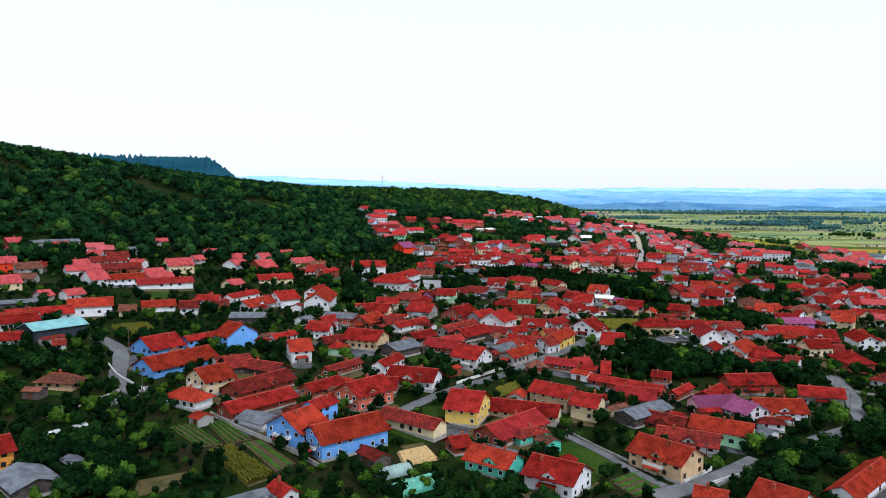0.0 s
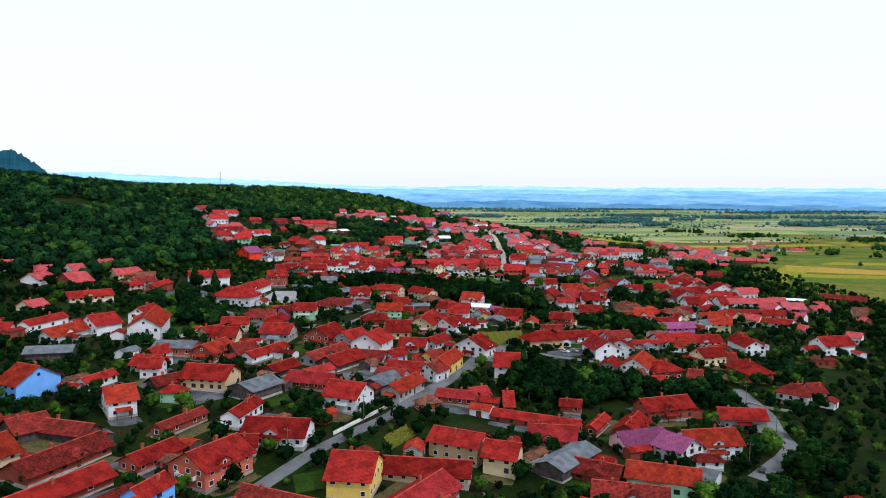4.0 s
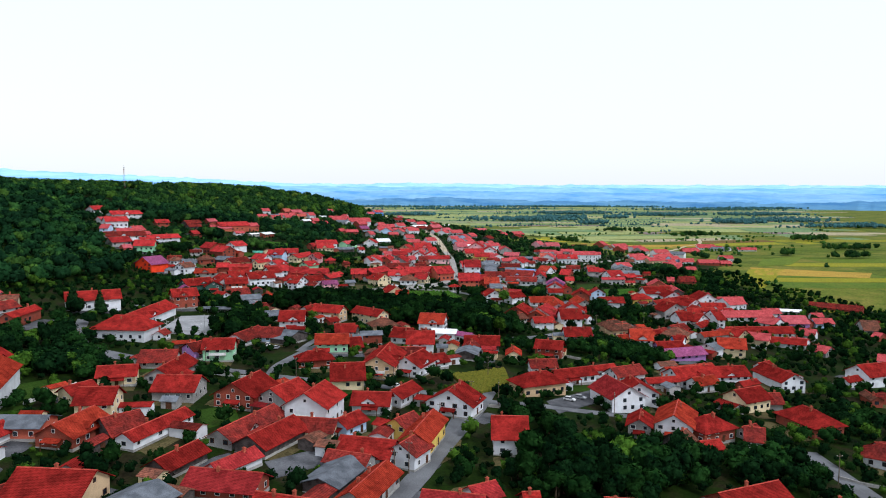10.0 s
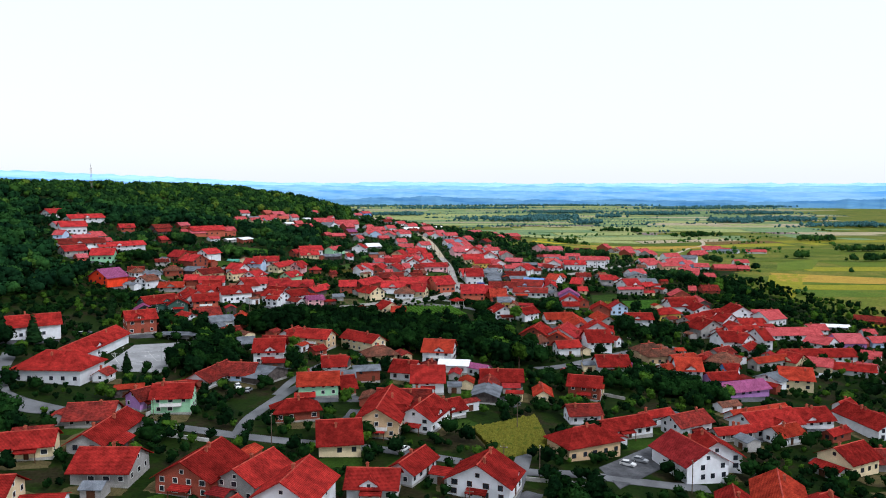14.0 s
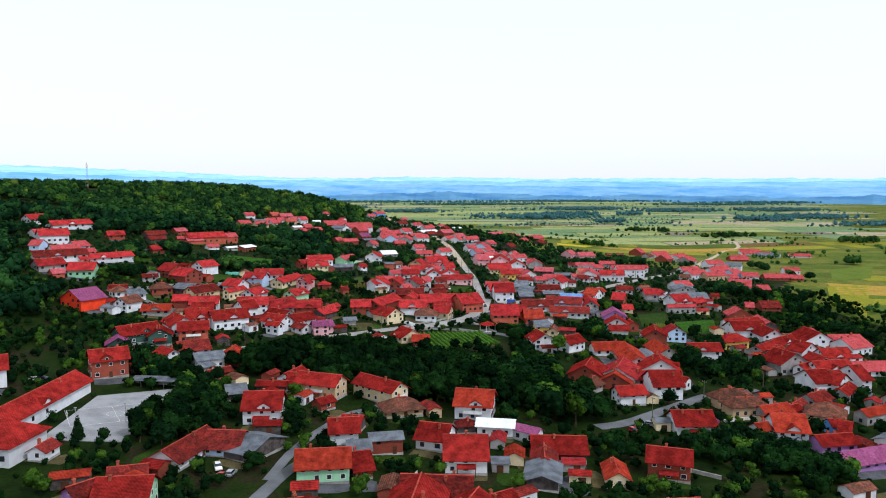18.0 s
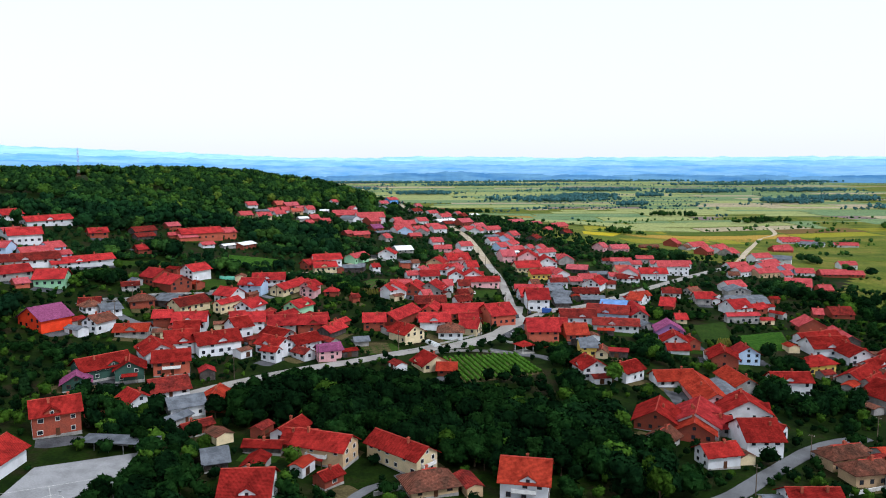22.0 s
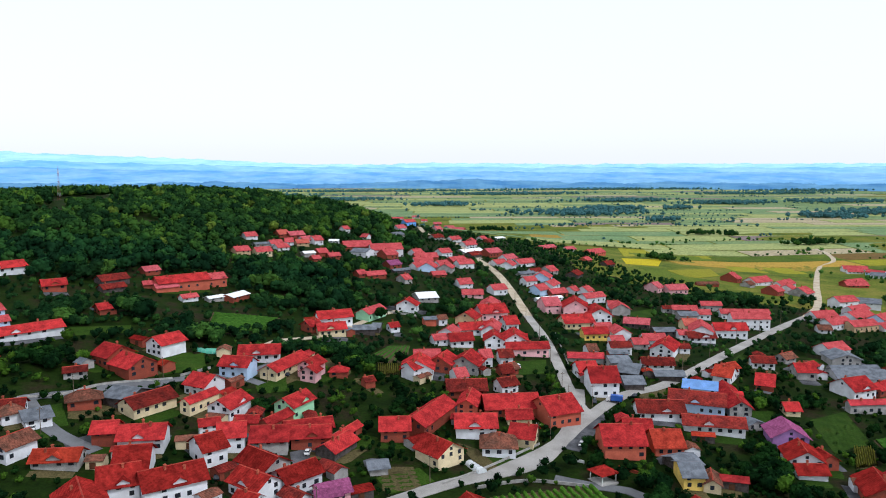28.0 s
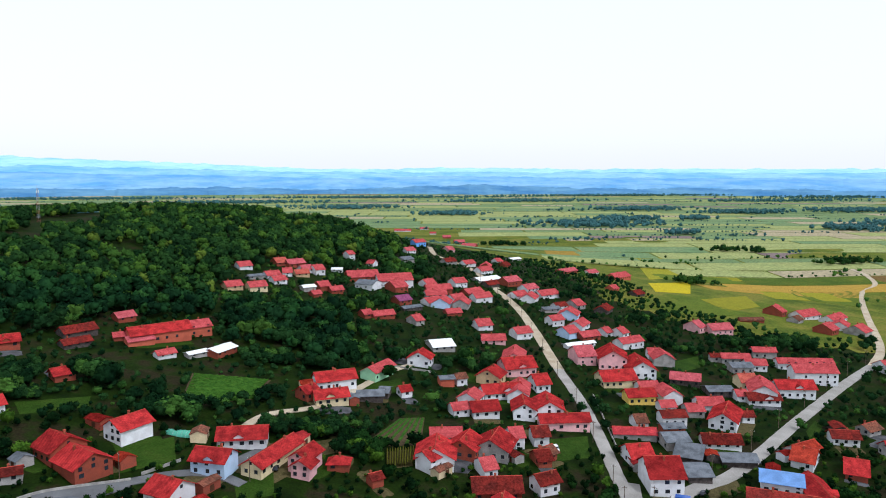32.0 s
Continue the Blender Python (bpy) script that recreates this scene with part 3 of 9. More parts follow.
            zt, ze, ys = z0 + 0.7 + h, z0 + 0.7 + h - g * 0.62, s * (run + 0.45)
            top5 = [bm.verts.new((u0 + p, q, r)) for q in (ys, 0.0) for p, r in ((-g, ze), (0, zt), (g, ze))]
            low5 = [bm.verts.new((v.co.x, v.co.y, v.co.z - 0.13)) for v in top5]
            for i in (0, 1):
                bm.faces.new((top5[i], top5[i + 1], top5[i + 4], top5[i + 3]))
                bm.faces.new((low5[i + 1], low5[i], low5[i + 3], low5[i + 4]))
                bm.faces.new((top5[i + 1], top5[i], low5[i], low5[i + 1]))
            for i in (0, 2):
                bm.faces.new((top5[i], top5[i + 3], low5[i + 3], low5[i]))
            bmesh.ops.recalc_face_normals(bm, faces=bm.faces)
            part("dormer_roof", bm, tiles, dormer)
            if near == 3:
                add_window(base, u0, s * (run + 0.02), z0 + 0.35, 0 if s < 0 else 180, 1.0, 1.0, dark, True)
        if near == 3 and eave > 3 and tiled and rng.random() < 0.35:
            # a lean-to porch roof on two posts
            facing, nx, ny, ang, wide = min(sides)
            run, out = min(wide * 0.55, 5.0), 2.0
            px, py = (0, ny * b) if ny else (nx * a, 0)
            bm = bmesh.new()
            slab(bm, (-run / 2, -out, 2.25), (run / 2, -out, 2.25), (run / 2, 0, 2.9), (-run / 2, 0, 2.9), 0.12)
            porch = part("porch_roof", bm, tiles, base)
            porch.matrix_local = pose(px, py, 0, 0, 0, ang)
            for e in (-1, 1):
                post = hang("porch_post", shared("porch_post", lambda: mesh_of("porch_post", lambda bm: box(bm, -0.09, 0.09, -0.09, 0.09, -0.8, 2.2), M_BROWN)), None, porch)
                post.matrix_local = pose(e * (run / 2 - 0.2), -out + 0.2, 0)
    size = "two-storey" if eave > 5 else ("single-storey" if eave < 3.6 else "tall")
    tagged(base, f"{size} {WALL_WORDS[wall]} village house with {ROOF_WORDS[roof]}", "house", group)
    return base

# ---------------------------------------------------------------- the village, house by house
shed(-135.3, 264.7, 153, 5.4, 4.9, 2.9, "brick", "b")
shed(-112.8, 299.5, 59, 7.5, 3.7, 2.6, "cream", "b")
shed(-130.5, 296.9, 151, 8.6, 4.3, 2.4, "grey", "dr")
house(-189.1, 809.0, 51, 13.0, 10, 3.6, "white", "r")
house(-167.3, 808.6, 47, 28.7, 9, 3.6, "white", "r")
house(-173.2, 766.8, 50, 10.1, 8, 3.1, "white", "r", near=1)
house(-162.5, 756.6, 28, 16.3, 11, 5.8, "white", "r")
house(-163.2, 732.2, 170, 6.1, 9, 4, "lblue", "r", near=1)
house(-150.0, 734.9, 37, 15.9, 7, 3.1, "white", "r", near=1)
house(-145.0, 746.0, 49, 9.3, 9, 3.6, "lblue", "r", near=1)
house(-136.9, 735.8, 38, 6.9, 6, 3.1, "lblue", "r", near=1)
house(-146.9, 714.7, 30, 27.9, 10, 3.6, "white", "dr")
house(-125.3, 726.2, 39, 31.5, 8, 3.1, "white", "r")
house(-145.6, 691.0, 40, 13.8, 10, 3.6, "grey", "r")
house(-138.2, 679.5, 37, 5.9, 6, 2.6, "salmon", "r2", near=1)
house(-127.0, 687.4, 1, 12.9, 12, 4.6, "green", "r")
house(-134.5, 794.0, 28, 10.4, 8, 3.6, "brick", "r")
house(-113.7, 818.6, 43, 15.2, 8, 3.1, "wood", "dr", near=1)
house(-110.1, 804.3, 43, 12.3, 6, 2.6, "wood", "dr", near=1)
house(-100.7, 847.0, 41, 9.1, 7, 3.1, "brick", "r2", near=1)
house(-95.3, 818.3, 23, 5.5, 5, 2.6, "brick", "r", near=1)
house(-79.2, 823.2, 31, 27.6, 10, 5.4, "salmon", "r")
house(-64.0, 837.7, 32, 11.0, 9, 5.4, "salmon", "r", near=1)
house(-85.8, 814.9, 31, 11.7, 6, 3.1, "salmon", "r2", near=1)
house(-72.0, 801.1, 38, 8.4, 5, 2.6, "white", "r", near=1)
house(-103.6, 767.8, 37, 7.7, 7, 3.1, "brick", "r")
house(266.6, 588.2, 160, 16.3, 9, 3.1, "grey", "r", near=1)
house(245.7, 542.0, 174, 35.0, 10, 3.6, "white", "r", near=1)
house(274.2, 555.1, 171, 10.9, 8, 3.1, "white", "r", near=1)
house(291.9, 560.3, 153, 14.3, 6, 3.1, "grey", "wsheet", near=1)
house(251.3, 522.2, 111, 12.5, 10, 3.6, "white", "r", near=1)
house(266.9, 523.4, 171, 14.5, 12, 4, "purple", "r2", near=1)
house(275.6, 523.3, 108, 6.1, 7, 3.1, "brick", "dr", near=1)
house(286.5, 523.0, 169, 11.0, 8, 3.6, "lblue", "r", near=1)
house(299.1, 543.9, 167, 6.5, 6, 3.1, "white", "r", near=1)
house(227.1, 495.8, 172, 34.3, 9, 3.6, "white", "r")
house(214.7, 479.5, 136, 11.1, 9, 4, "cream", "r", near=1)
house(204.1, 484.0, 112, 10.2, 10, 4.6, "cream", "r")
house(182.7, 454.5, 153, 11.8, 12, 5.4, "cream", "o")
house(177.2, 457.1, 175, 6.3, 9, 4.6, "white", "grey", near=1)
house(226.2, 473.7, 144, 18.6, 7, 3.1, "white", "r")
house(252.7, 491.0, 131, 7.9, 9, 4, "white", "r", near=1)
house(235.4, 474.7, 122, 7.6, 7, 3.1, "white", "r", near=1)
house(234.4, 456.9, 114, 8.2, 8, 3.1, "grey", "r", near=1)
house(333.1, 574.8, 132, 23.1, 8, 2.6, "brick", "dr", near=1)
house(341.1, 562.8, 129, 13.0, 9, 3.1, "brick", "dr", near=1)
house(-314.7, 409.1, 69, 10.1, 8, 3.1, "brick", "r", near=1)
house(-306.6, 417.1, 49, 12.9, 7, 3.1, "grey", "grey", near=1)
house(-298.6, 430.2, 45, 22.0, 8, 3.1, "grey", "grey", near=1)
house(-294.8, 424.5, 66, 9.3, 7, 3.1, "brick", "r", near=1)
house(-303.5, 395.6, 60, 8.5, 8, 3.1, "pink", "r", near=1)
house(-290.2, 370.8, 40, 10.3, 10, 5.4, "red", "r", near=1)
house(-280.3, 374.2, 59, 13.2, 10, 3.1, "grey", "b", near=1)
house(-277.1, 382.1, 36, 5.5, 7, 3.1, "wood", "dr", near=1)
house(-268.8, 358.6, 16, 10.3, 8, 3.1, "grey", "b", near=1)
house(-269.6, 343.9, 52, 12.2, 12, 4, "cream", "r", near=1)
house(-246.1, 319.0, 38, 19.4, 7, 2.6, "wood", "grey", near=1)
house(-279.4, 437.4, 30, 9.9, 8, 3.1, "pink", "r2", near=1)
house(-272.6, 437.1, 40, 9.9, 8, 3.1, "brick", "r2", near=1)
house(-269.6, 423.2, 19, 7.6, 8, 3.6, "white", "r", near=1)
house(-264.2, 447.7, 36, 14.2, 8, 3.1, "grey", "grey", near=1)
house(-258.6, 427.6, 44, 12.7, 9, 3.6, "white", "dr", near=1)
house(-257.8, 416.4, 45, 20.2, 9, 3.1, "white", "dr", near=1)
house(-245.2, 406.1, 40, 25.2, 9, 3.1, "brick", "dr", near=1)
house(-241.5, 422.9, 179, 8.3, 8, 3.6, "white", "r", near=1)
house(-266.0, 399.2, 65, 10.9, 8, 3.1, "white", "r", near=1)
house(-257.5, 390.5, 47, 17.9, 9, 3.1, "white", "r", near=1)
house(-241.2, 376.7, 56, 9.6, 14, 3.6, "white", "r", near=1)
house(-228.8, 385.1, 43, 21.2, 8, 3.6, "white", "o")
house(-206.4, 388.8, 37, 29.0, 8, 3.6, "white", "r2")
house(-225.2, 409.9, 56, 11.9, 8, 3.1, "white", "r", near=1)
house(-217.4, 402.6, 55, 14.9, 7, 3.1, "white", "r", near=1)
house(-219.8, 431.1, 43, 15.4, 13, 5.4, "cream", "r", near=1)
house(-221.7, 460.6, 57, 7.1, 8, 3.1, "grey", "r", near=1)
house(-242.6, 335.7, 67, 6.0, 8, 3.1, "grey", "r", near=1)
house(-232.1, 343.0, 65, 9.3, 8, 3.6, "white", "r", near=1)
house(-208.1, 321.2, 32, 18.5, 10, 5.4, "white", "o")
house(-220.7, 302.3, 43, 26.1, 9, 4, "white", "r")
house(-222.8, 287.3, 53, 19.1, 9, 4, "white", "r")
house(-192.6, 326.9, 26, 7.4, 8, 3.1, "cream", "b", near=1)
house(-184.2, 340.0, 33, 14.9, 8, 3.1, "white", "o")
house(-168.1, 340.1, 22, 8.1, 9, 4, "white", "dr")
house(-258.6, 483.0, 37, 8.0, 6, 4, "grey", "r", near=1)
house(-222.3, 485.5, 56, 8.4, 8, 3.6, "white", "r", near=1)
shed(-204.2, 302.8, 4, 6.3, 3.9, 2.4, "white", "grey")
shed(-192.6, 270.5, 61, 8.6, 4.1, 2.9, "grey", "dr")
shed(-173.6, 375.3, 94, 7.6, 4.2, 2.4, "wood", "r2")
shed(-158.1, 213.1, 0, 5.8, 4.7, 2.6, "wood", "b")
shed(-101.6, 236.7, 148, 7.4, 3.8, 2.4, "wood", "dr")
shed(-113.4, 166.2, 144, 6.5, 4.0, 2.4, "wood", "grey")
shed(-86.9, 248.8, 152, 4.6, 4.4, 2.9, "wood", "r")
shed(-97.0, 202.5, 148, 4.7, 5.2, 2.4, "grey", "o")
shed(-72.0, 216.0, 63, 8.9, 4.6, 2.4, "brick", "dr")
shed(-41.4, 186.9, 136, 8.6, 5.1, 2.4, "wood", "dr")
shed(-68.0, 206.9, 157, 6.4, 4.5, 2.4, "grey", "r")
shed(-64.3, 235.0, 146, 4.6, 4.9, 2.6, "salmon", "b")
shed(-63.6, 246.6, 150, 4.7, 4.4, 2.4, "wood", "o")
shed(-42.2, 265.6, 79, 5.3, 3.7, 2.6, "wood", "b")
shed(-18.3, 241.4, 77, 5.2, 4.3, 2.9, "white", "dr")
shed(-4.4, 247.0, 77, 6.4, 4.9, 2.9, "grey", "o")
shed(5.0, 207.8, 132, 5.3, 5.2, 2.9, "teal", "b")
shed(-6.2, 195.8, 152, 6.1, 4.1, 2.9, "cream", "grey")
shed(8.7, 194.2, 62, 8.8, 4.4, 2.4, "wood", "r")
shed(13.8, 257.5, 148, 6.9, 4.4, 2.6, "grey", "r2")
shed(23.6, 253.1, 66, 8.5, 3.8, 2.4, "white", "r")
shed(39.9, 212.2, 48, 6.0, 5.2, 2.9, "grey", "grey")
shed(54.6, 227.0, 160, 5.4, 3.7, 2.6, "grey", "dr")
shed(47.8, 244.1, 144, 5.3, 4.3, 2.6, "brick", "r")
shed(66.7, 235.6, 155, 4.9, 4.5, 2.9, "wood", "r2")
shed(28.3, 246.2, 46, 8.7, 3.7, 2.4, "cream", "b")
shed(19.4, 283.0, 150, 6.9, 5.0, 2.6, "white", "o")
shed(59.8, 252.4, 16, 7.1, 3.8, 2.9, "brick", "r")
shed(94.4, 294.6, 103, 6.8, 4.5, 2.6, "brick", "r")
shed(55.0, 173.8, 139, 7.2, 5.1, 2.9, "cream", "r")
shed(104.6, 221.1, 50, 7.9, 5.2, 2.6, "white", "dr")
shed(-121.2, 364.6, 98, 6.1, 5.4, 2.4, "white", "dr")
shed(-129.0, 529.5, 110, 8.4, 5.4, 2.6, "white", "b")
shed(-68.5, 538.9, 21, 8.6, 4.4, 2.9, "wood", "dr")
shed(-99.0, 623.6, 140, 8.7, 4.5, 2.4, "white", "grey")
shed(-160.6, 502.6, 9, 5.8, 4.1, 2.6, "white", "dr")
shed(-142.0, 482.6, 63, 8.7, 4.7, 2.6, "grey", "b")
shed(-157.8, 482.3, 139, 5.9, 4.1, 2.4, "brick", "b")
shed(-81.0, 401.7, 4, 8.9, 4.8, 2.4, "brick", "dr")
shed(-77.9, 413.8, 87, 5.3, 3.9, 2.6, "grey", "dr")
shed(-58.4, 392.4, 76, 6.4, 3.9, 2.6, "wood", "r")
shed(-58.0, 365.1, 167, 4.5, 4.3, 2.4, "grey", "grey")
shed(-108.2, 335.7, 68, 8.4, 5.1, 2.4, "white", "grey")
shed(-90.6, 349.7, 169, 5.6, 4.4, 2.9, "cream", "o")
shed(-70.3, 330.6, 69, 6.0, 3.6, 2.6, "wood", "dr")
shed(-49.7, 340.0, 151, 8.6, 4.6, 2.9, "white", "dr")
shed(-66.3, 359.0, 175, 8.5, 4.1, 2.6, "white", "r")
shed(-70.8, 315.7, 74, 5.8, 4.8, 2.6, "grey", "r")
shed(-47.0, 301.5, 146, 7.3, 3.8, 2.4, "wood", "b")
shed(-52.8, 310.0, 148, 4.7, 4.5, 2.6, "cream", "b")
shed(-51.4, 435.5, 86, 5.9, 5.1, 2.9, "brick", "o")
shed(-48.0, 445.9, 154, 5.5, 5.1, 2.6, "brick", "r")
shed(-22.0, 476.0, 174, 7.6, 4.9, 2.6, "wood", "r")
shed(-23.1, 529.4, 59, 6.0, 3.8, 2.9, "brick", "dr")
shed(-11.6, 503.8, 59, 6.2, 3.7, 2.9, "white", "o")
shed(29.2, 491.4, 99, 8.9, 4.2, 2.6, "beige", "dr")
shed(-12.1, 430.3, 177, 5.9, 4.9, 2.9, "wood", "r")
shed(39.4, 444.8, 169, 4.5, 5.0, 2.6, "grey", "grey")
shed(38.7, 424.3, 22, 7.1, 4.0, 2.9, "white", "dr")
shed(-27.2, 382.0, 64, 6.4, 4.2, 2.9, "brick", "o")
shed(-32.0, 359.9, 146, 4.6, 3.6, 2.4, "wood", "r2")
shed(-17.5, 331.9, 55, 6.4, 4.6, 2.6, "wood", "b")
shed(1.4, 335.5, 65, 7.4, 4.9, 2.9, "white", "dr")
shed(3.1, 343.5, 135, 5.2, 4.8, 2.6, "cream", "r")
shed(-13.3, 326.7, 154, 5.5, 5.2, 2.9, "white", "b")
shed(-16.9, 297.9, 59, 8.1, 5.0, 2.6, "wood", "dr")
shed(-29.8, 271.5, 62, 7.2, 3.7, 2.6, "brick", "o")
shed(23.1, 289.8, 156, 6.2, 5.1, 2.9, "wood", "r")
shed(37.4, 342.4, 76, 6.0, 4.6, 2.4, "cream", "r")
shed(18.9, 368.4, 147, 5.3, 4.9, 2.6, "grey", "r")
shed(74.5, 391.8, 103, 5.2, 4.8, 2.9, "white", "r")
shed(98.1, 388.7, 170, 6.5, 3.7, 2.9, "white", "dr")
shed(116.4, 390.0, 94, 5.8, 4.8, 2.9, "grey", "grey")
shed(86.4, 353.5, 151, 5.3, 4.4, 2.4, "grey", "dr")
shed(103.3, 356.0, 147, 7.0, 4.2, 2.9, "white", "b")
shed(128.2, 370.2, 106, 8.3, 5.3, 2.6, "grey", "r")
shed(184.7, 411.8, 87, 8.0, 3.9, 2.6, "white", "dr")
shed(158.2, 314.0, 44, 6.3, 5.1, 2.6, "white", "dr")
shed(228.8, 398.4, 98, 5.9, 4.2, 2.9, "white", "r2")
shed(-92.7, 282.2, 119, 5.2, 5.1, 2.9, "white", "o")
shed(-110.5, 290.1, 155, 7.2, 4.2, 2.6, "grey", "r")
shed(-92.0, 326.0, 168, 4.5, 4.0, 2.4, "white", "o")
shed(-160.7, 359.2, 74, 8.6, 5.0, 2.9, "brick", "dr")
shed(-134.5, 354.3, 162, 4.9, 4.2, 2.6, "white", "r")
shed(-142.7, 382.6, 51, 8.7, 4.1, 2.9, "white", "dr")
shed(-114.4, 259.7, 47, 8.8, 4.1, 2.9, "white", "dr")
shed(-93.4, 700.5, 136, 4.6, 5.3, 2.4, "grey", "grey")
shed(-64.3, 703.0, 134, 4.8, 5.3, 2.9, "brick", "o")
shed(-79.5, 730.4, 140, 8.3, 5.1, 2.6, "brick", "r")
shed(-44.8, 723.7, 89, 6.3, 5.3, 2.9, "cream", "b")
shed(-10.6, 723.0, 61, 5.3, 5.4, 2.9, "cream", "r2")
shed(-37.1, 689.9, 54, 7.1, 3.7, 2.9, "brick", "b")
shed(-102.5, 634.4, 59, 6.8, 4.5, 2.4, "grey", "r")
shed(-68.3, 625.4, 177, 4.9, 4.5, 2.6, "cream", "b")
shed(-63.2, 631.6, 179, 4.8, 4.0, 2.6, "grey", "dr")
shed(-44.6, 620.5, 3, 7.9, 4.2, 2.4, "grey", "r2")
shed(-39.0, 678.2, 55, 7.0, 4.7, 2.6, "cream", "r")
shed(-39.2, 657.1, 152, 6.4, 3.8, 2.6, "cream", "b")
shed(-26.9, 660.1, 83, 6.1, 5.1, 2.9, "wood", "dr")
shed(-44.6, 639.4, 3, 8.7, 4.6, 2.9, "cream", "b")
shed(-32.4, 620.3, 41, 6.1, 4.9, 2.6, "brick", "dr")
shed(-34.6, 604.4, 44, 5.4, 4.7, 2.9, "white", "b")
shed(-1.5, 621.1, 126, 8.9, 5.0, 2.4, "grey", "dr")
shed(22.4, 657.0, 175, 6.1, 4.7, 2.4, "brick", "r2")
shed(27.0, 640.6, 32, 8.2, 5.1, 2.6, "grey", "r")
shed(44.5, 659.1, 160, 5.6, 4.8, 2.4, "grey", "r2")
shed(105.9, 657.8, 74, 7.8, 4.9, 2.4, "brick", "r2")
shed(118.9, 631.6, 81, 5.8, 5.2, 2.9, "white", "b")
shed(109.5, 706.8, 82, 7.0, 5.0, 2.9, "grey", "r2")
shed(130.2, 643.3, 159, 7.6, 4.0, 2.4, "wood", "o")
shed(158.2, 699.8, 59, 8.1, 4.4, 2.9, "grey", "r")
shed(247.4, 679.8, 113, 8.4, 4.3, 2.9, "grey", "r")
shed(231.4, 667.4, 175, 7.7, 4.6, 2.4, "cream", "r2")
shed(163.7, 603.6, 158, 8.9, 5.2, 2.9, "white", "b")
shed(121.0, 607.9, 155, 8.0, 4.8, 2.9, "wood", "r2")
shed(270.3, 716.9, 172, 5.5, 5.4, 2.9, "brick", "r")
shed(214.3, 739.6, 73, 8.2, 5.3, 2.9, "wood", "dr")
shed(172.0, 713.3, 20, 5.1, 4.0, 2.9, "white", "r")
shed(235.9, 726.9, 115, 7.8, 4.3, 2.4, "white", "b")
shed(65.3, 712.4, 112, 5.5, 4.1, 2.6, "grey", "dr")
shed(-9.7, 775.7, 14, 5.1, 5.2, 2.6, "cream", "o")
shed(9.6, 761.5, 102, 5.4, 4.0, 2.9, "brick", "grey")
shed(36.9, 701.3, 41, 7.1, 3.7, 2.6, "cream", "b")
shed(59.8, 444.1, 166, 5.9, 4.6, 2.4, "grey", "r2")
shed(45.2, 450.5, 72, 7.2, 5.1, 2.4, "cream", "o")
shed(58.5, 435.8, 158, 5.5, 3.8, 2.6, "cream", "r")
shed(43.9, 462.5, 70, 7.4, 4.0, 2.4, "grey", "r2")
shed(90.8, 445.0, 151, 8.6, 5.0, 2.4, "cream", "o")
shed(102.9, 475.8, 169, 4.8, 4.9, 2.9, "cream", "grey")
shed(135.3, 457.8, 160, 8.4, 4.8, 2.6, "wood", "grey")
shed(143.5, 479.0, 180, 4.7, 4.6, 2.6, "cream", "dr")
shed(152.9, 499.6, 8, 6.9, 3.8, 2.4, "grey", "dr")
shed(173.8, 486.0, 138, 4.6, 3.9, 2.6, "grey", "grey")
shed(162.8, 456.6, 89, 6.2, 4.1, 2.9, "brick", "dr")
shed(113.0, 503.7, 93, 4.7, 4.8, 2.4, "cream", "b")
shed(99.0, 574.7, 1, 7.1, 4.9, 2.4, "white", "dr")
shed(197.8, 578.0, 9, 5.8, 4.7, 2.6, "grey", "dr")
shed(210.1, 616.7, 84, 5.9, 5.3, 2.9, "cream", "o")
shed(245.6, 604.2, 169, 8.2, 4.2, 2.9, "grey", "b")
shed(188.0, 540.7, 96, 5.1, 4.5, 2.4, "grey", "b")
shed(227.1, 577.3, 107, 7.5, 4.3, 2.6, "white", "b")
shed(229.2, 550.3, 178, 6.2, 4.7, 2.6, "white", "r")
shed(204.9, 505.5, 117, 6.8, 3.8, 2.6, "brick", "grey")
shed(-44.6, 580.1, 102, 6.1, 5.0, 2.9, "wood", "r2")
shed(-53.4, 530.0, 51, 6.8, 3.7, 2.6, "wood", "b")
shed(6.0, 607.4, 18, 6.6, 4.5, 2.4, "wood", "r")
shed(-8.0, 659.0, 100, 8.0, 4.1, 2.4, "cream", "dr")
shed(23.8, 590.9, 109, 6.4, 4.7, 2.4, "white", "dr")
shed(251.8, 696.3, 166, 7.5, 4.4, 2.9, "white", "r")
shed(-34.6, 526.2, 124, 6.8, 5.1, 2.4, "cream", "b")
shed(-23.5, 506.3, 75, 8.8, 5.4, 2.4, "grey", "r")
shed(197.5, 563.2, 32, 8.3, 4.3, 2.9, "grey", "o")
shed(239.4, 578.4, 118, 8.7, 5.3, 2.9, "wood", "b")
shed(202.9, 498.1, 37, 5.1, 5.0, 2.4, "grey", "r2")
shed(182.1, 491.9, 113, 6.3, 5.2, 2.6, "white", "dr")
shed(166.6, 448.7, 115, 8.1, 4.0, 2.9, "brick", "r")
shed(132.8, 425.1, 10, 8.4, 4.8, 2.4, "white", "b")
shed(203.9, 382.6, 72, 7.0, 5.2, 2.4, "brick", "dr")
shed(-93.0, 376.9, 51, 5.7, 3.8, 2.9, "cream", "o")
shed(211.9, 559.8, 29, 8.4, 3.6, 2.9, "grey", "r")
shed(247.4, 561.4, 3, 7.8, 5.3, 2.4, "white", "r2")
shed(-65.3, 439.7, 6, 8.2, 4.1, 2.9, "wood", "o")
shed(159.1, 503.0, 0, 4.6, 5.2, 2.9, "grey", "o")
shed(106.2, 413.6, 104, 7.1, 4.4, 2.4, "white", "grey")
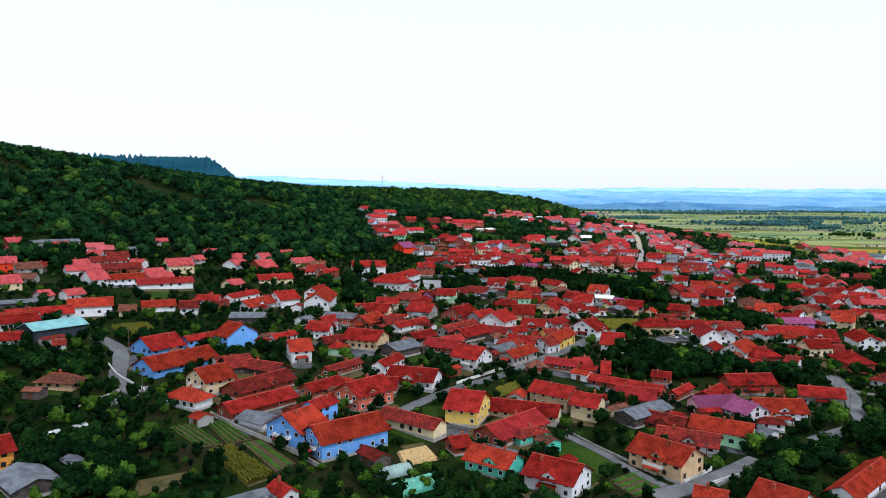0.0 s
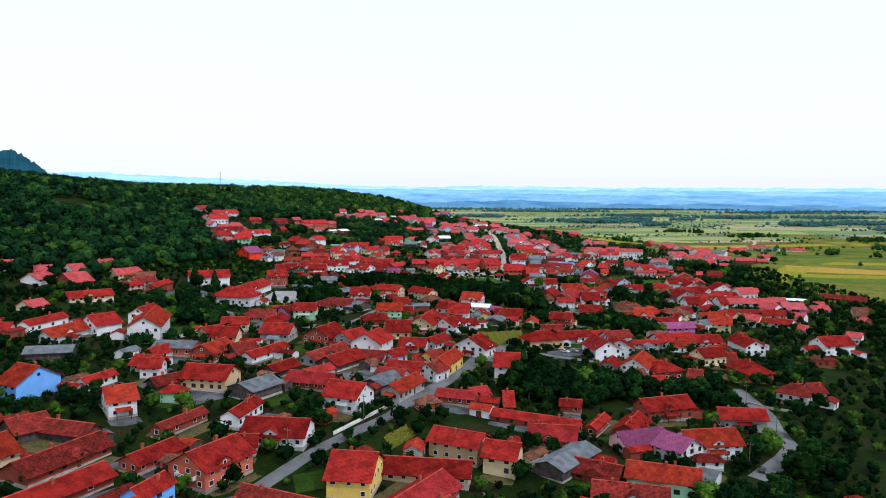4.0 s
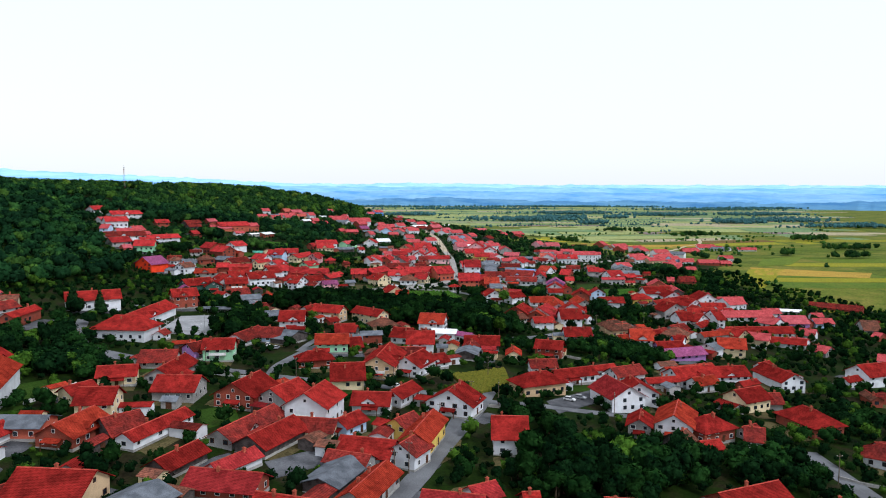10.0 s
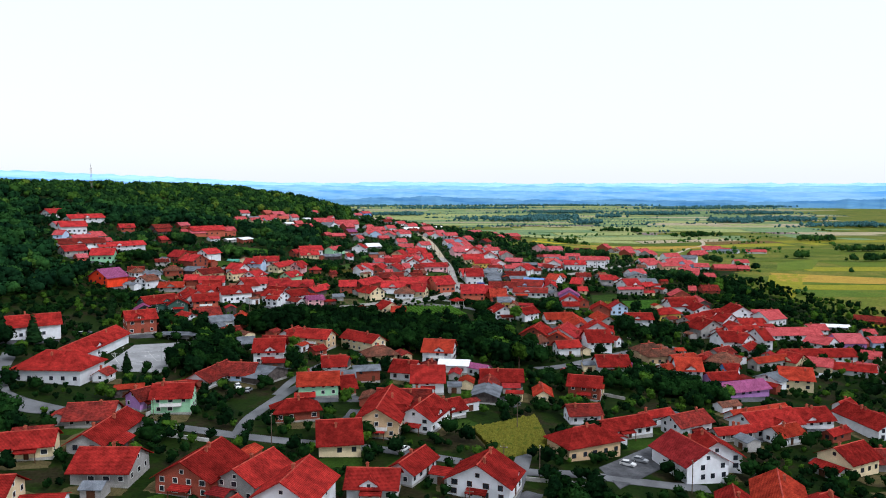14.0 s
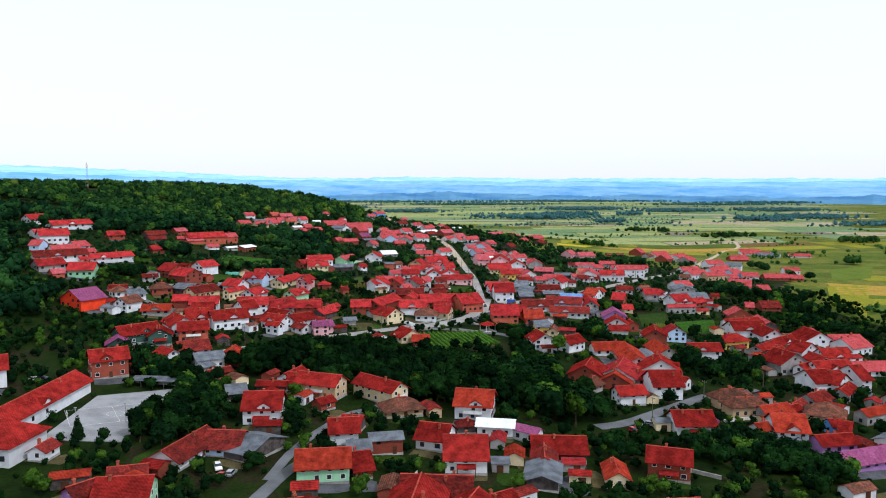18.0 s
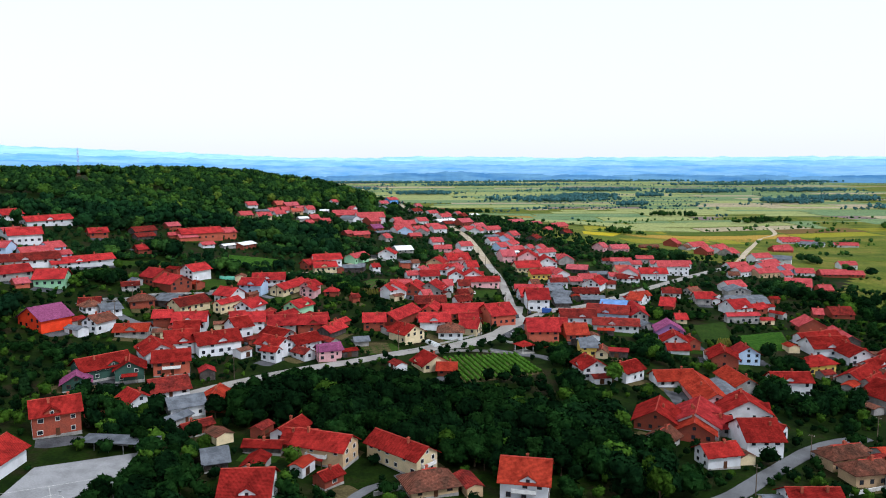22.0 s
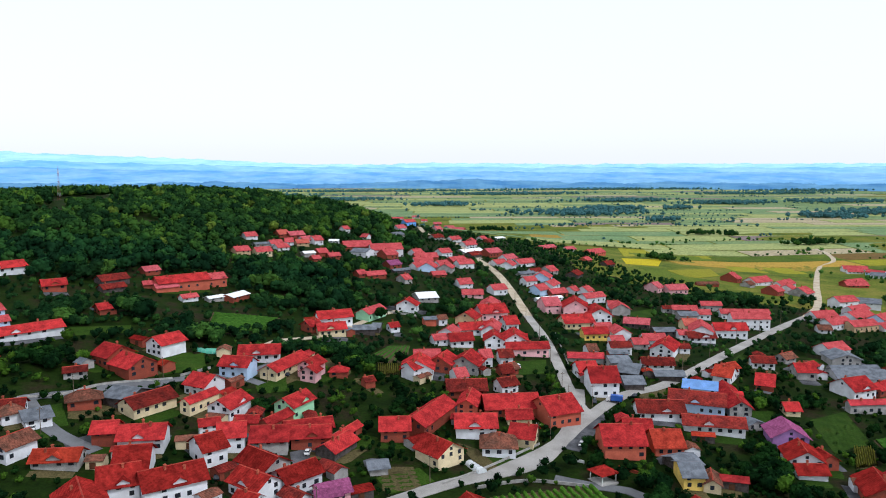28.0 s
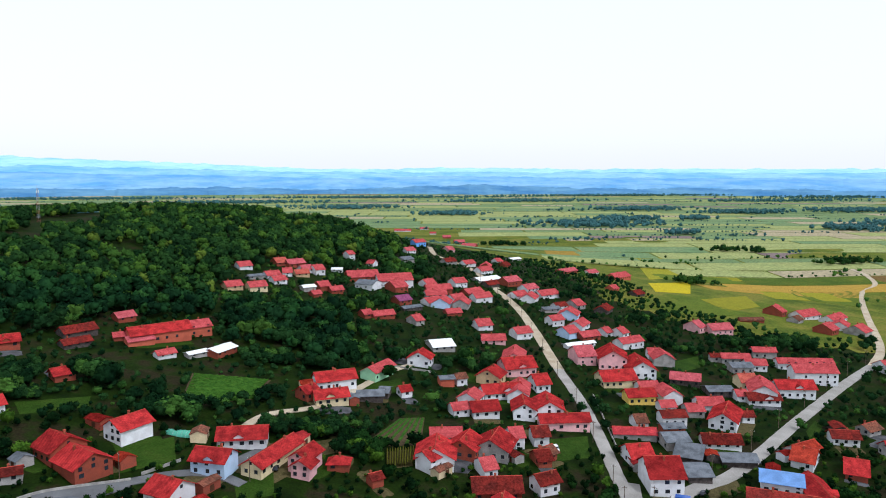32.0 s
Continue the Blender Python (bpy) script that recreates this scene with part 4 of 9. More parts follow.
shed(8.3, 431.2, 75, 8.9, 5.2, 2.4, "brick", "b")
shed(228.3, 712.1, 77, 4.7, 4.6, 2.9, "white", "r2")
shed(141.4, 712.8, 78, 4.7, 5.0, 2.9, "wood", "o")
shed(117.4, 710.9, 108, 8.6, 4.0, 2.4, "wood", "r")
house(-58.4, 993.6, 31, 9.5, 9, 3.1, "white", "r", near=1)
house(-47.9, 968.4, 31, 11.3, 6, 2.6, "grey", "grey", near=1)
house(-35.1, 1019.9, 29, 8.8, 10, 3.1, "brick", "o", near=1)
house(-24.2, 1019.5, 30, 13.3, 9, 4, "brick", "r2", near=1)
house(-37.9, 976.1, 31, 10.0, 8, 3.1, "white", "r", near=1)
house(-28.0, 989.8, 6, 6.3, 9, 3.1, "white", "r", near=1)
house(-15.9, 1006.6, 31, 8.7, 9, 3.1, "white", "r2", near=1)
house(-7.3, 1005.3, 28, 7.4, 10, 4.6, "white", "r", near=1)
house(-18.4, 991.7, 19, 9.7, 8, 3.1, "beige", "o", near=1)
house(-32.8, 963.3, 31, 9.3, 8, 3.1, "white", "r", near=1)
house(-58.9, 934.0, 30, 10.4, 9, 3.1, "beige", "r", near=1)
house(-44.5, 936.8, 26, 11.2, 9, 4, "cream", "r", near=1)
house(-12.8, 950.5, 23, 8.4, 7, 3.6, "grey", "wsheet", near=1)
house(-3.5, 957.3, 27, 7.5, 9, 4, "brick", "r", near=1)
house(5.4, 952.5, 22, 8.7, 7, 3.1, "brick", "r", near=1)
house(-7.8, 937.3, 31, 6.0, 6, 2.6, "brick", "r", near=1)
house(7.5, 1020.2, 170, 7.7, 6, 2.6, "white", "wsheet", near=1)
house(18.0, 1074.4, 31, 6.1, 8, 5.8, "white", "r", near=1)
house(24.9, 999.2, 10, 22.4, 13, 4.6, "brick", "r", near=1)
house(47.5, 992.9, 10, 25.5, 14, 5.8, "white", "r", near=1)
house(28.3, 976.5, 149, 13.7, 13, 4.6, "white", "grey", near=1)
house(47.9, 975.7, 31, 11.0, 12, 4.6, "brick", "r", near=1)
house(36.0, 1058.6, 149, 6.0, 8, 3.1, "white", "r", near=1)
house(82.8, 1566.3, 31, 16.9, 9, 3.1, "white", "r", near=1)
house(143.9, 1856.5, 173, 31.6, 9, 3.1, "white", "r", near=1)
house(189.4, 1891.0, 175, 15.7, 9, 3.1, "white", "r2", near=1)
house(192.7, 1793.6, 175, 11.5, 8, 3.1, "white", "r", near=1)
house(93.5, 1220.2, 31, 14.0, 9, 5.8, "blue", "r", near=1)
house(117.0, 1492.7, 31, 12.0, 9, 3.1, "brick", "r", near=1)
house(75.5, 1147.1, 31, 10.7, 9, 4, "white", "r2", near=1)
house(67.0, 1097.2, 31, 11.0, 12, 3.1, "grey", "grey", near=1)
house(206.6, 1721.1, 175, 13.8, 10, 3.1, "brick", "r2", near=1)
house(211.2, 1625.7, 1, 16.3, 11, 3.1, "brick", "r2", near=1)
house(194.1, 1452.0, 149, 19.8, 11, 3.1, "brick", "r2", near=1)
house(126.8, 1225.6, 31, 8.0, 10, 3.1, "pink", "r2", near=1)
house(108.5, 1117.0, 31, 12.1, 9, 3.1, "grey", "dr", near=1)
house(126.0, 1116.1, 31, 12.1, 9, 3.6, "white", "r", near=1)
house(133.4, 1082.2, 31, 13.7, 10, 3.6, "white", "r", near=1)
house(142.6, 1113.7, 74, 15.0, 9, 3.6, "brick", "r", near=1)
house(166.4, 1170.1, 31, 7.5, 9, 3.1, "white", "r", near=1)
house(167.2, 1143.0, 31, 7.2, 8, 3.1, "brick", "dr", near=1)
house(197.7, 1226.6, 31, 16.0, 8, 3.1, "grey", "wsheet", near=1)
house(126.3, 1040.2, 31, 23.3, 12, 2.6, "grey", "wsheet", near=1)
house(125.2, 1018.0, 31, 11.7, 8, 3.1, "wood", "dr", near=1)
house(144.0, 1031.4, 31, 15.3, 11, 5, "brick", "r2", near=1)
house(153.5, 1010.2, 31, 12.7, 10, 3.6, "white", "r2", near=1)
house(138.0, 982.5, 31, 12.0, 9, 3.1, "white", "r", near=1)
house(143.6, 972.0, 63, 15.0, 10, 4, "white", "r", near=1)
house(161.7, 990.4, 25, 17.6, 10, 3.6, "white", "r", near=1)
house(73.1, 998.9, 31, 8.7, 10, 3.6, "white", "r", near=1)
house(78.2, 982.1, 11, 18.7, 10, 3.6, "brick", "r", near=1)
house(97.7, 1009.6, 26, 10.8, 10, 4.6, "white", "r", near=1)
house(73.9, 965.4, 8, 14.7, 9, 3.1, "white", "r", near=1)
house(103.2, 981.3, 31, 15.1, 9, 3.1, "brick", "r", near=1)
house(105.8, 962.0, 19, 13.1, 9, 4.6, "white", "r", near=1)
house(68.0, 942.2, 31, 12.0, 9, 3.1, "white", "r", near=1)
house(74.5, 939.2, 72, 15.0, 11, 4, "lblue", "r", near=1)
house(87.6, 958.9, 31, 10.7, 8, 3.1, "white", "r", near=1)
house(88.2, 941.5, 71, 15.0, 10, 4, "grey", "r", near=1)
house(78.2, 917.8, 12, 9.8, 7, 2.6, "brick", "r", near=1)
house(47.7, 939.1, 31, 10.1, 9, 3.6, "brick", "purple", near=1)
house(52.0, 923.7, 27, 13.8, 6, 2.4, "wood", "grey", near=1)
house(32.1, 898.6, 19, 13.5, 7, 3.1, "brick", "r", near=1)
house(22.0, 897.3, 31, 6.0, 7, 3.1, "brick", "r", near=1)
house(51.0, 890.3, 31, 6.0, 9, 3.6, "grey", "r", near=1)
house(91.0, 889.1, 13, 9.3, 10, 3.6, "white", "r", near=1)
house(110.6, 873.2, 16, 10.2, 9, 4.6, "white", "r", near=1)
house(91.1, 859.8, 174, 13.1, 8, 3.1, "pink", "r", near=1)
house(141.5, 905.9, 19, 9.2, 8, 5, "white", "r", near=1)
house(149.4, 941.6, 15, 12.9, 7, 3.1, "grey", "grey", near=1)
house(159.9, 953.2, 23, 9.7, 7, 3.1, "white", "dr", near=1)
house(173.2, 958.3, 31, 8.9, 11, 3.6, "grey", "r", near=1)
house(157.7, 926.1, 63, 15.0, 12, 4, "lblue", "r", near=1)
house(155.1, 898.9, 52, 15.0, 9, 4, "white", "r", near=1)
house(141.0, 878.8, 31, 9.6, 10, 4.6, "lblue", "r", near=1)
house(152.4, 876.1, 19, 12.9, 8, 3.1, "brick", "r", near=1)
house(138.6, 856.2, 14, 8.8, 5, 3.1, "white", "wsheet", near=1)
house(166.8, 886.0, 31, 6.0, 8, 3.1, "white", "r", near=1)
house(175.6, 883.6, 31, 6.3, 9, 4, "white", "r", near=1)
house(190.9, 949.0, 54, 15.0, 9, 3.1, "wood", "dr", near=1)
house(281.6, 1142.2, 31, 24.0, 12, 4, "salmon", "r", near=1)
house(235.5, 1043.1, 31, 7.4, 8, 3.1, "salmon", "r", near=1)
house(248.4, 1024.5, 31, 10.5, 9, 2.6, "wood", "dr", near=1)
house(261.5, 1164.3, 31, 14.4, 9, 3.1, "white", "r2", near=1)
house(231.4, 1150.2, 31, 23.0, 8, 3.1, "brick", "r2", near=1)
house(235.6, 903.4, 31, 7.9, 11, 4.6, "pink", "r2", near=1)
house(249.7, 899.5, 4, 15.2, 10, 4.6, "pink", "r2", near=1)
house(297.2, 938.7, 174, 17.2, 5, 2.4, "brick", "b", near=1)
house(338.9, 973.8, 31, 7.8, 14, 4.6, "brick", "r", near=1)
house(358.6, 965.9, 20, 21.3, 12, 4, "white", "r", near=1)
house(337.1, 946.4, 31, 8.5, 8, 3.1, "grey", "b", near=1)
house(375.2, 955.8, 31, 24.0, 10, 4, "white", "r", near=1)
house(336.5, 912.0, 31, 11.1, 12, 4.6, "brick", "r", near=1)
house(358.6, 926.6, 47, 15.0, 10, 4.6, "white", "r", near=1)
house(360.6, 911.5, 31, 12.9, 13, 4, "grey", "r", near=1)
house(140.6, 856.9, 17, 19.0, 4.4, 3.1, "white", "wsheet", near=1)
house(-148.2, 272.5, 62, 14.4, 14.2, 3.1, "blue", "r")
house(-130.7, 253.5, 63, 27.4, 12.3, 3.1, "blue", "o")
house(-122.9, 289.6, 149, 9.4, 15.0, 5.8, "blue", "o")
house(-137.2, 287.4, 61, 15.9, 5.2, 3.1, "blue", "r")
house(-223.7, 291.5, 37, 11.8, 12.6, 3.1, "white", "o")
house(-200.9, 283.5, 61, 21.7, 13.0, 4.9, "dark", "teal")
house(-207.6, 267.1, 31, 7.3, 7.7, 3.1, "white", "r")
house(-168.8, 363.7, 4, 11.5, 6.2, 3.1, "white", "r")
house(-223.2, 484.7, 60, 10.9, 7.7, 3.1, "white", "r", near=1)
house(-222.2, 460.9, 72, 7.1, 7.6, 3.1, "white", "r", near=1)
house(-185.0, 264.4, 35, 4.5, 4.6, 3.1, "white", "dr")
house(-156.8, 224.0, 0, 13.0, 7.1, 3.1, "beige", "b", hip=True)
house(-107.4, 216.2, 160, 12.5, 7.1, 4, "white", "o", hip=True, near=3)
house(-107.4, 231.3, 58, 10.9, 11.7, 5.8, "cream", "o", near=3)
house(-132.5, 164.2, 55, 4.4, 8.6, 5.8, "ochre", "r", near=3)
house(-117.5, 154.6, 144, 13.3, 9.7, 3.1, "wood", "grey", near=3)
house(-91.8, 235.2, 62, 23.6, 9.1, 3.1, "brick", "dr", near=3)
house(-85.4, 217.5, 58, 24.4, 7.6, 3.1, "brick", "r", near=3)
house(-80.2, 205.5, 153, 10.4, 7.5, 2.6, "white", "grey", near=3)
house(-51.2, 194.7, 46, 21.0, 11.2, 5.8, "blue", "o", near=3)
house(-65.5, 196.5, 63, 10.9, 13.4, 5.8, "blue", "o", near=3)
house(-64.1, 213.4, 67, 10.0, 6.0, 5.8, "blue", "r", near=3)
house(-54.3, 231.0, 56, 15.4, 11.5, 5.8, "salmon", "r", near=3)
house(-49.6, 246.9, 1, 6.8, 6.6, 3.1, "salmon", "r", near=3)
house(-70.7, 238.0, 60, 14.5, 6.3, 3.1, "salmon", "r", near=3)
house(-35.1, 212.2, 150, 20.8, 6.1, 4, "cream", "dr", near=3)
house(-41.5, 254.7, 169, 17.0, 10.9, 4, "white", "r", near=3)
house(-19.7, 226.6, 167, 10.3, 14.1, 5.8, "yellow", "r", near=3)
house(-57.4, 161.1, 138, 7.1, 4.3, 3.1, "white", "r", near=3)
house(-64.1, 156.2, 47, 8.4, 3.7, 3.1, "white", "grey", near=3)
house(-1.7, 233.5, 167, 21.5, 8.6, 3.1, "cream", "r", near=3)
house(-5.8, 216.7, 54, 23.0, 10.1, 3.1, "brick", "r2", near=3)
house(-0.4, 213.0, 42, 10.9, 4.5, 3.1, "teal", "dr", hip=True, near=3)
house(-20.2, 200.0, 33, 4.8, 6.1, 3.1, "brick", "r", near=3)
house(-9.4, 189.8, 152, 12.7, 8.8, 4, "teal", "o", near=3)
house(7.1, 183.5, 152, 13.2, 11.2, 4.9, "white", "r", near=3)
house(7.9, 247.9, 148, 14.4, 8.2, 5.8, "beige", "r", near=3)
house(18.7, 240.2, 156, 8.5, 9.1, 5.8, "cream", "r")
house(37.1, 202.7, 138, 16.0, 11.3, 5.8, "beige", "o", near=3)
house(47.2, 222.7, 160, 17.3, 8.9, 3.1, "white", "dr", near=3)
house(43.5, 236.5, 144, 12.0, 7.9, 3.1, "brick", "dr")
house(59.1, 231.6, 155, 17.5, 8.5, 4.9, "green", "o")
house(36.7, 242.7, 46, 19.6, 8.2, 4, "wood", "grey", near=3)
house(35.0, 274.2, 150, 28.3, 5.0, 3.1, "brick", "r", near=3)
house(37.1, 261.6, 167, 13.0, 9.8, 3.1, "salmon", "r2", near=3)
house(63.2, 260.2, 16, 15.1, 8.7, 4, "pink", "purple", near=3)
house(72.4, 253.6, 120, 9.4, 10.2, 4.9, "white", "purple", near=3)
house(84.2, 259.6, 4, 16.2, 10.7, 4.9, "white", "o", near=3)
house(78.7, 248.1, 175, 7.8, 4.2, 3.1, "white", "dr", hip=True, near=3)
house(73.8, 236.3, 138, 3.9, 8.5, 3.1, "white", "grey")
house(83.2, 291.7, 13, 17.9, 9.3, 4.9, "brick", "r", near=3)
house(108.0, 285.8, 169, 14.7, 8.0, 4.6, "grey", "r", near=3)
house(60.9, 181.0, 139, 10.9, 12.8, 4.9, "white", "o", near=3)
house(88.7, 203.6, 50, 31.4, 6.8, 4, "white", "o", near=3)
house(44.8, 183.2, 158, 7.4, 5.7, 3.1, "white", "o", near=3)
house(54.8, 274.1, 56, 14.5, 3.7, 3.1, "brick", "r", near=3)
house(65.9, 274.1, 56, 15.6, 7.4, 3.1, "brick", "r", near=3)
house(-120.3, 398.0, 80, 14.7, 9.0, 5.8, "white", "r")
house(-110.9, 372.4, 98, 31.4, 12.4, 7.4, "white", "o")
house(-118.4, 517.4, 20, 23.4, 11.6, 5.8, "white", "r")
house(-91.0, 461.0, -16, 22.5, 15.0, 5.4, "white", "r", hip=True)
house(-89.3, 493.0, 78, 44.0, 10.2, 4.6, "white", "r")
house(-79.0, 533.6, 21, 11.8, 9.6, 7.4, "brick", "r", near=3)
house(-112.3, 630.2, 50, 12.9, 15.0, 4.9, "red", "purple")
house(-103.0, 657.9, 8, 7.9, 7.1, 3.1, "white", "dr")
house(-94.2, 652.7, 31, 7.5, 11.2, 3.1, "white", "grey")
house(-165.5, 517.0, 70, 12.3, 7.4, 3.1, "white", "r", near=1)
house(-152.8, 506.0, 9, 10.2, 9.4, 3.1, "cream", "b")
house(-151.0, 490.5, 63, 16.5, 8.5, 3.1, "white", "dr")
house(-151.1, 477.4, 49, 8.0, 5.6, 3.1, "pink", "r")
house(-136.7, 478.0, 82, 23.4, 5.1, 4.9, "brick", "r")
house(-78.3, 390.3, 4, 11.2, 8.1, 4, "cream", "r", near=3)
house(-69.7, 414.2, 177, 11.8, 10.3, 3.1, "grey", "dr", near=3)
house(-63.4, 400.1, 76, 22.2, 8.8, 3.1, "grey", "r")
house(-57.1, 375.6, 167, 12.7, 11.5, 4, "grey", "r", near=3)
house(-59.9, 427.6, 42, 5.2, 7.4, 4, "purple", "dr", near=3)
house(-96.9, 334.9, 68, 11.4, 6.5, 3.1, "white", "r", near=3)
house(-91.6, 342.7, 169, 15.3, 9.2, 4, "salmon", "grey", near=3)
house(-77.2, 338.7, 69, 15.4, 10.1, 4, "brick", "o", near=3)
house(-66.5, 340.1, 37, 9.2, 12.3, 3.1, "wood", "dr", near=3)
house(-57.9, 340.7, 61, 23.4, 5.7, 3.1, "white", "r", near=3)
house(-75.8, 357.3, 175, 9.6, 10.5, 5.8, "cream", "r", near=3)
house(-70.0, 301.2, 164, 16.0, 11.5, 4.9, "beige", "r", near=3)
house(-91.5, 311.0, 178, 6.6, 7.7, 4.9, "white", "r", near=3)
house(-83.4, 298.0, 45, 10.8, 6.5, 3.1, "wood", "dr", near=3)
house(-77.8, 285.5, 170, 7.4, 4.7, 4, "green", "r", hip=True, near=3)
house(-54.3, 294.0, 56, 13.8, 11.0, 4, "wood", "grey", near=3)
house(-49.2, 318.8, 58, 13.6, 6.4, 3.1, "wood", "r", near=3)
house(-36.6, 305.0, 158, 16.1, 8.6, 3.1, "brick", "r2", near=3)
house(-50.2, 425.3, 176, 10.8, 9.3, 5.8, "green", "r", near=3)
house(-42.5, 456.9, 64, 19.0, 8.8, 3.1, "white", "dr", near=3)
house(-32.3, 461.1, 164, 9.4, 10.4, 3.1, "lblue", "dr", near=3)
house(-25.0, 459.1, 143, 8.9, 14.6, 3.1, "wood", "grey", near=3)
house(-23.6, 487.4, 174, 10.9, 12.4, 5.8, "white", "r", near=3)
house(-33.9, 510.0, 11, 5.8, 10.1, 3.1, "wood", "grey", near=3)
house(-15.1, 528.1, 59, 11.4, 6.1, 3.1, "white", "r", near=3)
house(-5.6, 511.8, 149, 15.2, 8.7, 5.8, "beige", "r", near=3)
house(14.4, 507.4, 127, 19.0, 7.7, 5.8, "cream", "r", near=3)
house(19.3, 492.0, 9, 12.1, 9.3, 3.1, "beige", "b", hip=True, near=3)
house(-7.4, 442.4, 177, 12.7, 9.8, 4.9, "green", "o", near=3)
house(-0.7, 467.1, 179, 7.8, 8.9, 4.9, "white", "r", near=3)
house(1.9, 444.5, 8, 4.4, 10.0, 3.1, "brick", "r", near=3)
house(10.3, 458.9, 0, 9.0, 6.0, 4.9, "brick", "grey", near=3)
house(25.4, 463.1, 151, 8.5, 10.6, 4, "white", "r", near=3)
house(30.7, 448.4, 169, 10.9, 14.1, 4.9, "white", "r", near=3)
house(-15.2, 416.4, 7, 12.6, 8.0, 4, "brick", "r", hip=True, near=3)
house(-4.4, 391.8, 178, 10.7, 14.3, 4, "cream", "r")
house(10.2, 410.0, 72, 24.7, 11.8, 5.8, "beige", "r", near=3)
house(21.8, 409.4, 57, 15.4, 10.8, 4.9, "white", "r", near=3)
house(29.5, 418.0, 22, 11.7, 8.1, 3.1, "white", "r", near=3)
house(-36.7, 369.9, 64, 15.7, 13.0, 4.9, "brick", "r", near=3)
house(-25.2, 366.2, 56, 13.7, 9.9, 4.9, "grey", "r", near=3)
house(-16.3, 352.5, 66, 14.4, 12.3, 7.4, "white", "r", near=3)
house(-34.6, 341.7, 58, 24.0, 7.7, 3.1, "grey", "dr", near=3)
house(-27.9, 333.5, 55, 18.1, 9.4, 3.1, "wood", "r", near=3)
house(-16.4, 340.5, 159, 11.6, 7.7, 3.1, "cream", "dr", near=3)
house(-7.5, 342.5, 48, 8.9, 6.1, 4, "lblue", "r", near=3)
house(1.3, 362.1, 165, 11.0, 8.8, 4, "white", "r", near=3)
house(11.8, 372.0, 52, 12.6, 6.6, 4, "white", "r", near=3)
house(12.3, 332.6, 65, 19.6, 7.3, 5.8, "yellow", "o", near=3)
house(7.9, 339.2, 45, 7.8, 7.0, 4.9, "yellow", "dr", near=3)
house(-3.5, 324.0, 154, 13.9, 9.8, 3.1, "white", "r", near=3)
house(6.5, 320.7, 52, 8.5, 7.9, 4.9, "white", "dr", near=3)
house(-12.7, 308.8, 59, 14.3, 8.8, 3.1, "wood", "grey", near=3)
house(-8.8, 316.9, 149, 11.1, 6.0, 3.1, "grey", "dr", near=3)
house(-5.5, 300.6, 60, 18.6, 7.0, 4, "grey", "o", near=3)
house(-23.5, 284.5, 152, 11.8, 11.8, 5.8, "white", "r", near=3)
house(-36.2, 316.9, 48, 13.1, 5.7, 2.6, "white", "r2", near=3)
house(12.5, 294.0, 156, 13.6, 6.0, 3.1, "brick", "r2", near=3)
house(20.0, 298.4, 20, 6.1, 6.4, 3.1, "white", "r2", near=3)
house(2.1, 286.4, 20, 7.4, 5.1, 3.1, "brick", "b", hip=True, near=3)
house(29.2, 291.0, 175, 2.6, 11.6, 3.1, "brick", "r", near=3)
house(50.8, 291.3, 161, 6.9, 5.3, 3.1, "brick", "r", near=3)
house(36.4, 332.3, 166, 8.9, 13.5, 5.8, "white", "r", near=3)
house(27.4, 362.4, 57, 11.2, 14.9, 4.9, "white", "r", near=3)
house(62.9, 387.2, 13, 17.0, 10.7, 4.9, "beige", "r", hip=True)
house(79.7, 400.3, 13, 20.6, 6.8, 4, "white", "r", near=3)
house(87.3, 373.6, 94, 16.1, 12.4, 5.8, "white", "r2")
house(103.7, 402.6, 16, 13.4, 8.0, 4.9, "white", "dr", near=3)
house(96.1, 378.0, 80, 10.0, 14.0, 4.9, "white", "r")
house(116.5, 397.6, 4, 13.4, 4.3, 3.1, "grey", "r", near=3)
house(82.0, 345.5, 61, 10.9, 6.4, 4.9, "grey", "r", near=3)
house(94.7, 346.9, 57, 17.5, 10.8, 5.8, "white", "o", near=3)
house(103.3, 343.1, 16, 12.6, 10.5, 4.9, "brick", "r", hip=True, near=3)
house(95.7, 329.2, 4, 5.9, 5.7, 3.1, "brick", "r", near=3)
house(88.6, 333.9, 26, 6.5, 8.6, 3.1, "wood", "b", near=3)
house(137.8, 374.5, 16, 12.5, 10.3, 4.9, "cream", "r")
house(149.1, 376.3, 169, 4.8, 8.5, 3.1, "grey", "dr")
house(133.7, 405.3, 8, 19.0, 11.9, 4, "white", "r")
house(154.0, 412.1, 179, 14.0, 10.1, 3.1, "white", "r")
house(172.3, 404.5, 87, 20.8, 10.0, 4.9, "white", "r")
house(145.8, 351.5, 94, 17.3, 11.7, 4.9, "brick", "r", hip=True)
house(114.9, 336.1, 147, 4.8, 9.0, 4, "white", "dr", near=3)
house(149.2, 322.3, 134, 11.3, 9.8, 4, "white", "dr", hip=True)
house(158.5, 325.4, 2, 5.8, 8.8, 4, "white", "dr")
house(221.1, 409.0, 8, 17.6, 12.2, 5.8, "white", "r")
house(250.7, 433.4, 134, 7.3, 7.6, 4.9, "white", "r", near=1)
house(302.8, 505.1, 157, 8.6, 14.5, 4, "grey", "b", near=1)
house(261.8, 579.1, 14, 14.8, 12.4, 4.9, "white", "r", near=1)
house(-90.5, 274.0, 29, 7.8, 10.7, 5.8, "white", "o", near=3)
house(-106.0, 299.2, 65, 13.0, 4.4, 3.1, "white", "r")
house(-95.6, 319.8, 168, 8.9, 9.2, 3.1, "grey", "r", near=3)
house(-54.1, 270.0, 74, 16.4, 5.4, 4, "white", "r", near=3)
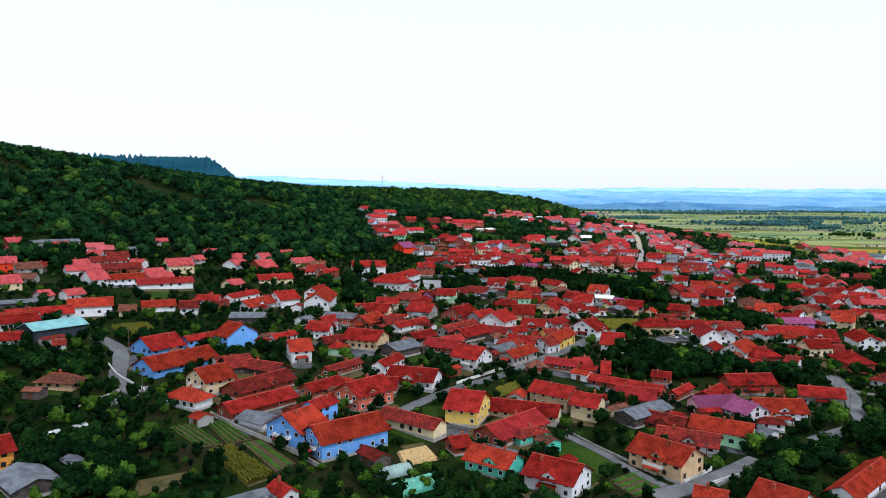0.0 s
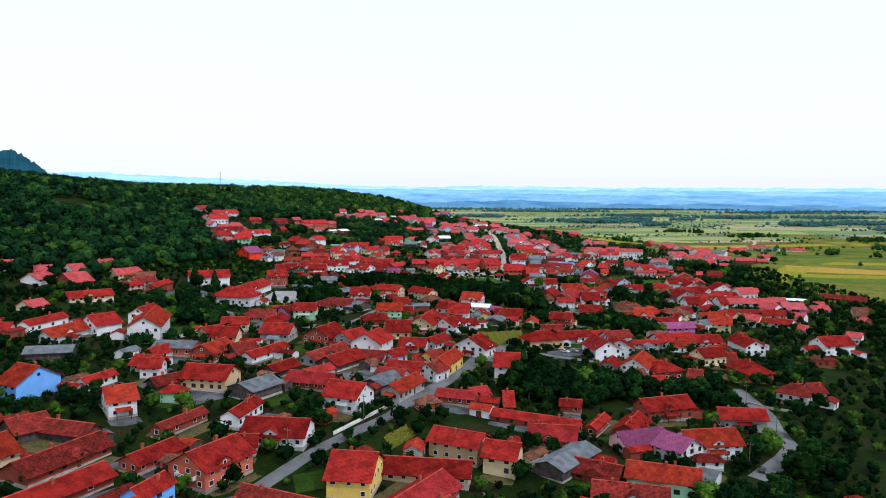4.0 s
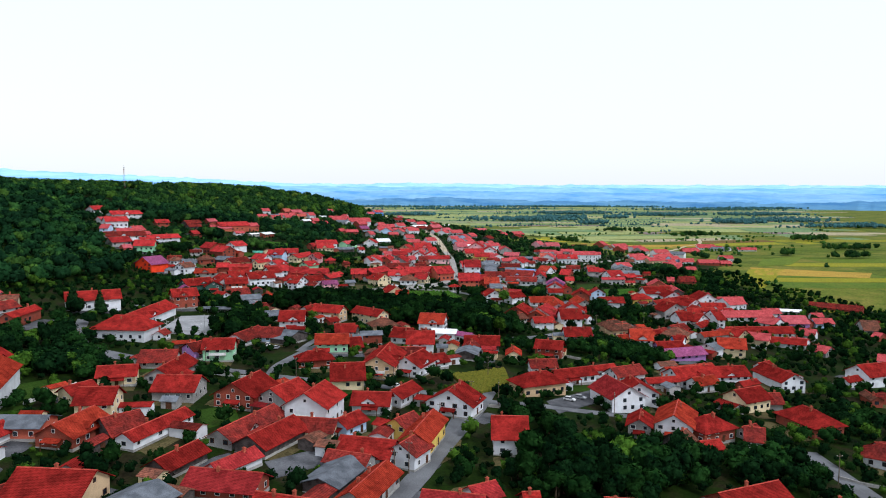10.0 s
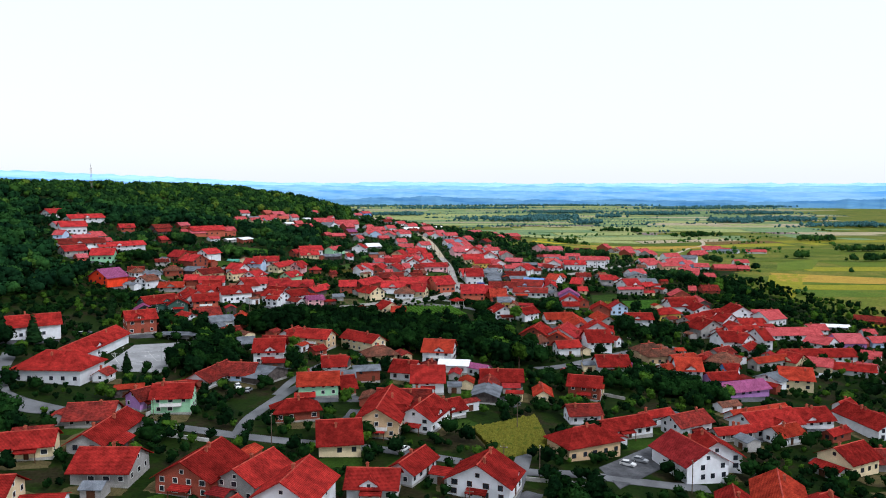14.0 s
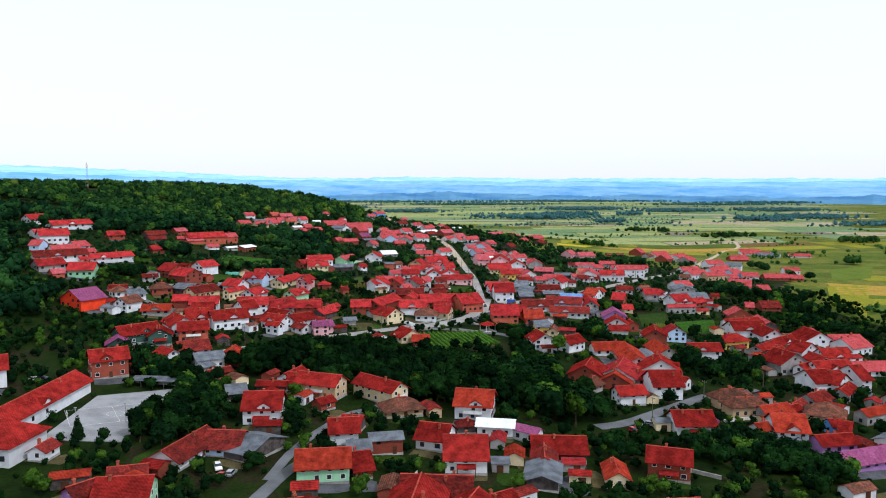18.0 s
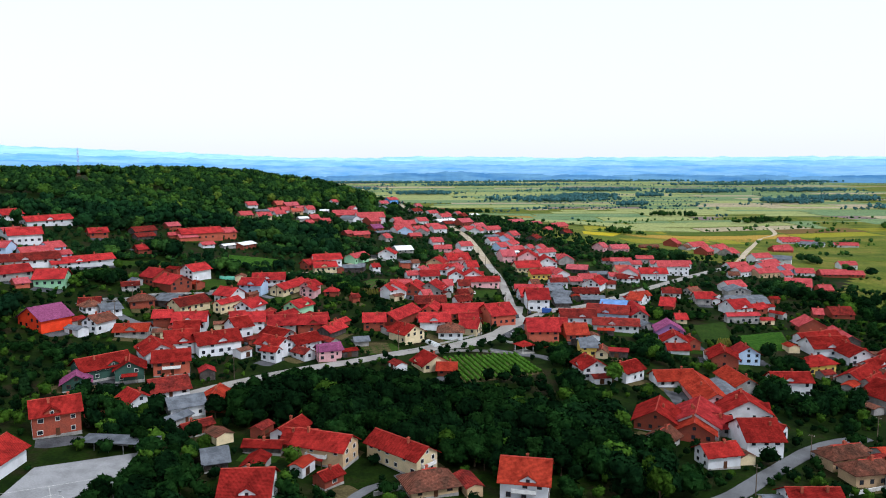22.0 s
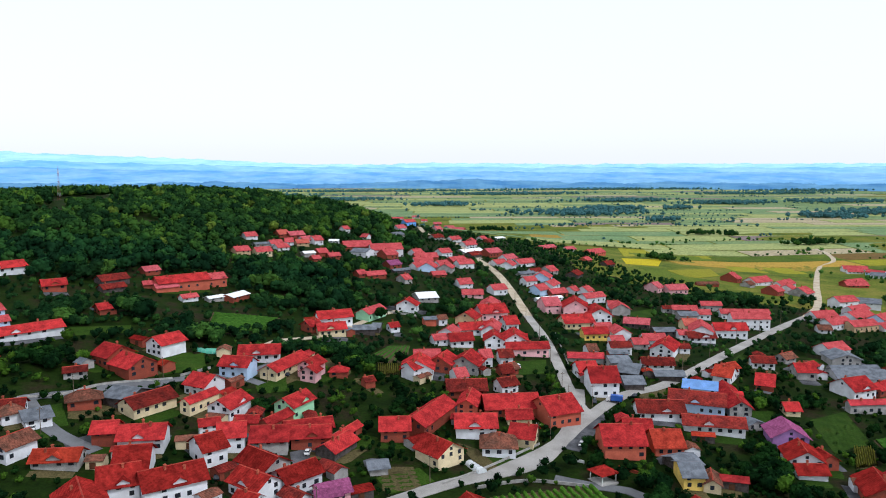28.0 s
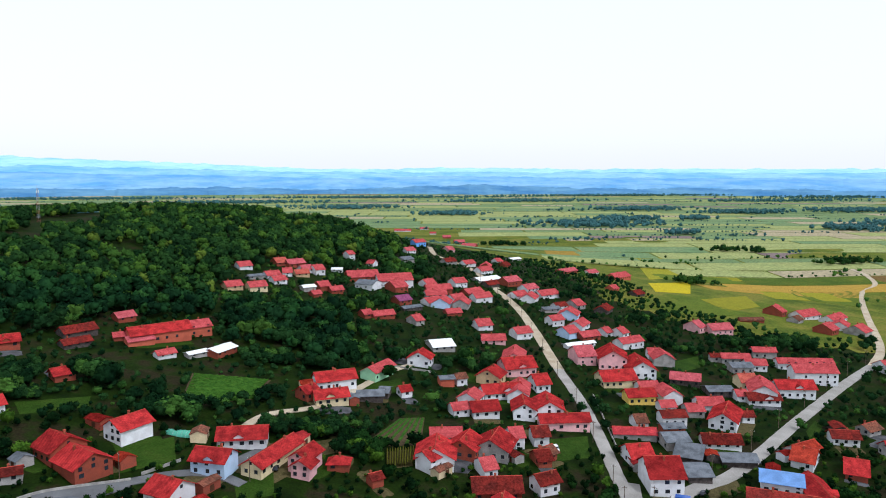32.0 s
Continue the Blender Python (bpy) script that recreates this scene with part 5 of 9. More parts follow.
house(-69.9, 261.9, 62, 17.9, 4.0, 3.1, "brick", "dr", near=3)
house(-134.5, 332.5, 10, 15.4, 9.5, 3.1, "wood", "grey")
house(-155.7, 376.0, 74, 23.4, 5.6, 4, "white", "r")
house(-142.2, 361.8, 72, 21.9, 9.3, 3.1, "white", "o")
house(-131.8, 374.9, 51, 11.5, 12.5, 4.9, "white", "r")
house(-174.4, 408.2, 64, 9.9, 9.1, 3.1, "cream", "r", near=1)
house(-160.7, 439.2, 38, 21.2, 8.6, 3.1, "cream", "r")
house(-181.0, 473.0, 54, 12.7, 15.0, 3.1, "brick", "r", near=1)
house(-189.1, 494.5, 50, 8.3, 13.1, 4, "white", "r", near=1)
house(-184.6, 525.8, 71, 15.9, 7.5, 4, "white", "r", near=1)
house(-203.8, 487.2, 30, 9.0, 9.2, 3.1, "white", "r", near=1)
house(-197.6, 467.6, 75, 14.1, 10.0, 3.1, "white", "r", near=1)
house(-166.9, 508.3, 48, 13.2, 10.2, 3.1, "cream", "r", near=1)
house(-108.4, 255.3, 47, 9.3, 10.0, 3.1, "wood", "dr")
house(-96.6, 253.7, 158, 15.6, 6.9, 3.1, "wood", "dr")
house(-84.5, 707.3, 136, 10.9, 11.7, 4.9, "brick", "r")
house(-75.1, 698.3, 134, 13.3, 11.8, 4.9, "brick", "r")
house(-67.9, 722.7, 50, 12.3, 9.4, 5.8, "white", "r")
house(-36.7, 701.9, 158, 11.8, 8.8, 5.8, "lblue", "r")
house(-29.9, 721.9, 179, 16.4, 9.4, 4, "white", "r")
house(-19.0, 708.7, 61, 25.0, 7.5, 4, "cream", "r")
house(-8.2, 705.2, 62, 10.1, 7.1, 5.8, "pink", "r")
house(-8.5, 699.9, 67, 6.0, 6.4, 4.9, "pink", "r")
house(2.9, 705.2, 170, 7.1, 5.5, 3.1, "brick", "r", hip=True)
house(14.1, 694.5, 25, 4.1, 4.4, 3.1, "brick", "dr")
house(-46.8, 683.1, 144, 9.9, 10.3, 4.9, "white", "r")
house(-63.2, 666.4, 47, 16.5, 9.0, 4, "cream", "dr")
house(-70.9, 671.5, 152, 10.5, 11.6, 4, "wood", "grey")
house(-83.6, 666.6, 18, 10.2, 7.1, 4, "brick", "b", hip=True)
house(-101.4, 652.8, 38, 6.9, 6.5, 4, "white", "b", hip=True)
house(-92.3, 630.3, 59, 10.1, 7.3, 4.9, "white", "b")
house(-78.6, 625.9, 177, 12.5, 7.3, 3.1, "grey", "o")
house(-69.8, 641.5, 179, 6.8, 7.5, 4.9, "brick", "r")
house(-58.3, 638.8, 179, 13.1, 9.8, 4.9, "white", "r")
house(-57.1, 621.6, 3, 8.9, 14.5, 4.9, "white", "r")
house(-38.2, 630.7, 32, 7.4, 10.5, 5.8, "white", "r")
house(-40.2, 647.4, 14, 6.4, 4.6, 4.9, "white", "r")
house(-46.3, 668.5, 55, 14.3, 4.4, 4.9, "cream", "r")
house(-35.9, 665.0, 62, 12.7, 8.8, 4.9, "white", "r")
house(-13.8, 665.8, 53, 11.9, 8.1, 5.8, "green", "r")
house(-28.7, 652.1, 173, 7.7, 5.1, 4, "brick", "r")
house(-19.6, 654.0, 54, 12.7, 4.9, 4, "brick", "r")
house(-20.3, 639.2, 177, 11.1, 10.5, 4.9, "grey", "r")
house(-7.8, 641.1, 177, 12.0, 8.0, 4.9, "brick", "r")
house(0.2, 636.5, 55, 12.9, 7.1, 3.1, "wood", "r")
house(-32.2, 639.8, 3, 7.9, 9.6, 5.8, "white", "r")
house(-21.5, 623.4, 131, 13.4, 9.3, 4, "grey", "r")
house(-22.7, 609.5, 134, 12.1, 8.8, 4.9, "white", "r")
house(-11.7, 613.8, 36, 12.0, 8.3, 4.9, "white", "r")
house(-23.6, 600.1, 146, 6.8, 3.7, 4.9, "white", "r")
house(-11.7, 603.8, 130, 7.9, 5.2, 3.1, "white", "dr")
house(-2.9, 601.3, 10, 7.1, 4.1, 4.9, "pink", "purple")
house(12.1, 622.9, 6, 5.5, 6.3, 2.6, "grey", "grey")
house(20.0, 647.6, 175, 9.5, 9.5, 4.9, "brick", "r")
house(33.1, 658.3, 56, 26.0, 9.2, 4.9, "brick", "r")
house(32.4, 629.8, 122, 11.1, 10.8, 4.9, "cream", "r")
house(52.6, 687.6, 174, 15.2, 10.0, 4, "brick", "dr")
house(69.6, 690.4, 17, 7.5, 6.9, 4.9, "white", "dr")
house(50.5, 671.5, 70, 14.5, 6.7, 4.9, "salmon", "r")
house(66.1, 670.6, 177, 20.1, 12.3, 4, "salmon", "r")
house(81.4, 662.9, 14, 12.9, 15.0, 5.8, "salmon", "r")
house(48.4, 650.3, 172, 13.8, 10.3, 4.9, "white", "r")
house(66.7, 660.7, 174, 8.8, 7.3, 3.1, "cream", "r")
house(63.9, 643.2, 153, 8.2, 10.2, 4, "cream", "r")
house(53.2, 636.1, 168, 10.8, 10.3, 4, "white", "b", hip=True)
house(95.5, 635.6, 171, 13.5, 15.0, 5.8, "salmon", "r")
house(106.3, 646.4, 164, 9.3, 8.9, 4.9, "salmon", "r")
house(111.9, 636.3, 171, 9.6, 12.9, 4, "salmon", "o")
house(111.5, 692.9, 172, 11.3, 15.0, 7.4, "white", "r")
house(128.1, 700.2, 172, 8.1, 11.7, 3.1, "wood", "grey")
house(124.4, 666.2, 167, 17.3, 10.6, 4, "white", "dr")
house(138.9, 651.7, 159, 21.4, 7.9, 4, "white", "dr")
house(144.2, 673.3, 150, 20.9, 11.0, 4.9, "lblue", "dr")
house(154.9, 690.2, 149, 13.1, 11.1, 4.9, "white", "blue")
house(161.1, 676.4, 73, 28.9, 8.3, 4.9, "grey", "r")
house(155.7, 653.6, 101, 5.1, 7.1, 3.1, "grey", "grey")
house(160.9, 640.3, 71, 12.2, 12.2, 4.9, "purple", "purple")
house(153.9, 621.4, 68, 12.0, 10.8, 4.9, "white", "r")
house(151.6, 614.5, 168, 9.3, 6.6, 2.6, "white", "r")
house(162.0, 621.0, 87, 6.6, 6.0, 4, "brick", "r")
house(182.3, 668.7, 168, 5.5, 7.1, 3.1, "cream", "r")
house(227.9, 690.2, 10, 12.6, 13.1, 4.9, "white", "r")
house(242.0, 691.2, 23, 10.6, 6.7, 4, "brick", "r")
house(218.4, 669.1, 175, 17.9, 3.7, 4.9, "grey", "r2")
house(108.3, 612.2, 168, 6.4, 11.8, 4.9, "yellow", "grey")
house(113.7, 608.4, 65, 9.0, 5.0, 3.1, "cream", "b")
house(359.4, 864.5, 7, 16.8, 10.0, 7.4, "white", "r", near=1)
house(381.9, 867.2, 142, 15.2, 15.0, 5.8, "white", "grey", near=1)
house(310.8, 821.7, 4, 16.3, 10.7, 4.9, "white", "r", near=1)
house(307.4, 805.4, 19, 19.1, 9.2, 4.9, "white", "r", near=1)
house(321.1, 800.6, 10, 19.9, 8.7, 4.9, "beige", "r", near=1)
house(353.1, 844.0, 21, 19.1, 8.2, 4.9, "white", "r", near=1)
house(292.0, 795.1, 162, 7.4, 7.1, 3.1, "white", "b", near=1)
house(348.8, 816.6, 24, 12.2, 9.4, 4.9, "lblue", "r", near=1)
house(337.2, 799.9, 1, 7.3, 8.5, 3.1, "white", "r", near=1)
house(262.6, 749.4, 13, 14.1, 10.5, 4.9, "white", "r", near=1)
house(256.0, 733.8, 75, 13.5, 13.8, 4.9, "grey", "grey")
house(252.2, 720.7, 172, 23.4, 5.5, 3.1, "grey", "grey")
house(208.5, 728.4, 163, 10.5, 6.7, 4, "white", "dr")
house(227.9, 738.2, 20, 8.4, 6.4, 3.1, "grey", "b")
house(181.9, 717.0, 20, 13.0, 6.2, 4, "white", "o")
house(227.4, 722.0, 25, 14.5, 5.9, 3.1, "grey", "r")
house(541.7, 1079.7, 160, 23.4, 9.8, 4, "white", "r", near=1)
house(539.9, 1047.0, 113, 17.3, 7.9, 4, "lblue", "r", near=1)
house(462.7, 983.0, 18, 23.4, 10.6, 4, "brick", "r", near=1)
house(76.3, 714.0, 30, 8.1, 6.1, 3.1, "brick", "b")
house(171.6, 860.8, 21, 16.5, 7.8, 4.9, "white", "r", near=1)
house(-49.8, 811.5, 59, 14.0, 8.1, 3.1, "brick", "wsheet", near=1)
house(-59.3, 805.4, 40, 9.5, 4.4, 2.6, "grey", "wsheet", near=1)
house(2.3, 779.7, 14, 17.0, 9.4, 4.9, "white", "r")
house(-9.0, 765.1, 43, 6.8, 7.1, 4, "brick", "r")
house(0.5, 761.4, 12, 13.2, 8.1, 4, "cream", "r")
house(17.1, 767.0, 176, 10.5, 7.3, 3.1, "wood", "grey")
house(23.7, 771.5, 164, 3.7, 7.8, 3.1, "wood", "grey")
house(22.3, 795.8, 54, 17.3, 7.4, 4.9, "green", "r", near=1)
house(58.6, 844.3, 9, 12.0, 14.0, 3.1, "grey", "wsheet", near=1)
house(35.4, 707.5, 41, 11.9, 7.0, 5.8, "white", "r")
house(-5.3, 496.6, 39, 6.1, 4.5, 3.1, "brick", "r", near=3)
house(2.7, 477.3, 158, 6.1, 5.4, 3.1, "wood", "r", near=3)
house(59.4, 454.5, 166, 14.7, 10.5, 3.1, "wood", "r", near=3)
house(52.5, 446.7, 72, 10.6, 6.1, 3.1, "wood", "dr", near=3)
house(48.6, 436.3, 68, 12.2, 8.2, 3.1, "wood", "grey", near=3)
house(45.8, 472.0, 160, 10.7, 6.7, 4, "white", "wsheet", near=3)
house(53.9, 465.8, 132, 8.4, 3.7, 4, "white", "purple", near=3)
house(36.8, 474.0, 178, 5.5, 4.2, 3.1, "wood", "dr", hip=True, near=3)
house(43.7, 489.7, 158, 11.7, 12.5, 5.8, "white", "o", near=3)
house(68.6, 436.0, 73, 10.8, 5.9, 3.1, "cream", "o", near=3)
house(85.9, 439.6, 151, 11.0, 8.5, 5.8, "brick", "r", near=3)
house(111.3, 472.4, 169, 12.3, 10.7, 4.9, "white", "r", near=3)
house(121.3, 470.8, 84, 7.9, 3.7, 3.1, "white", "purple", near=3)
house(141.2, 465.4, 160, 9.6, 12.7, 5.8, "white", "o")
house(131.5, 464.9, 9, 4.9, 5.2, 4.9, "white", "o", near=3)
house(142.4, 489.7, 180, 13.7, 6.9, 4.9, "beige", "b", hip=True)
house(141.6, 499.6, 8, 12.5, 6.5, 4.9, "beige", "b", hip=True)
house(168.0, 480.7, 138, 11.6, 11.2, 4.9, "beige", "b", hip=True)
house(159.7, 488.1, 20, 7.4, 4.1, 3.1, "brick", "r")
house(163.1, 470.6, 173, 4.1, 5.4, 4, "blue", "r")
house(161.1, 463.0, 136, 2.8, 9.6, 4.9, "white", "r")
house(150.7, 456.1, 179, 12.2, 6.6, 4, "purple", "r")
house(104.1, 502.5, 3, 10.2, 6.9, 4.9, "white", "r", near=3)
house(123.3, 513.5, 170, 10.8, 14.2, 5.8, "white", "r")
house(136.0, 520.3, 118, 4.1, 3.7, 4, "white", "r")
house(95.2, 517.6, 37, 7.4, 7.4, 3.1, "grey", "b")
house(98.4, 583.4, 91, 11.8, 10.5, 4.9, "white", "r")
house(111.2, 579.1, 28, 11.1, 8.8, 4.9, "white", "r")
house(111.0, 621.9, 13, 7.7, 9.8, 3.1, "wood", "grey")
house(200.1, 587.6, 9, 14.7, 8.6, 4.9, "yellow", "r", hip=True)
house(225.6, 614.0, 174, 18.1, 13.1, 4.9, "white", "r")
house(230.2, 602.2, 79, 18.0, 11.3, 4.9, "white", "r")
house(248.1, 655.1, 72, 12.6, 12.5, 4, "brick", "r", near=1)
house(252.1, 635.8, 72, 23.4, 7.9, 3.1, "wood", "r", near=1)
house(249.5, 592.0, 80, 16.1, 14.9, 4.9, "white", "r")
house(199.8, 545.9, 96, 12.1, 15.0, 5.8, "grey", "r")
house(226.5, 568.7, 107, 7.9, 12.6, 4.9, "white", "r")
house(234.3, 558.3, 171, 12.6, 10.0, 4.9, "white", "r")
house(219.7, 549.6, 88, 10.2, 7.8, 4.9, "white", "r")
house(213.6, 534.9, 180, 17.0, 9.8, 5.8, "white", "r")
house(203.3, 537.8, 25, 9.0, 5.0, 4.9, "white", "r")
house(193.0, 518.3, 0, 8.2, 12.6, 5.8, "white", "r")
house(200.2, 515.6, 117, 7.6, 11.3, 5.8, "white", "r")
house(215.7, 523.1, 180, 4.6, 15.0, 5.8, "white", "r")
house(-48.0, 537.4, 51, 8.5, 4.3, 3.1, "grey", "grey", near=3)
house(-1.9, 605.8, 18, 8.8, 6.6, 4, "pink", "purple")
house(-8.8, 648.8, 10, 15.1, 7.0, 4, "brick", "r")
house(3.1, 645.5, 56, 15.6, 4.0, 3.1, "brick", "r")
house(36.7, 593.0, 109, 10.0, 11.2, 3.1, "cream", "r")
house(41.7, 585.1, 167, 6.8, 6.4, 3.1, "brick", "o")
house(531.2, 1066.2, 158, 14.1, 7.4, 3.1, "white", "r", near=1)
house(536.0, 1031.3, 136, 23.4, 15.0, 3.1, "white", "grey", near=1)
house(561.5, 1012.1, 157, 23.4, 8.4, 3.1, "white", "r", near=1)
house(458.0, 974.7, 170, 19.0, 9.1, 3.1, "brick", "r", near=1)
house(424.6, 844.0, 169, 13.7, 8.4, 4.6, "white", "r", near=1)
house(380.2, 804.3, 167, 19.7, 9.5, 3.1, "brick", "r", near=1)
house(397.8, 801.8, 166, 10.3, 7.9, 3.1, "brick", "r", near=1)
house(359.9, 810.0, 162, 13.2, 9.5, 3.1, "white", "r", near=1)
house(315.6, 756.1, 147, 16.0, 15.0, 4, "white", "r", near=1)
house(328.5, 747.1, 168, 8.4, 8.8, 3.1, "brick", "r", near=1)
house(339.3, 826.6, 26, 23.4, 12.0, 4, "white", "r", near=1)
house(246.4, 710.3, 166, 23.4, 15.0, 3.1, "white", "grey")
house(288.3, 683.1, 167, 12.2, 11.1, 3.1, "brick", "dr", near=1)
house(274.2, 682.6, 153, 5.0, 8.2, 3.1, "brick", "r", near=1)
house(-41.3, 531.0, 34, 8.8, 3.7, 3.1, "brick", "dr", near=3)
house(-11.8, 519.1, 161, 8.5, 8.0, 4, "brick", "r", near=3)
house(-22.0, 517.5, 165, 10.4, 3.7, 2.6, "wood", "r", near=3)
house(208.8, 572.9, 32, 20.4, 9.3, 4, "grey", "r")
house(229.0, 587.9, 28, 19.1, 7.8, 4, "white", "r")
house(266.2, 587.9, 166, 12.9, 8.7, 3.1, "white", "r", near=1)
house(198.4, 507.8, 37, 15.1, 5.8, 4, "grey", "r")
house(312.5, 515.2, 148, 10.0, 9.4, 3.1, "wood", "dr", near=1)
house(294.5, 487.4, 109, 4.2, 6.7, 3.1, "brick", "r", near=1)
house(166.3, 493.5, 33, 9.5, 3.7, 3.1, "wood", "dr")
house(179.9, 501.0, 23, 11.3, 7.2, 3.1, "grey", "dr")
house(151.0, 445.0, 8, 21.6, 8.5, 3.1, "purple", "purple")
house(173.6, 454.9, 25, 11.1, 9.6, 4.6, "white", "grey")
house(150.5, 485.3, 9, 11.7, 9.1, 3.1, "grey", "o")
house(137.8, 415.1, 10, 23.1, 6.8, 3.1, "white", "o")
house(132.7, 395.4, 16, 10.2, 6.6, 4, "white", "o", near=3)
house(176.8, 420.9, 25, 8.4, 4.5, 4.6, "white", "r")
house(153.4, 397.2, 19, 10.0, 3.7, 3.1, "brick", "r")
house(206.5, 404.8, 18, 9.4, 4.5, 3.1, "white", "r")
house(196.0, 381.3, 72, 10.2, 4.0, 3.1, "brick", "b")
house(118.4, 344.2, 22, 6.9, 3.7, 3.1, "grey", "dr", near=3)
house(154.0, 327.9, 168, 5.7, 7.5, 3.1, "white", "dr")
house(-85.1, 370.8, 51, 8.5, 6.1, 4, "cream", "r", near=3)
house(233.8, 630.6, 8, 23.4, 5.7, 4.6, "white", "r")
house(257.9, 609.8, 29, 19.9, 3.7, 4, "white", "r", near=1)
house(273.0, 597.6, 171, 17.3, 7.3, 3.1, "brick", "r", near=1)
house(208.7, 565.4, 29, 13.7, 4.3, 4.6, "grey", "r")
house(241.9, 567.1, 3, 15.3, 5.9, 4, "cream", "r")
house(202.4, 522.4, 10, 11.8, 9.4, 4.6, "white", "r")
house(-76.6, 457.5, 74, 6.0, 4.6, 3.0, "white", "dr", near=3)
house(-53.1, 441.1, 6, 8.5, 4.5, 3.1, "brick", "dr", near=3)
house(146.0, 503.5, 0, 13.7, 4.1, 4, "grey", "b", hip=True)
house(73.5, 413.0, 175, 9.9, 7.2, 4, "white", "dr", near=3)
house(96.8, 410.1, 14, 12.5, 4.0, 4, "white", "r", near=3)
house(192.4, 482.7, 14, 22.2, 5.2, 4.6, "grey", "o")
house(2.7, 456.7, 179, 5.6, 8.5, 3.1, "grey", "grey", near=3)
house(19.1, 428.8, 165, 16.3, 9.5, 3.1, "brick", "dr", near=3)
house(177.4, 709.1, 136, 7.7, 11.9, 4, "white", "o")
house(192.0, 700.3, 145, 7.2, 12.4, 3.1, "brick", "r")
house(220.5, 714.0, 167, 8.5, 9.4, 4.6, "grey", "r")
house(-93.6, 690.8, 16, 7.8, 4.6, 3.1, "grey", "dr")
house(150.1, 710.0, 168, 12.5, 8.1, 3.1, "wood", "grey")
house(134.7, 716.2, 145, 9.2, 15.0, 3.1, "wood", "grey")
house(44.4, 815.2, 70, 9.0, 11, 4.6, "white", "r")
house(31.9, 772.8, 18, 5.0, 6, 3.1, "white", "r")
house(52.6, 787.8, 6, 6.4, 5.56, 4.5, "salmon", "grey", near=1)
house(59.3, 789.9, 14, 5.0, 5.56, 4.5, "white", "b", near=1)
house(75.0, 794.1, 59, 10.7, 11, 4.6, "beige", "r")
house(91.2, 808.9, 8, 15.5, 13, 4.9, "pink", "r")
house(93.9, 824.0, 72, 18.8, 10.2, 5.5, "pink", "r", near=1)
house(96.2, 786.9, 7, 6.8, 11, 4.6, "white", "r")
house(75.2, 775.5, 6, 17.6, 9, 4, "white", "r")
house(83.5, 775.4, 72, 18.8, 8.33, 5, "white", "r", near=1)
house(59.9, 767.2, 59, 9.7, 8.33, 3.88, "white", "r", near=1)
house(52.4, 754.5, 12, 6.9, 6.48, 3.88, "white", "r", near=1)
house(62.8, 754.0, 4, 11.1, 9, 4, "white", "r")
house(80.0, 754.8, 78, 13.0, 9, 4.9, "white", "r")
house(90.8, 756.1, 79, 14.9, 12, 4.9, "white", "r")
house(93.2, 742.1, 176, 19.9, 7, 4.6, "pink", "r")
house(78.7, 727.8, 179, 5.9, 8, 4.9, "white", "dr")
house(42.8, 728.5, 175, 11.5, 7.41, 3.88, "white", "r", near=1)
house(36.5, 711.3, 78, 14.0, 13, 4.4, "white", "r")
house(48.1, 718.0, 62, 11.6, 11, 4.4, "brick", "r")
house(59.1, 718.3, 63, 13.6, 13, 4.4, "grey", "r")
house(68.9, 726.3, 2, 5.0, 8.33, 5.5, "white", "r", near=1)
house(74.5, 710.8, 7, 5.0, 8, 3.1, "brick", "dr")
house(52.5, 702.8, 12, 5.0, 8.33, 4.25, "white", "r", near=1)
house(132.7, 830.6, 4, 10.1, 13, 6.12, "pink", "r2", near=1)
house(147.1, 825.3, 73, 18.2, 14, 6.8, "pink", "r")
house(156.9, 813.6, 78, 18.8, 14, 5, "white", "r")
house(178.2, 831.5, 78, 12.9, 10.2, 5, "grey", "r", near=1)
house(177.5, 840.7, 169, 6.3, 7.41, 4.5, "white", "r", near=1)
house(137.4, 796.3, 2, 16.8, 12, 4.4, "cream", "r")
house(175.5, 799.5, 151, 14.1, 8.33, 3.88, "wood", "r2", near=1)
house(139.1, 772.9, 180, 12.9, 8, 4.6, "yellow", "r")
house(148.5, 785.1, 179, 9.3, 7.41, 4.5, "white", "r", near=1)
house(154.6, 775.9, 86, 13.0, 8.33, 5, "white", "r", near=1)
house(147.2, 762.6, 178, 6.7, 6.48, 3.88, "white", "r", near=1)
house(143.1, 748.6, 177, 10.6, 6.48, 5, "white", "dr", near=1)
house(136.2, 734.9, 177, 8.9, 5.56, 5.75, "brick", "grey", near=1)
house(132.4, 725.8, 177, 9.1, 10, 4.4, "grey", "grey")
house(157.8, 758.4, 176, 7.4, 7.41, 3.88, "grey", "r", near=1)
house(168.8, 764.8, 175, 11.7, 8.33, 4.5, "white", "r", near=1)
house(167.3, 748.1, 53, 18.8, 11, 4.9, "white", "r")
house(179.1, 751.7, 172, 5.3, 5.56, 3.88, "white", "dr", near=1)
house(119.8, 733.9, 166, 16.6, 6, 2.8, "grey", "r2")
house(126.7, 745.1, 180, 5.0, 7.41, 3.88, "white", "b", near=1)
house(152.4, 726.0, 167, 14.4, 8, 3.1, "white", "dr")
house(111.4, 712.0, 180, 8.2, 11, 4.4, "white", "r")
house(200.4, 773.3, 171, 14.7, 8, 3.4, "white", "dr")
house(205.5, 795.6, 172, 8.0, 10.2, 5, "cream", "o", near=1)
house(204.8, 780.6, 64, 18.8, 11.1, 6.5, "white", "r", near=1)
house(223.8, 784.0, 169, 17.7, 10, 5.6, "white", "r")
house(248.4, 803.6, 168, 21.8, 9.26, 8.25, "white", "r", near=1)
house(258.5, 825.2, 168, 30.0, 6.48, 5.5, "white", "r", near=1)
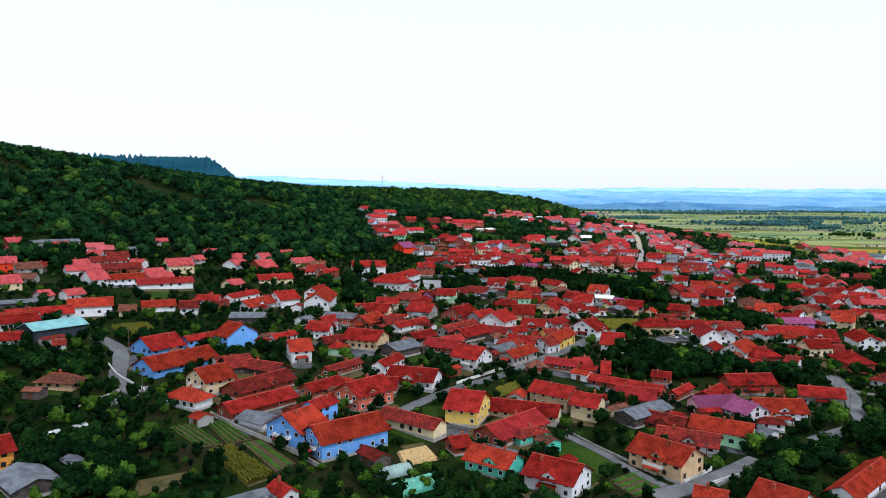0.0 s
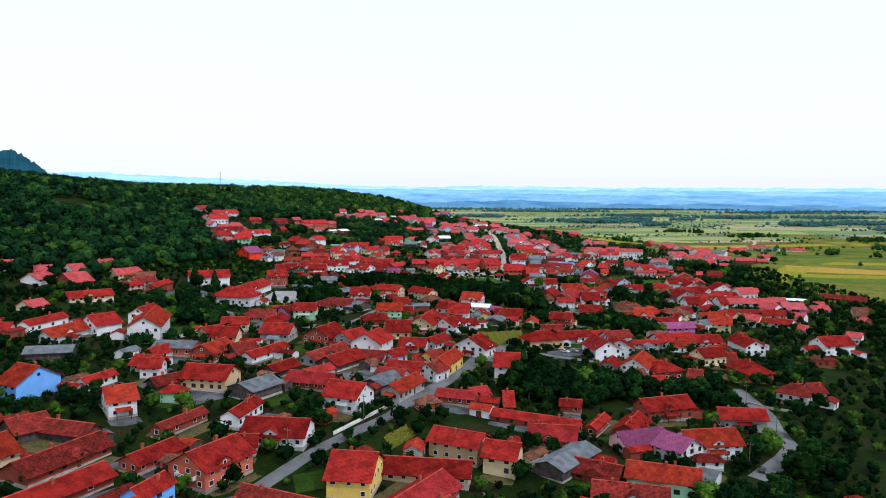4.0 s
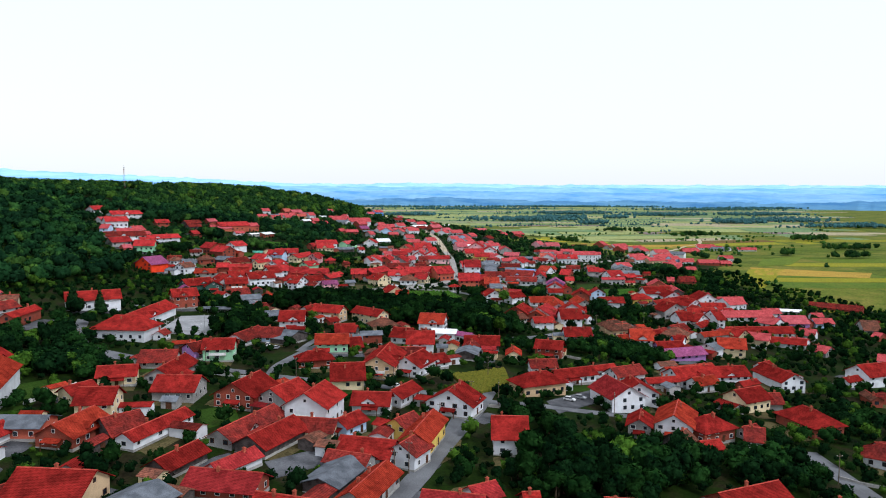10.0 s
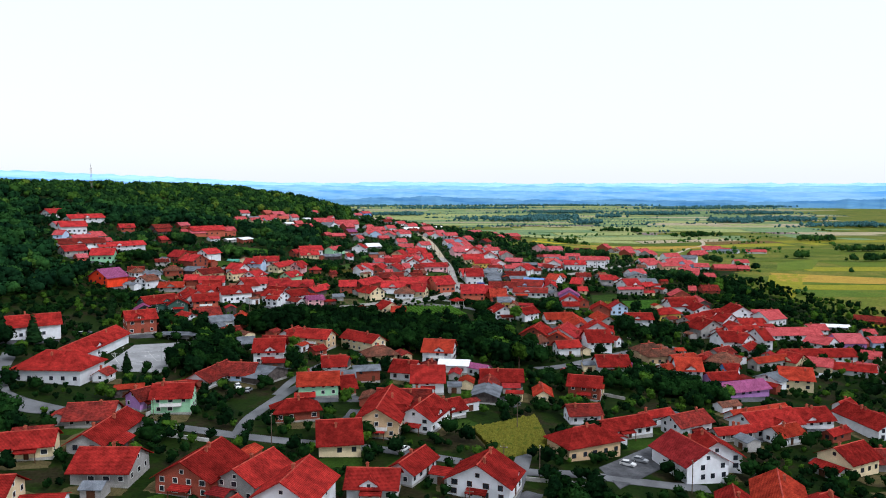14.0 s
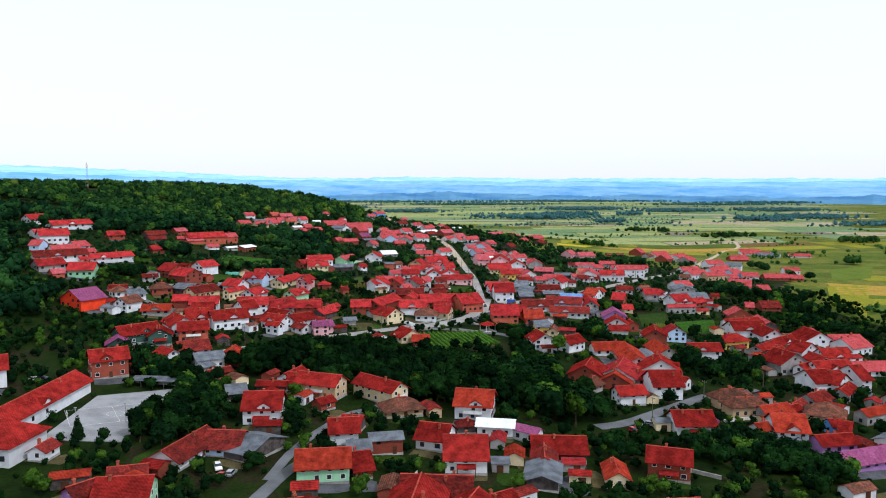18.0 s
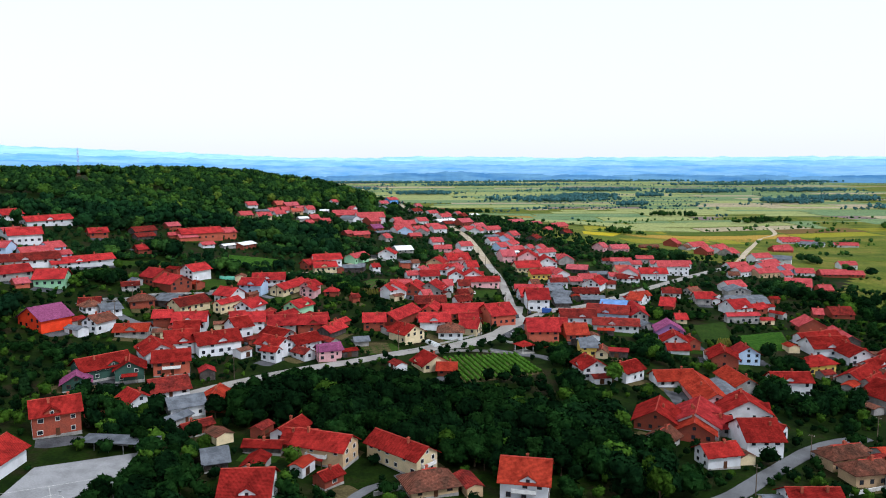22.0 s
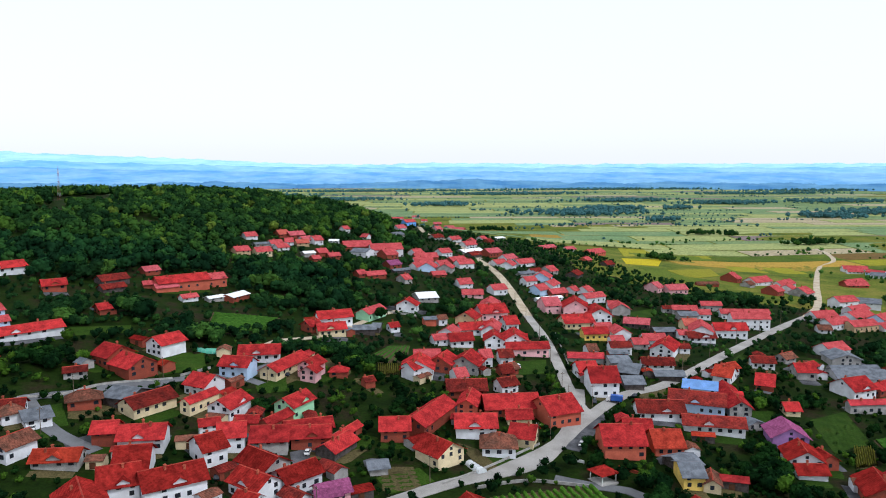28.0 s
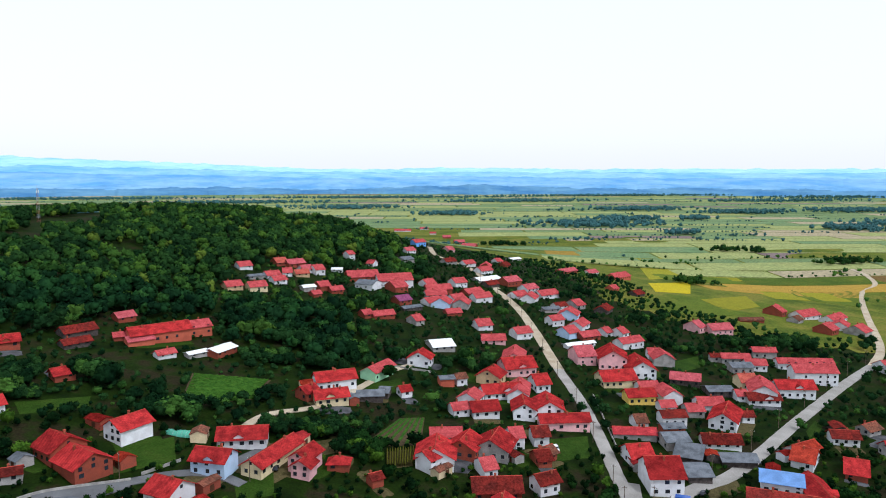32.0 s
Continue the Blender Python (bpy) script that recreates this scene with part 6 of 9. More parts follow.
house(228.4, 824.0, 166, 10.8, 7.41, 4.5, "white", "r", near=1)
house(217.1, 820.2, 173, 11.3, 9.26, 4.5, "grey", "grey", near=1)
house(213.0, 837.7, 168, 6.2, 4.63, 3.88, "grey", "dr", near=1)
house(223.1, 835.1, 167, 15.4, 6.48, 4.5, "grey", "r", near=1)
house(248.2, 847.3, 166, 13.0, 6.48, 5, "grey", "r", near=1)
house(184.7, 785.0, 174, 12.1, 8.33, 3.5, "wood", "grey", near=1)
house(191.9, 777.8, 173, 5.1, 6.48, 3.88, "white", "r", near=1)
house(127.5, 572.9, 176, 15.1, 9.0, 3.4, "white", "o")
house(130.6, 555.0, 76, 28.4, 11.0, 4.2, "pink", "o")
house(139.2, 556.4, 77, 20.1, 8.0, 3.6, "white", "grey")
house(150.9, 566.7, 83, 18.2, 9.0, 4.6, "grey", "o")
house(132.3, 533.5, 69, 12.2, 15.0, 5.8, "white", "r", near=3)
house(168.3, 560.5, 169, 14.0, 8.0, 7.0, "white", "r")
house(113.3, 529.6, 56, 17.5, 14.0, 4.4, "white", "r2")
house(107.3, 520.9, 60, 7.5, 12.0, 3.6, "brick", "o")
house(118.4, 525.9, 161, 7.1, 8.0, 3.6, "grey", "r2")
house(101.0, 532.8, 58, 15.1, 13.0, 4.0, "brick", "r", near=3)
house(163.8, 598.1, 66, 14.5, 11.0, 4.6, "brick", "r")
house(175.9, 600.7, 78, 9.1, 10.0, 5.4, "lblue", "r2")
house(-78.7, 579.9, 36, 16.5, 10.0, 4.9, "dgreen", "r", near=3)
house(-69.5, 578.6, 101, 9.8, 9.0, 4.9, "dgreen", "r", near=3)
house(-83.2, 567.1, 105, 6.7, 8.0, 3.4, "dgreen", "purple", near=3)
house(-64.5, 598.3, 113, 16.0, 11.0, 4.9, "white", "r")
house(-57.0, 585.1, 8, 11.8, 9.0, 6.2, "salmon", "r", near=3)
house(-54.6, 563.8, 21, 11.3, 10.0, 3.2, "white", "dr", near=3)
house(-61.7, 549.8, 126, 8.8, 9.0, 4.0, "white", "r")
house(-46.8, 546.5, 20, 9.9, 10.0, 4.6, "white", "grey", near=3)
house(-38.3, 552.0, 82, 9.2, 10.0, 3.8, "brick", "o")
house(-44.8, 610.0, 23, 16.1, 11.0, 5.6, "white", "r")
house(-58.6, 611.1, 13, 10.0, 12.0, 4.9, "white", "r")
far_mesh = sheet_mesh("distant_houses", FAR_V, FAR_F, FAR_MATS[0])
for extra in FAR_MATS[1:]:
    far_mesh.materials.append(extra)
far_mesh.polygons.foreach_set("material_index", FAR_M)
tagged(new("distant_houses", far_mesh), "small red-roofed houses at the far end of the village", "houses", kind="stuff")

# ---------------------------------------------------------------- fields and the far distance
CROPS = {
    "green": blended("green_crop", [(0.0667, 0.1037, 0.0106), (0.0902, 0.1291, 0.0136), (0.1173, 0.1408, 0.0171)], 0.05, 1.0),
    "lime": blended("young_crop", [(0.1702, 0.1804, 0.0140), (0.2231, 0.2117, 0.0160), (0.1851, 0.1804, 0.0140)], 0.05, 1.0),
    "straw": blended("straw_stubble", [(0.2610, 0.1670, 0.0287), (0.3181, 0.2080, 0.0359), (0.2386, 0.1620, 0.0269)], 0.05, 1.0),
    "dark": blended("dark_crop", [(0.0520, 0.0910, 0.0112), (0.0743, 0.1162, 0.0140), (0.1037, 0.1213, 0.0168)], 0.05, 1.0),
    "earth": blended("ploughed_earth", [(0.109, 0.0693, 0.0239), (0.142, 0.0897, 0.0299), (0.0965, 0.0693, 0.0199)], 0.05, 1.0),
    "yellow": blended("bright_yellow_crop", [(0.336, 0.277, 0.00798), (0.387, 0.312, 0.00997), (0.31, 0.266, 0.00798)], 0.05, 1.0),
}
CROP_WORDS = {"green": "green crop field", "lime": "yellow-green field of young crop", "straw": "straw-coloured stubble field", "dark": "dark green meadow strip", "earth": "bare brown ploughed field", "yellow": "bright yellow flowering crop field"}
def plot(name, corners, height, material, label, category, kind="structure", cells=10.0):
    """A piece of planted ground: a low bed that follows the land, with sloping edges."""
    a, b, c, d = [Vector((*p, 0)) for p in corners]
    n = max(2, min(40, int(max((b - a).length, (c - d).length) / cells)))
    m = max(2, min(40, int(max((d - a).length, (c - b).length) / cells)))
    verts, faces = [], []
    long, deep = (b - a).length, (d - a).length
    us = [0, min(0.2, height / long), *[k / n for k in range(1, n)], 1 - min(0.2, height / long), 1]
    vs = [0, min(0.2, height / deep), *[k / m for k in range(1, m)], 1 - min(0.2, height / deep), 1]
    n, m = n + 2, m + 2
    for j in range(m + 1):
        for i in range(n + 1):
            q = (a.lerp(b, us[i])).lerp(d.lerp(c, us[i]), vs[j])
            edge = i in (0, n) or j in (0, m)
            verts.append((q.x, q.y, ground_z(q.x, q.y) + (-0.4 if edge else height)))
    for j in range(m):
        for i in range(n):
            k = j * (n + 1) + i
            faces.append((k, k + 1, k + n + 2, k + n + 1))
    ob = new(name, sheet_mesh(name, verts, faces, material))
    return tagged(ob, label, category, kind=kind)


HEDGES = []
FAR_FIELDS = ([], [], [])
# crops of the far plain, with distance haze mixed into their colours
HAZED_CROPS = {
    "green": blended("hazed_green_crop_strip", [(0.1015, 0.1765, 0.0802), (0.1353, 0.2060, 0.0937), (0.1705, 0.2254, 0.1074)], 0.02, 0.3),
    "lime": blended("hazed_young_crop_strip", [(0.197, 0.244, 0.0918), (0.262, 0.292, 0.11), (0.221, 0.244, 0.0918)], 0.02, 0.3),
    "straw": blended("hazed_stubble_strip", [(0.281, 0.242, 0.151), (0.335, 0.289, 0.186), (0.254, 0.222, 0.14)], 0.02, 0.3),
    "dark": blended("hazed_meadow_strip", [(0.1079, 0.1712, 0.0765), (0.1368, 0.1985, 0.0850), (0.1587, 0.2184, 0.0935)], 0.02, 0.3),
    "earth": blended("hazed_bare_earth", [(0.147, 0.115, 0.11), (0.181, 0.139, 0.135), (0.138, 0.115, 0.11)], 0.02, 0.3),
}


def plain_fields():
    """Narrow strips of crops that fill the valley floor out to the hills."""
    rng = random.Random(11)
    lean = radians(-9)
    c, s = math.cos(lean), math.sin(lean)
    names = list(HAZED_CROPS)
    v = 420.0
    while v < 4300:
        deep = rng.uniform(15, 34) * (1 + v / 1300)
        u = -3000.0
        while u < 3300:
            wide = rng.uniform(45, 150) * (1 + v / 1400)
            x0, y0 = u * c - v * s, u * s + v * c
            cx, cy = x0 + wide / 2, y0 + deep / 2
            if min(x0, cx) > east_edge(cy) + 12 and abs(cx) < 0.72 * (cy - 100) + 80:
                kind = rng.choices(names, (5, 4.6, 2.3, 3.4, 0.5))[0]
                g = 1.0 + v / 1500
                pts = [(x0 + p * c - q * s, y0 + p * s + q * c) for p, q in ((g, g), (wide - g, g), (wide - g, deep - g), (g, deep - g))]
                if rng.random() < 0.2:
                    HEDGES.append((pts[0], pts[1]))
                elif rng.random() < 0.06:
                    HEDGES.append((pts[1], pts[2]))
                built = any(x0 - 12 < h[0] < x0 + wide + 12 and min(p[1] for p in pts) - 8 < h[1] < max(p[1] for p in pts) + 8 for h in HOUSE_SPOTS)
                if v < 1250 and not built:
                    plot("field", pts, 0.12, CROPS[kind], CROP_WORDS[kind], "field", cells=22 + v / 40)
                elif not built:
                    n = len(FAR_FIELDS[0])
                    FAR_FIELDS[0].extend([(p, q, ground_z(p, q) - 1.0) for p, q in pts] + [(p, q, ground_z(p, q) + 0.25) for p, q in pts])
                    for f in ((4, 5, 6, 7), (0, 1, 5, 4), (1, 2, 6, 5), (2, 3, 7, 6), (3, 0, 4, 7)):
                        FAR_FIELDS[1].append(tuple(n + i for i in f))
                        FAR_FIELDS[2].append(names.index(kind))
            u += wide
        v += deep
    me = sheet_mesh("far_fields", FAR_FIELDS[0], FAR_FIELDS[1], HAZED_CROPS[names[0]])
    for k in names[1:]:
        me.materials.append(HAZED_CROPS[k])
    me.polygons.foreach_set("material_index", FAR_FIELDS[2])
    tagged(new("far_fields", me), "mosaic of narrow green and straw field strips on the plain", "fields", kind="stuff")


plain_fields()
plot("field", [(307.7, 1130.3), (380.4, 1184.3), (317.6, 1065.0), (281.3, 1058.3)], 0.22, CROPS["yellow"], CROP_WORDS["yellow"], "field")
plot("field", [(235.2, 969.9), (291.6, 1022.2), (316.6, 968.9), (261.7, 944.0)], 0.22, CROPS["green"], CROP_WORDS["green"], "field")
plot("field", [(308.0, 1029.4), (383.9, 1085.9), (350.9, 1011.7), (300.3, 972.7)], 0.22, CROPS["lime"], CROP_WORDS["lime"], "field")
plot("field", [(452.6, 1282.7), (519.5, 1320.2), (454.2, 1206.0), (418.4, 1214.3)], 0.22, CROPS["lime"], CROP_WORDS["lime"], "field")
plot("field", [(520.9, 1319.9), (592.3, 1300.1), (601.8, 1203.4), (568.4, 1166.0)], 0.22, CROPS["green"], CROP_WORDS["green"], "field")
plot("field", [(375.0, 1164.4), (532.0, 1124.5), (508.2, 1087.1), (372.3, 1125.8)], 0.22, CROPS["straw"], CROP_WORDS["straw"], "field")
plot("field", [(382.7, 1320.7), (463.1, 1352.4), (388.1, 1227.3), (328.8, 1172.0)], 0.22, CROPS["lime"], CROP_WORDS["lime"], "field")
plot("field", [(315.4, 1508.4), (421.8, 1467.4), (386.9, 1403.4), (287.4, 1390.2)], 0.22, CROPS["straw"], CROP_WORDS["straw"], "field")
plot("field", [(369.0, 1419.5), (495.0, 1390.2), (459.5, 1338.0), (344.4, 1317.7)], 0.22, CROPS["lime"], CROP_WORDS["lime"], "field")
plot("field", [(503.8, 1193.3), (527.5, 1111.1), (465.8, 1034.6), (433.9, 1091.4)], 0.22, CROPS["green"], CROP_WORDS["green"], "field")
plot("field", [(402.8, 770.2), (447.3, 775.3), (340.9, 657.9), (346.2, 696.6)], 0.22, CROPS["lime"], CROP_WORDS["lime"], "field")
plot("field", [(490.0, 875.3), (573.8, 914.6), (480.4, 811.7), (431.4, 798.2)], 0.22, CROPS["green"], CROP_WORDS["green"], "field")
plot("field", [(415.5, 786.8), (507.7, 733.9), (478.1, 702.8), (384.4, 735.7)], 0.22, CROPS["straw"], CROP_WORDS["straw"], "field")
plot("field", [(330.2, 597.4), (369.2, 588.4), (335.6, 553.1), (322.9, 569.4)], 0.22, CROPS["lime"], CROP_WORDS["lime"], "field")


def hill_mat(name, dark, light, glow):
    """Hillsides with haze painted in as a blue tint and a glow: woods and pale clearings in long patches."""
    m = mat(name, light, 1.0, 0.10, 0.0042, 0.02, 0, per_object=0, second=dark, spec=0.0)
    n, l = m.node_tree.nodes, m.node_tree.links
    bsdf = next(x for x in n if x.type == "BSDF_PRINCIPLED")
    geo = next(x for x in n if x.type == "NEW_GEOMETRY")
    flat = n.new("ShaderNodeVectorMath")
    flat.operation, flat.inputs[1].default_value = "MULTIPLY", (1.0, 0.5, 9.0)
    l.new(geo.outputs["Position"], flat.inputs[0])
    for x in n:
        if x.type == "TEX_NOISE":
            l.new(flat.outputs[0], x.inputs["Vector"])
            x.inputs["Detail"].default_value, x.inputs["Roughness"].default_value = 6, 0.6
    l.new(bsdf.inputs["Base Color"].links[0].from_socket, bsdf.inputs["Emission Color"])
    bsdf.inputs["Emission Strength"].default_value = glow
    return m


def far_hills(label, dist, height, rough, dark, light, glow, seed, a0=-52, a1=52, slope=6.0, west=0, eye=250, fall=0.05):
    """A long hill range seen across the plain: an arc about the valley, rising to a wavy crest and falling behind."""
    verts, faces = [], []
    steps = 720
    for i in range(steps + 1):
        t = radians(a0 + (a1 - a0) * i / steps)
        g = i * 260 / steps
        w = 0.5 * noise.noise((g * 0.035, seed, 0)) + 0.3 * noise.noise((g * 0.11, seed, 3)) + 0.18 * noise.noise((g * 0.4, seed, 7)) + 0.12 * noise.noise((g * 1.7, seed, 9))
        fade = min(1.0, i / 33, ((steps - i) / (steps * fall)) ** 0.4)
        top = (height * (1 + rough * w) + west * max(0.0, min(1.0, -math.degrees(t) / 20))) * fade
        for k, (dd, z) in enumerate(((-top * slope, -14), (-top * slope * 0.55, top * 0.42), (-top * slope * 0.2, top * 0.83), (0, top), (top * slope, -14))):
            r = dist + dd
            wob = 0 if k in (0, 4) else top * 0.06 * noise.noise((g * 0.5, seed, k * 9))
            verts.append((r * math.sin(t), eye + r * math.cos(t), z + wob))
    for i in range(steps):
        for k in range(4):
            a = i * 5 + k
            faces.append((a, a + 5, a + 6, a + 1))
    return tagged(new("backdrop", sheet_mesh("backdrop", verts, faces, hill_mat("haze_tinted_hillside", dark, light, glow), True)), label, "hills", kind="structure")


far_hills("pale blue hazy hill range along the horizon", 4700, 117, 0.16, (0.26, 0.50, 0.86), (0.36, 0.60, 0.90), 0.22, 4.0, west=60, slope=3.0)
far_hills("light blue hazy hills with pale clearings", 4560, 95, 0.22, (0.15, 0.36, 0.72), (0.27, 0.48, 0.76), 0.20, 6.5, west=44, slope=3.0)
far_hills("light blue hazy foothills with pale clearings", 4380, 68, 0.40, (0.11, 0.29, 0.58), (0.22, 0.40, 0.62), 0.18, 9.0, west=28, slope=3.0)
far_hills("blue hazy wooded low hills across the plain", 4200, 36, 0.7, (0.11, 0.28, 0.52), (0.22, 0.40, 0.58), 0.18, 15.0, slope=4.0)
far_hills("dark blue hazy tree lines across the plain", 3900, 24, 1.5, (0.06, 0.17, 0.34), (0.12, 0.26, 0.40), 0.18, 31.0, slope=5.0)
far_hills("wooded ridge behind the village hill, tinted dark blue-green for haze", 1900, 153, 0.03, (0.010, 0.05, 0.085), (0.018, 0.075, 0.11), 0.12, 22.0, a0=-46, a1=-21.6, slope=2.0, eye=0, fall=0.13)

# ---------------------------------------------------------------- garden plots and yards
M_LAWN = blended("mown_lawn", [(0.0146, 0.0356, 0.0038), (0.0235, 0.0529, 0.0058), (0.0336, 0.0594, 0.0077)], 0.15, 2.0)
M_SOIL = blended("garden_soil", [(0.05, 0.038, 0.022), (0.075, 0.055, 0.03), (0.06, 0.055, 0.022)], 0.2, 2.0)
M_SAND = blended("heaped_sand", [(0.36, 0.25, 0.11), (0.44, 0.31, 0.14), (0.30, 0.21, 0.10)], 0.3, 2.0)
M_DRY = blended("dry_grass_and_earth", [(0.0527, 0.0434, 0.0196), (0.0868, 0.0713, 0.0315), (0.0403, 0.0422, 0.0140)], 0.2, 2.0)
M_ROWS = blended("vegetable_rows", [(0.020, 0.062, 0.008), (0.035, 0.095, 0.012), (0.055, 0.12, 0.014)], 0.5, 3.0)
M_VINE = blended("vine_leaves", [(0.030, 0.085, 0.008), (0.05, 0.125, 0.012), (0.07, 0.145, 0.016)], 0.6, 3.0)
M_CORN = blended("ripening_corn", [(0.07, 0.09, 0.012), (0.15, 0.14, 0.02), (0.05, 0.085, 0.012)], 0.5, 3.0)
M_YARD = mat("pale_concrete_paving", (0.115, 0.118, 0.128), 0.9, 0.2, 0.2, 2.5, 0.15, second=(0.052, 0.054, 0.06))
M_COURT = mat("pale_court_asphalt", (0.28, 0.285, 0.295), 0.9, 0.12, 0.2, 2.5, 0.15, second=(0.21, 0.213, 0.22))
PLOT_LOOK = {"veg": (M_SOIL, M_ROWS, 1.4, 0.7, "garden plot with dark green vegetable rows"), "vine": (M_DRY, M_VINE, 2.4, 1.5, "small vineyard with green leafy rows"), "corn": (M_DRY, M_CORN, 0.9, 1.7, "patch of ripening yellow-green corn"), "earth": (M_SOIL, M_ROWS, 2.6, 0.35, "bare brown garden bed with sparse rows"),
             "lawn": (M_LAWN, None, 0, 0, "bright green mown lawn"), "dry": (M_DRY, None, 0, 0, "dry yellowish grass and earth yard"), "sand": (M_SAND, None, 0, 0, "heap of pale sand on open ground"), "paved": (M_YARD, None, 0, 0, "pale grey concrete yard"), "court": (M_COURT, None, 0, 0, "pale grey asphalt school sports court")}
PLOT_SHAPES = []


def garden_plot(cover, corners):
    base, crop, gap, tall, label = PLOT_LOOK[cover]
    lift = {"paved": 0.16, "court": 0.2, "sand": 0.7}.get(cover, 0.1)
    ob = plot("court" if cover == "court" else "yard" if cover in ("paved", "sand", "dry") else "lawn" if cover == "lawn" else "garden_bed", corners, lift, base, label, "yard" if not crop else "garden", cells=2.5)
    PLOT_SHAPES.append(list(corners))
    if not crop:
        return
    # crop rows run along the longer side; each is a lumpy hedge-like strip
    rng = random.Random(int(corners[0][0] * 3 + corners[0][1]))
    a, b, c, d = [Vector((*p, 0)) for p in corners]
    across = (b - a).length < (d - a).length if cover != "vine" else abs((b - a).normalized().y) < abs((d - a).normalized().y)
    if across:
        a, b, c, d = b, c, d, a
    n = max(2, int(((d - a).length + (c - b).length) / 2 / gap))
    verts, faces = [], []
    for i in range(n):
        t = (i + 0.5) / n
        p, q = a.lerp(d, t), b.lerp(c, t)
        p, q = p.lerp(q, 0.03), q.lerp(p, 0.03)
        m = max(3, int((q - p).length / 0.8))
        way = (q - p).normalized()
        side = Vector((-way.y, way.x, 0))
        first = len(verts)
        for k in range(m + 1):
            s = p.lerp(q, k / m)
            z = ground_z(s.x, s.y) + lift - 0.03
            w, h = gap * rng.uniform(0.17, 0.33), tall * rng.uniform(0.55, 1.1)
            for u, v in ((-1, 0), (-0.8, 0.7), (rng.uniform(-0.3, 0.3), 1), (0.8, 0.7), (1, 0)):
                verts.append((*(s + side * (u * w)).xy, z + v * h))
        for k in range(m):
            for u in range(4):
                e = first + k * 5 + u
                faces.append((e, e + 5, e + 6, e + 1))
    rows = new("crop_rows", sheet_mesh("crop_rows", verts, faces, crop))
    tagged(rows, label.replace("garden plot with ", "").replace("patch of ", "") + " in a garden bed", "crops", kind="stuff")


def house_yards():
    """Paved, earthen and grassy yards along the houses' sides."""
    rng = random.Random(61)
    covers = [("house_yards", M_YARD, "grey concrete yards beside the houses"), ("earth_yards", M_DRY, "bare earth yards beside the houses"), ("house_lawns", M_LAWN, "green lawns beside the houses")]
    data = [([], []) for c in covers]
    for x, y, c, s, a, b, near in HOUSE_SPOTS:
        if near < 2:
            continue
        for side in (-1, 1):
            if rng.random() < 0.3:
                continue
            deep, k = rng.uniform(3.5, 8.5), rng.choices((0, 1, 2), (2.6, 3.4, 2.4))[0]
            verts, faces = data[k]
            first, lift = len(verts), rng.uniform(0.05, 0.1)
            for j in range(5):
                for i in range(5):
                    u, v = (i / 2 - 1) * a * rng.uniform(0.93, 1.05), side * (b - 1.0 + deep * j / 4 * rng.uniform(0.92, 1.08))
                    px, py = x + u * c - v * s, y + u * s + v * c
                    verts.append((px, py, ground_z(px, py) + (lift if 0 < i < 4 and 0 < j < 4 else -0.02)))
            for j in range(4):
                for i in range(4):
                    e = first + j * 5 + i
                    faces.append((e, e + 1, e + 6, e + 5) if side > 0 else (e, e + 5, e + 6, e + 1))
            v = side * (b + deep / 2)
            YARDS.append((x - v * s, y + v * c, c, s, a, deep / 2))
    for (name, material, label), (verts, faces) in zip(covers, data):
        tagged(new(name, sheet_mesh(name, verts, faces, material)), label, "yard", kind="stuff")


YARDS = []
house_yards()
garden_plot("veg", [(-104.7, 197.7), (-99.3, 201.7), (-84.3, 189.3), (-89.9, 185.6)])
garden_plot("veg", [(-97.7, 205.4), (-91.3, 205.4), (-77.9, 194.5), (-83.4, 189.5)])
garden_plot("corn", [(-86.3, 182.9), (-82.0, 188.6), (-63.3, 172.6), (-67.8, 165.8)])
garden_plot("earth", [(-80.1, 191.5), (-75.6, 195.0), (-61.0, 181.5), (-64.4, 175.4)])
garden_plot("dry", [(-95.0, 163.7), (-84.9, 171.9), (-83.7, 162.4), (-91.7, 154.9)])
garden_plot("sand", [(-36.8, 194.5), (-29.1, 201.4), (-24.1, 192.7), (-33.3, 185.9)])
garden_plot("lawn", [(-180.5, 272.3), (-172.9, 277.1), (-165.4, 262.5), (-168.9, 256.7)])
garden_plot("corn", [(-187.1, 302.8), (-176.5, 313.0), (-163.2, 300.6), (-169.4, 286.6)])
garden_plot("paved", [(-160.4, 261.3), (-152.9, 265.6), (-143.5, 249.1), (-148.4, 245.8)])
garden_plot("corn", [(-13.0, 256.8), (-5.8, 267.3), (-3.2, 262.0), (-11.2, 249.7)])
garden_plot("lawn", [(5.7, 210.9), (15.1, 219.0), (23.6, 203.1), (15.6, 185.7)])
garden_plot("earth", [(20.6, 191.2), (28.7, 199.9), (34.5, 190.7), (26.3, 182.3)])
garden_plot("lawn", [(123.6, 298.8), (132.1, 289.2), (126.7, 275.7), (120.8, 285.2)])
garden_plot("lawn", [(-209.0, 368.0), (-199.9, 381.3), (-190.4, 363.0), (-198.3, 351.7)])
garden_plot("lawn", [(-69.3, 713.6), (-53.4, 724.8), (-49.6, 707.5), (-64.7, 697.8)])
garden_plot("lawn", [(-29.7, 693.0), (-18.3, 702.1), (-17.1, 687.2), (-27.7, 683.0)])
garden_plot("veg", [(-55.8, 773.8), (-30.2, 783.9), (-27.2, 761.9), (-51.3, 751.2)])
garden_plot("earth", [(10.1, 721.4), (27.6, 748.0), (37.7, 749.4), (32.8, 723.7)])
garden_plot("corn", [(19.6, 718.0), (30.3, 721.3), (28.1, 707.6), (18.6, 704.8)])
garden_plot("lawn", [(-97.9, 662.7), (-91.0, 667.9), (-83.8, 651.2), (-90.8, 648.0)])
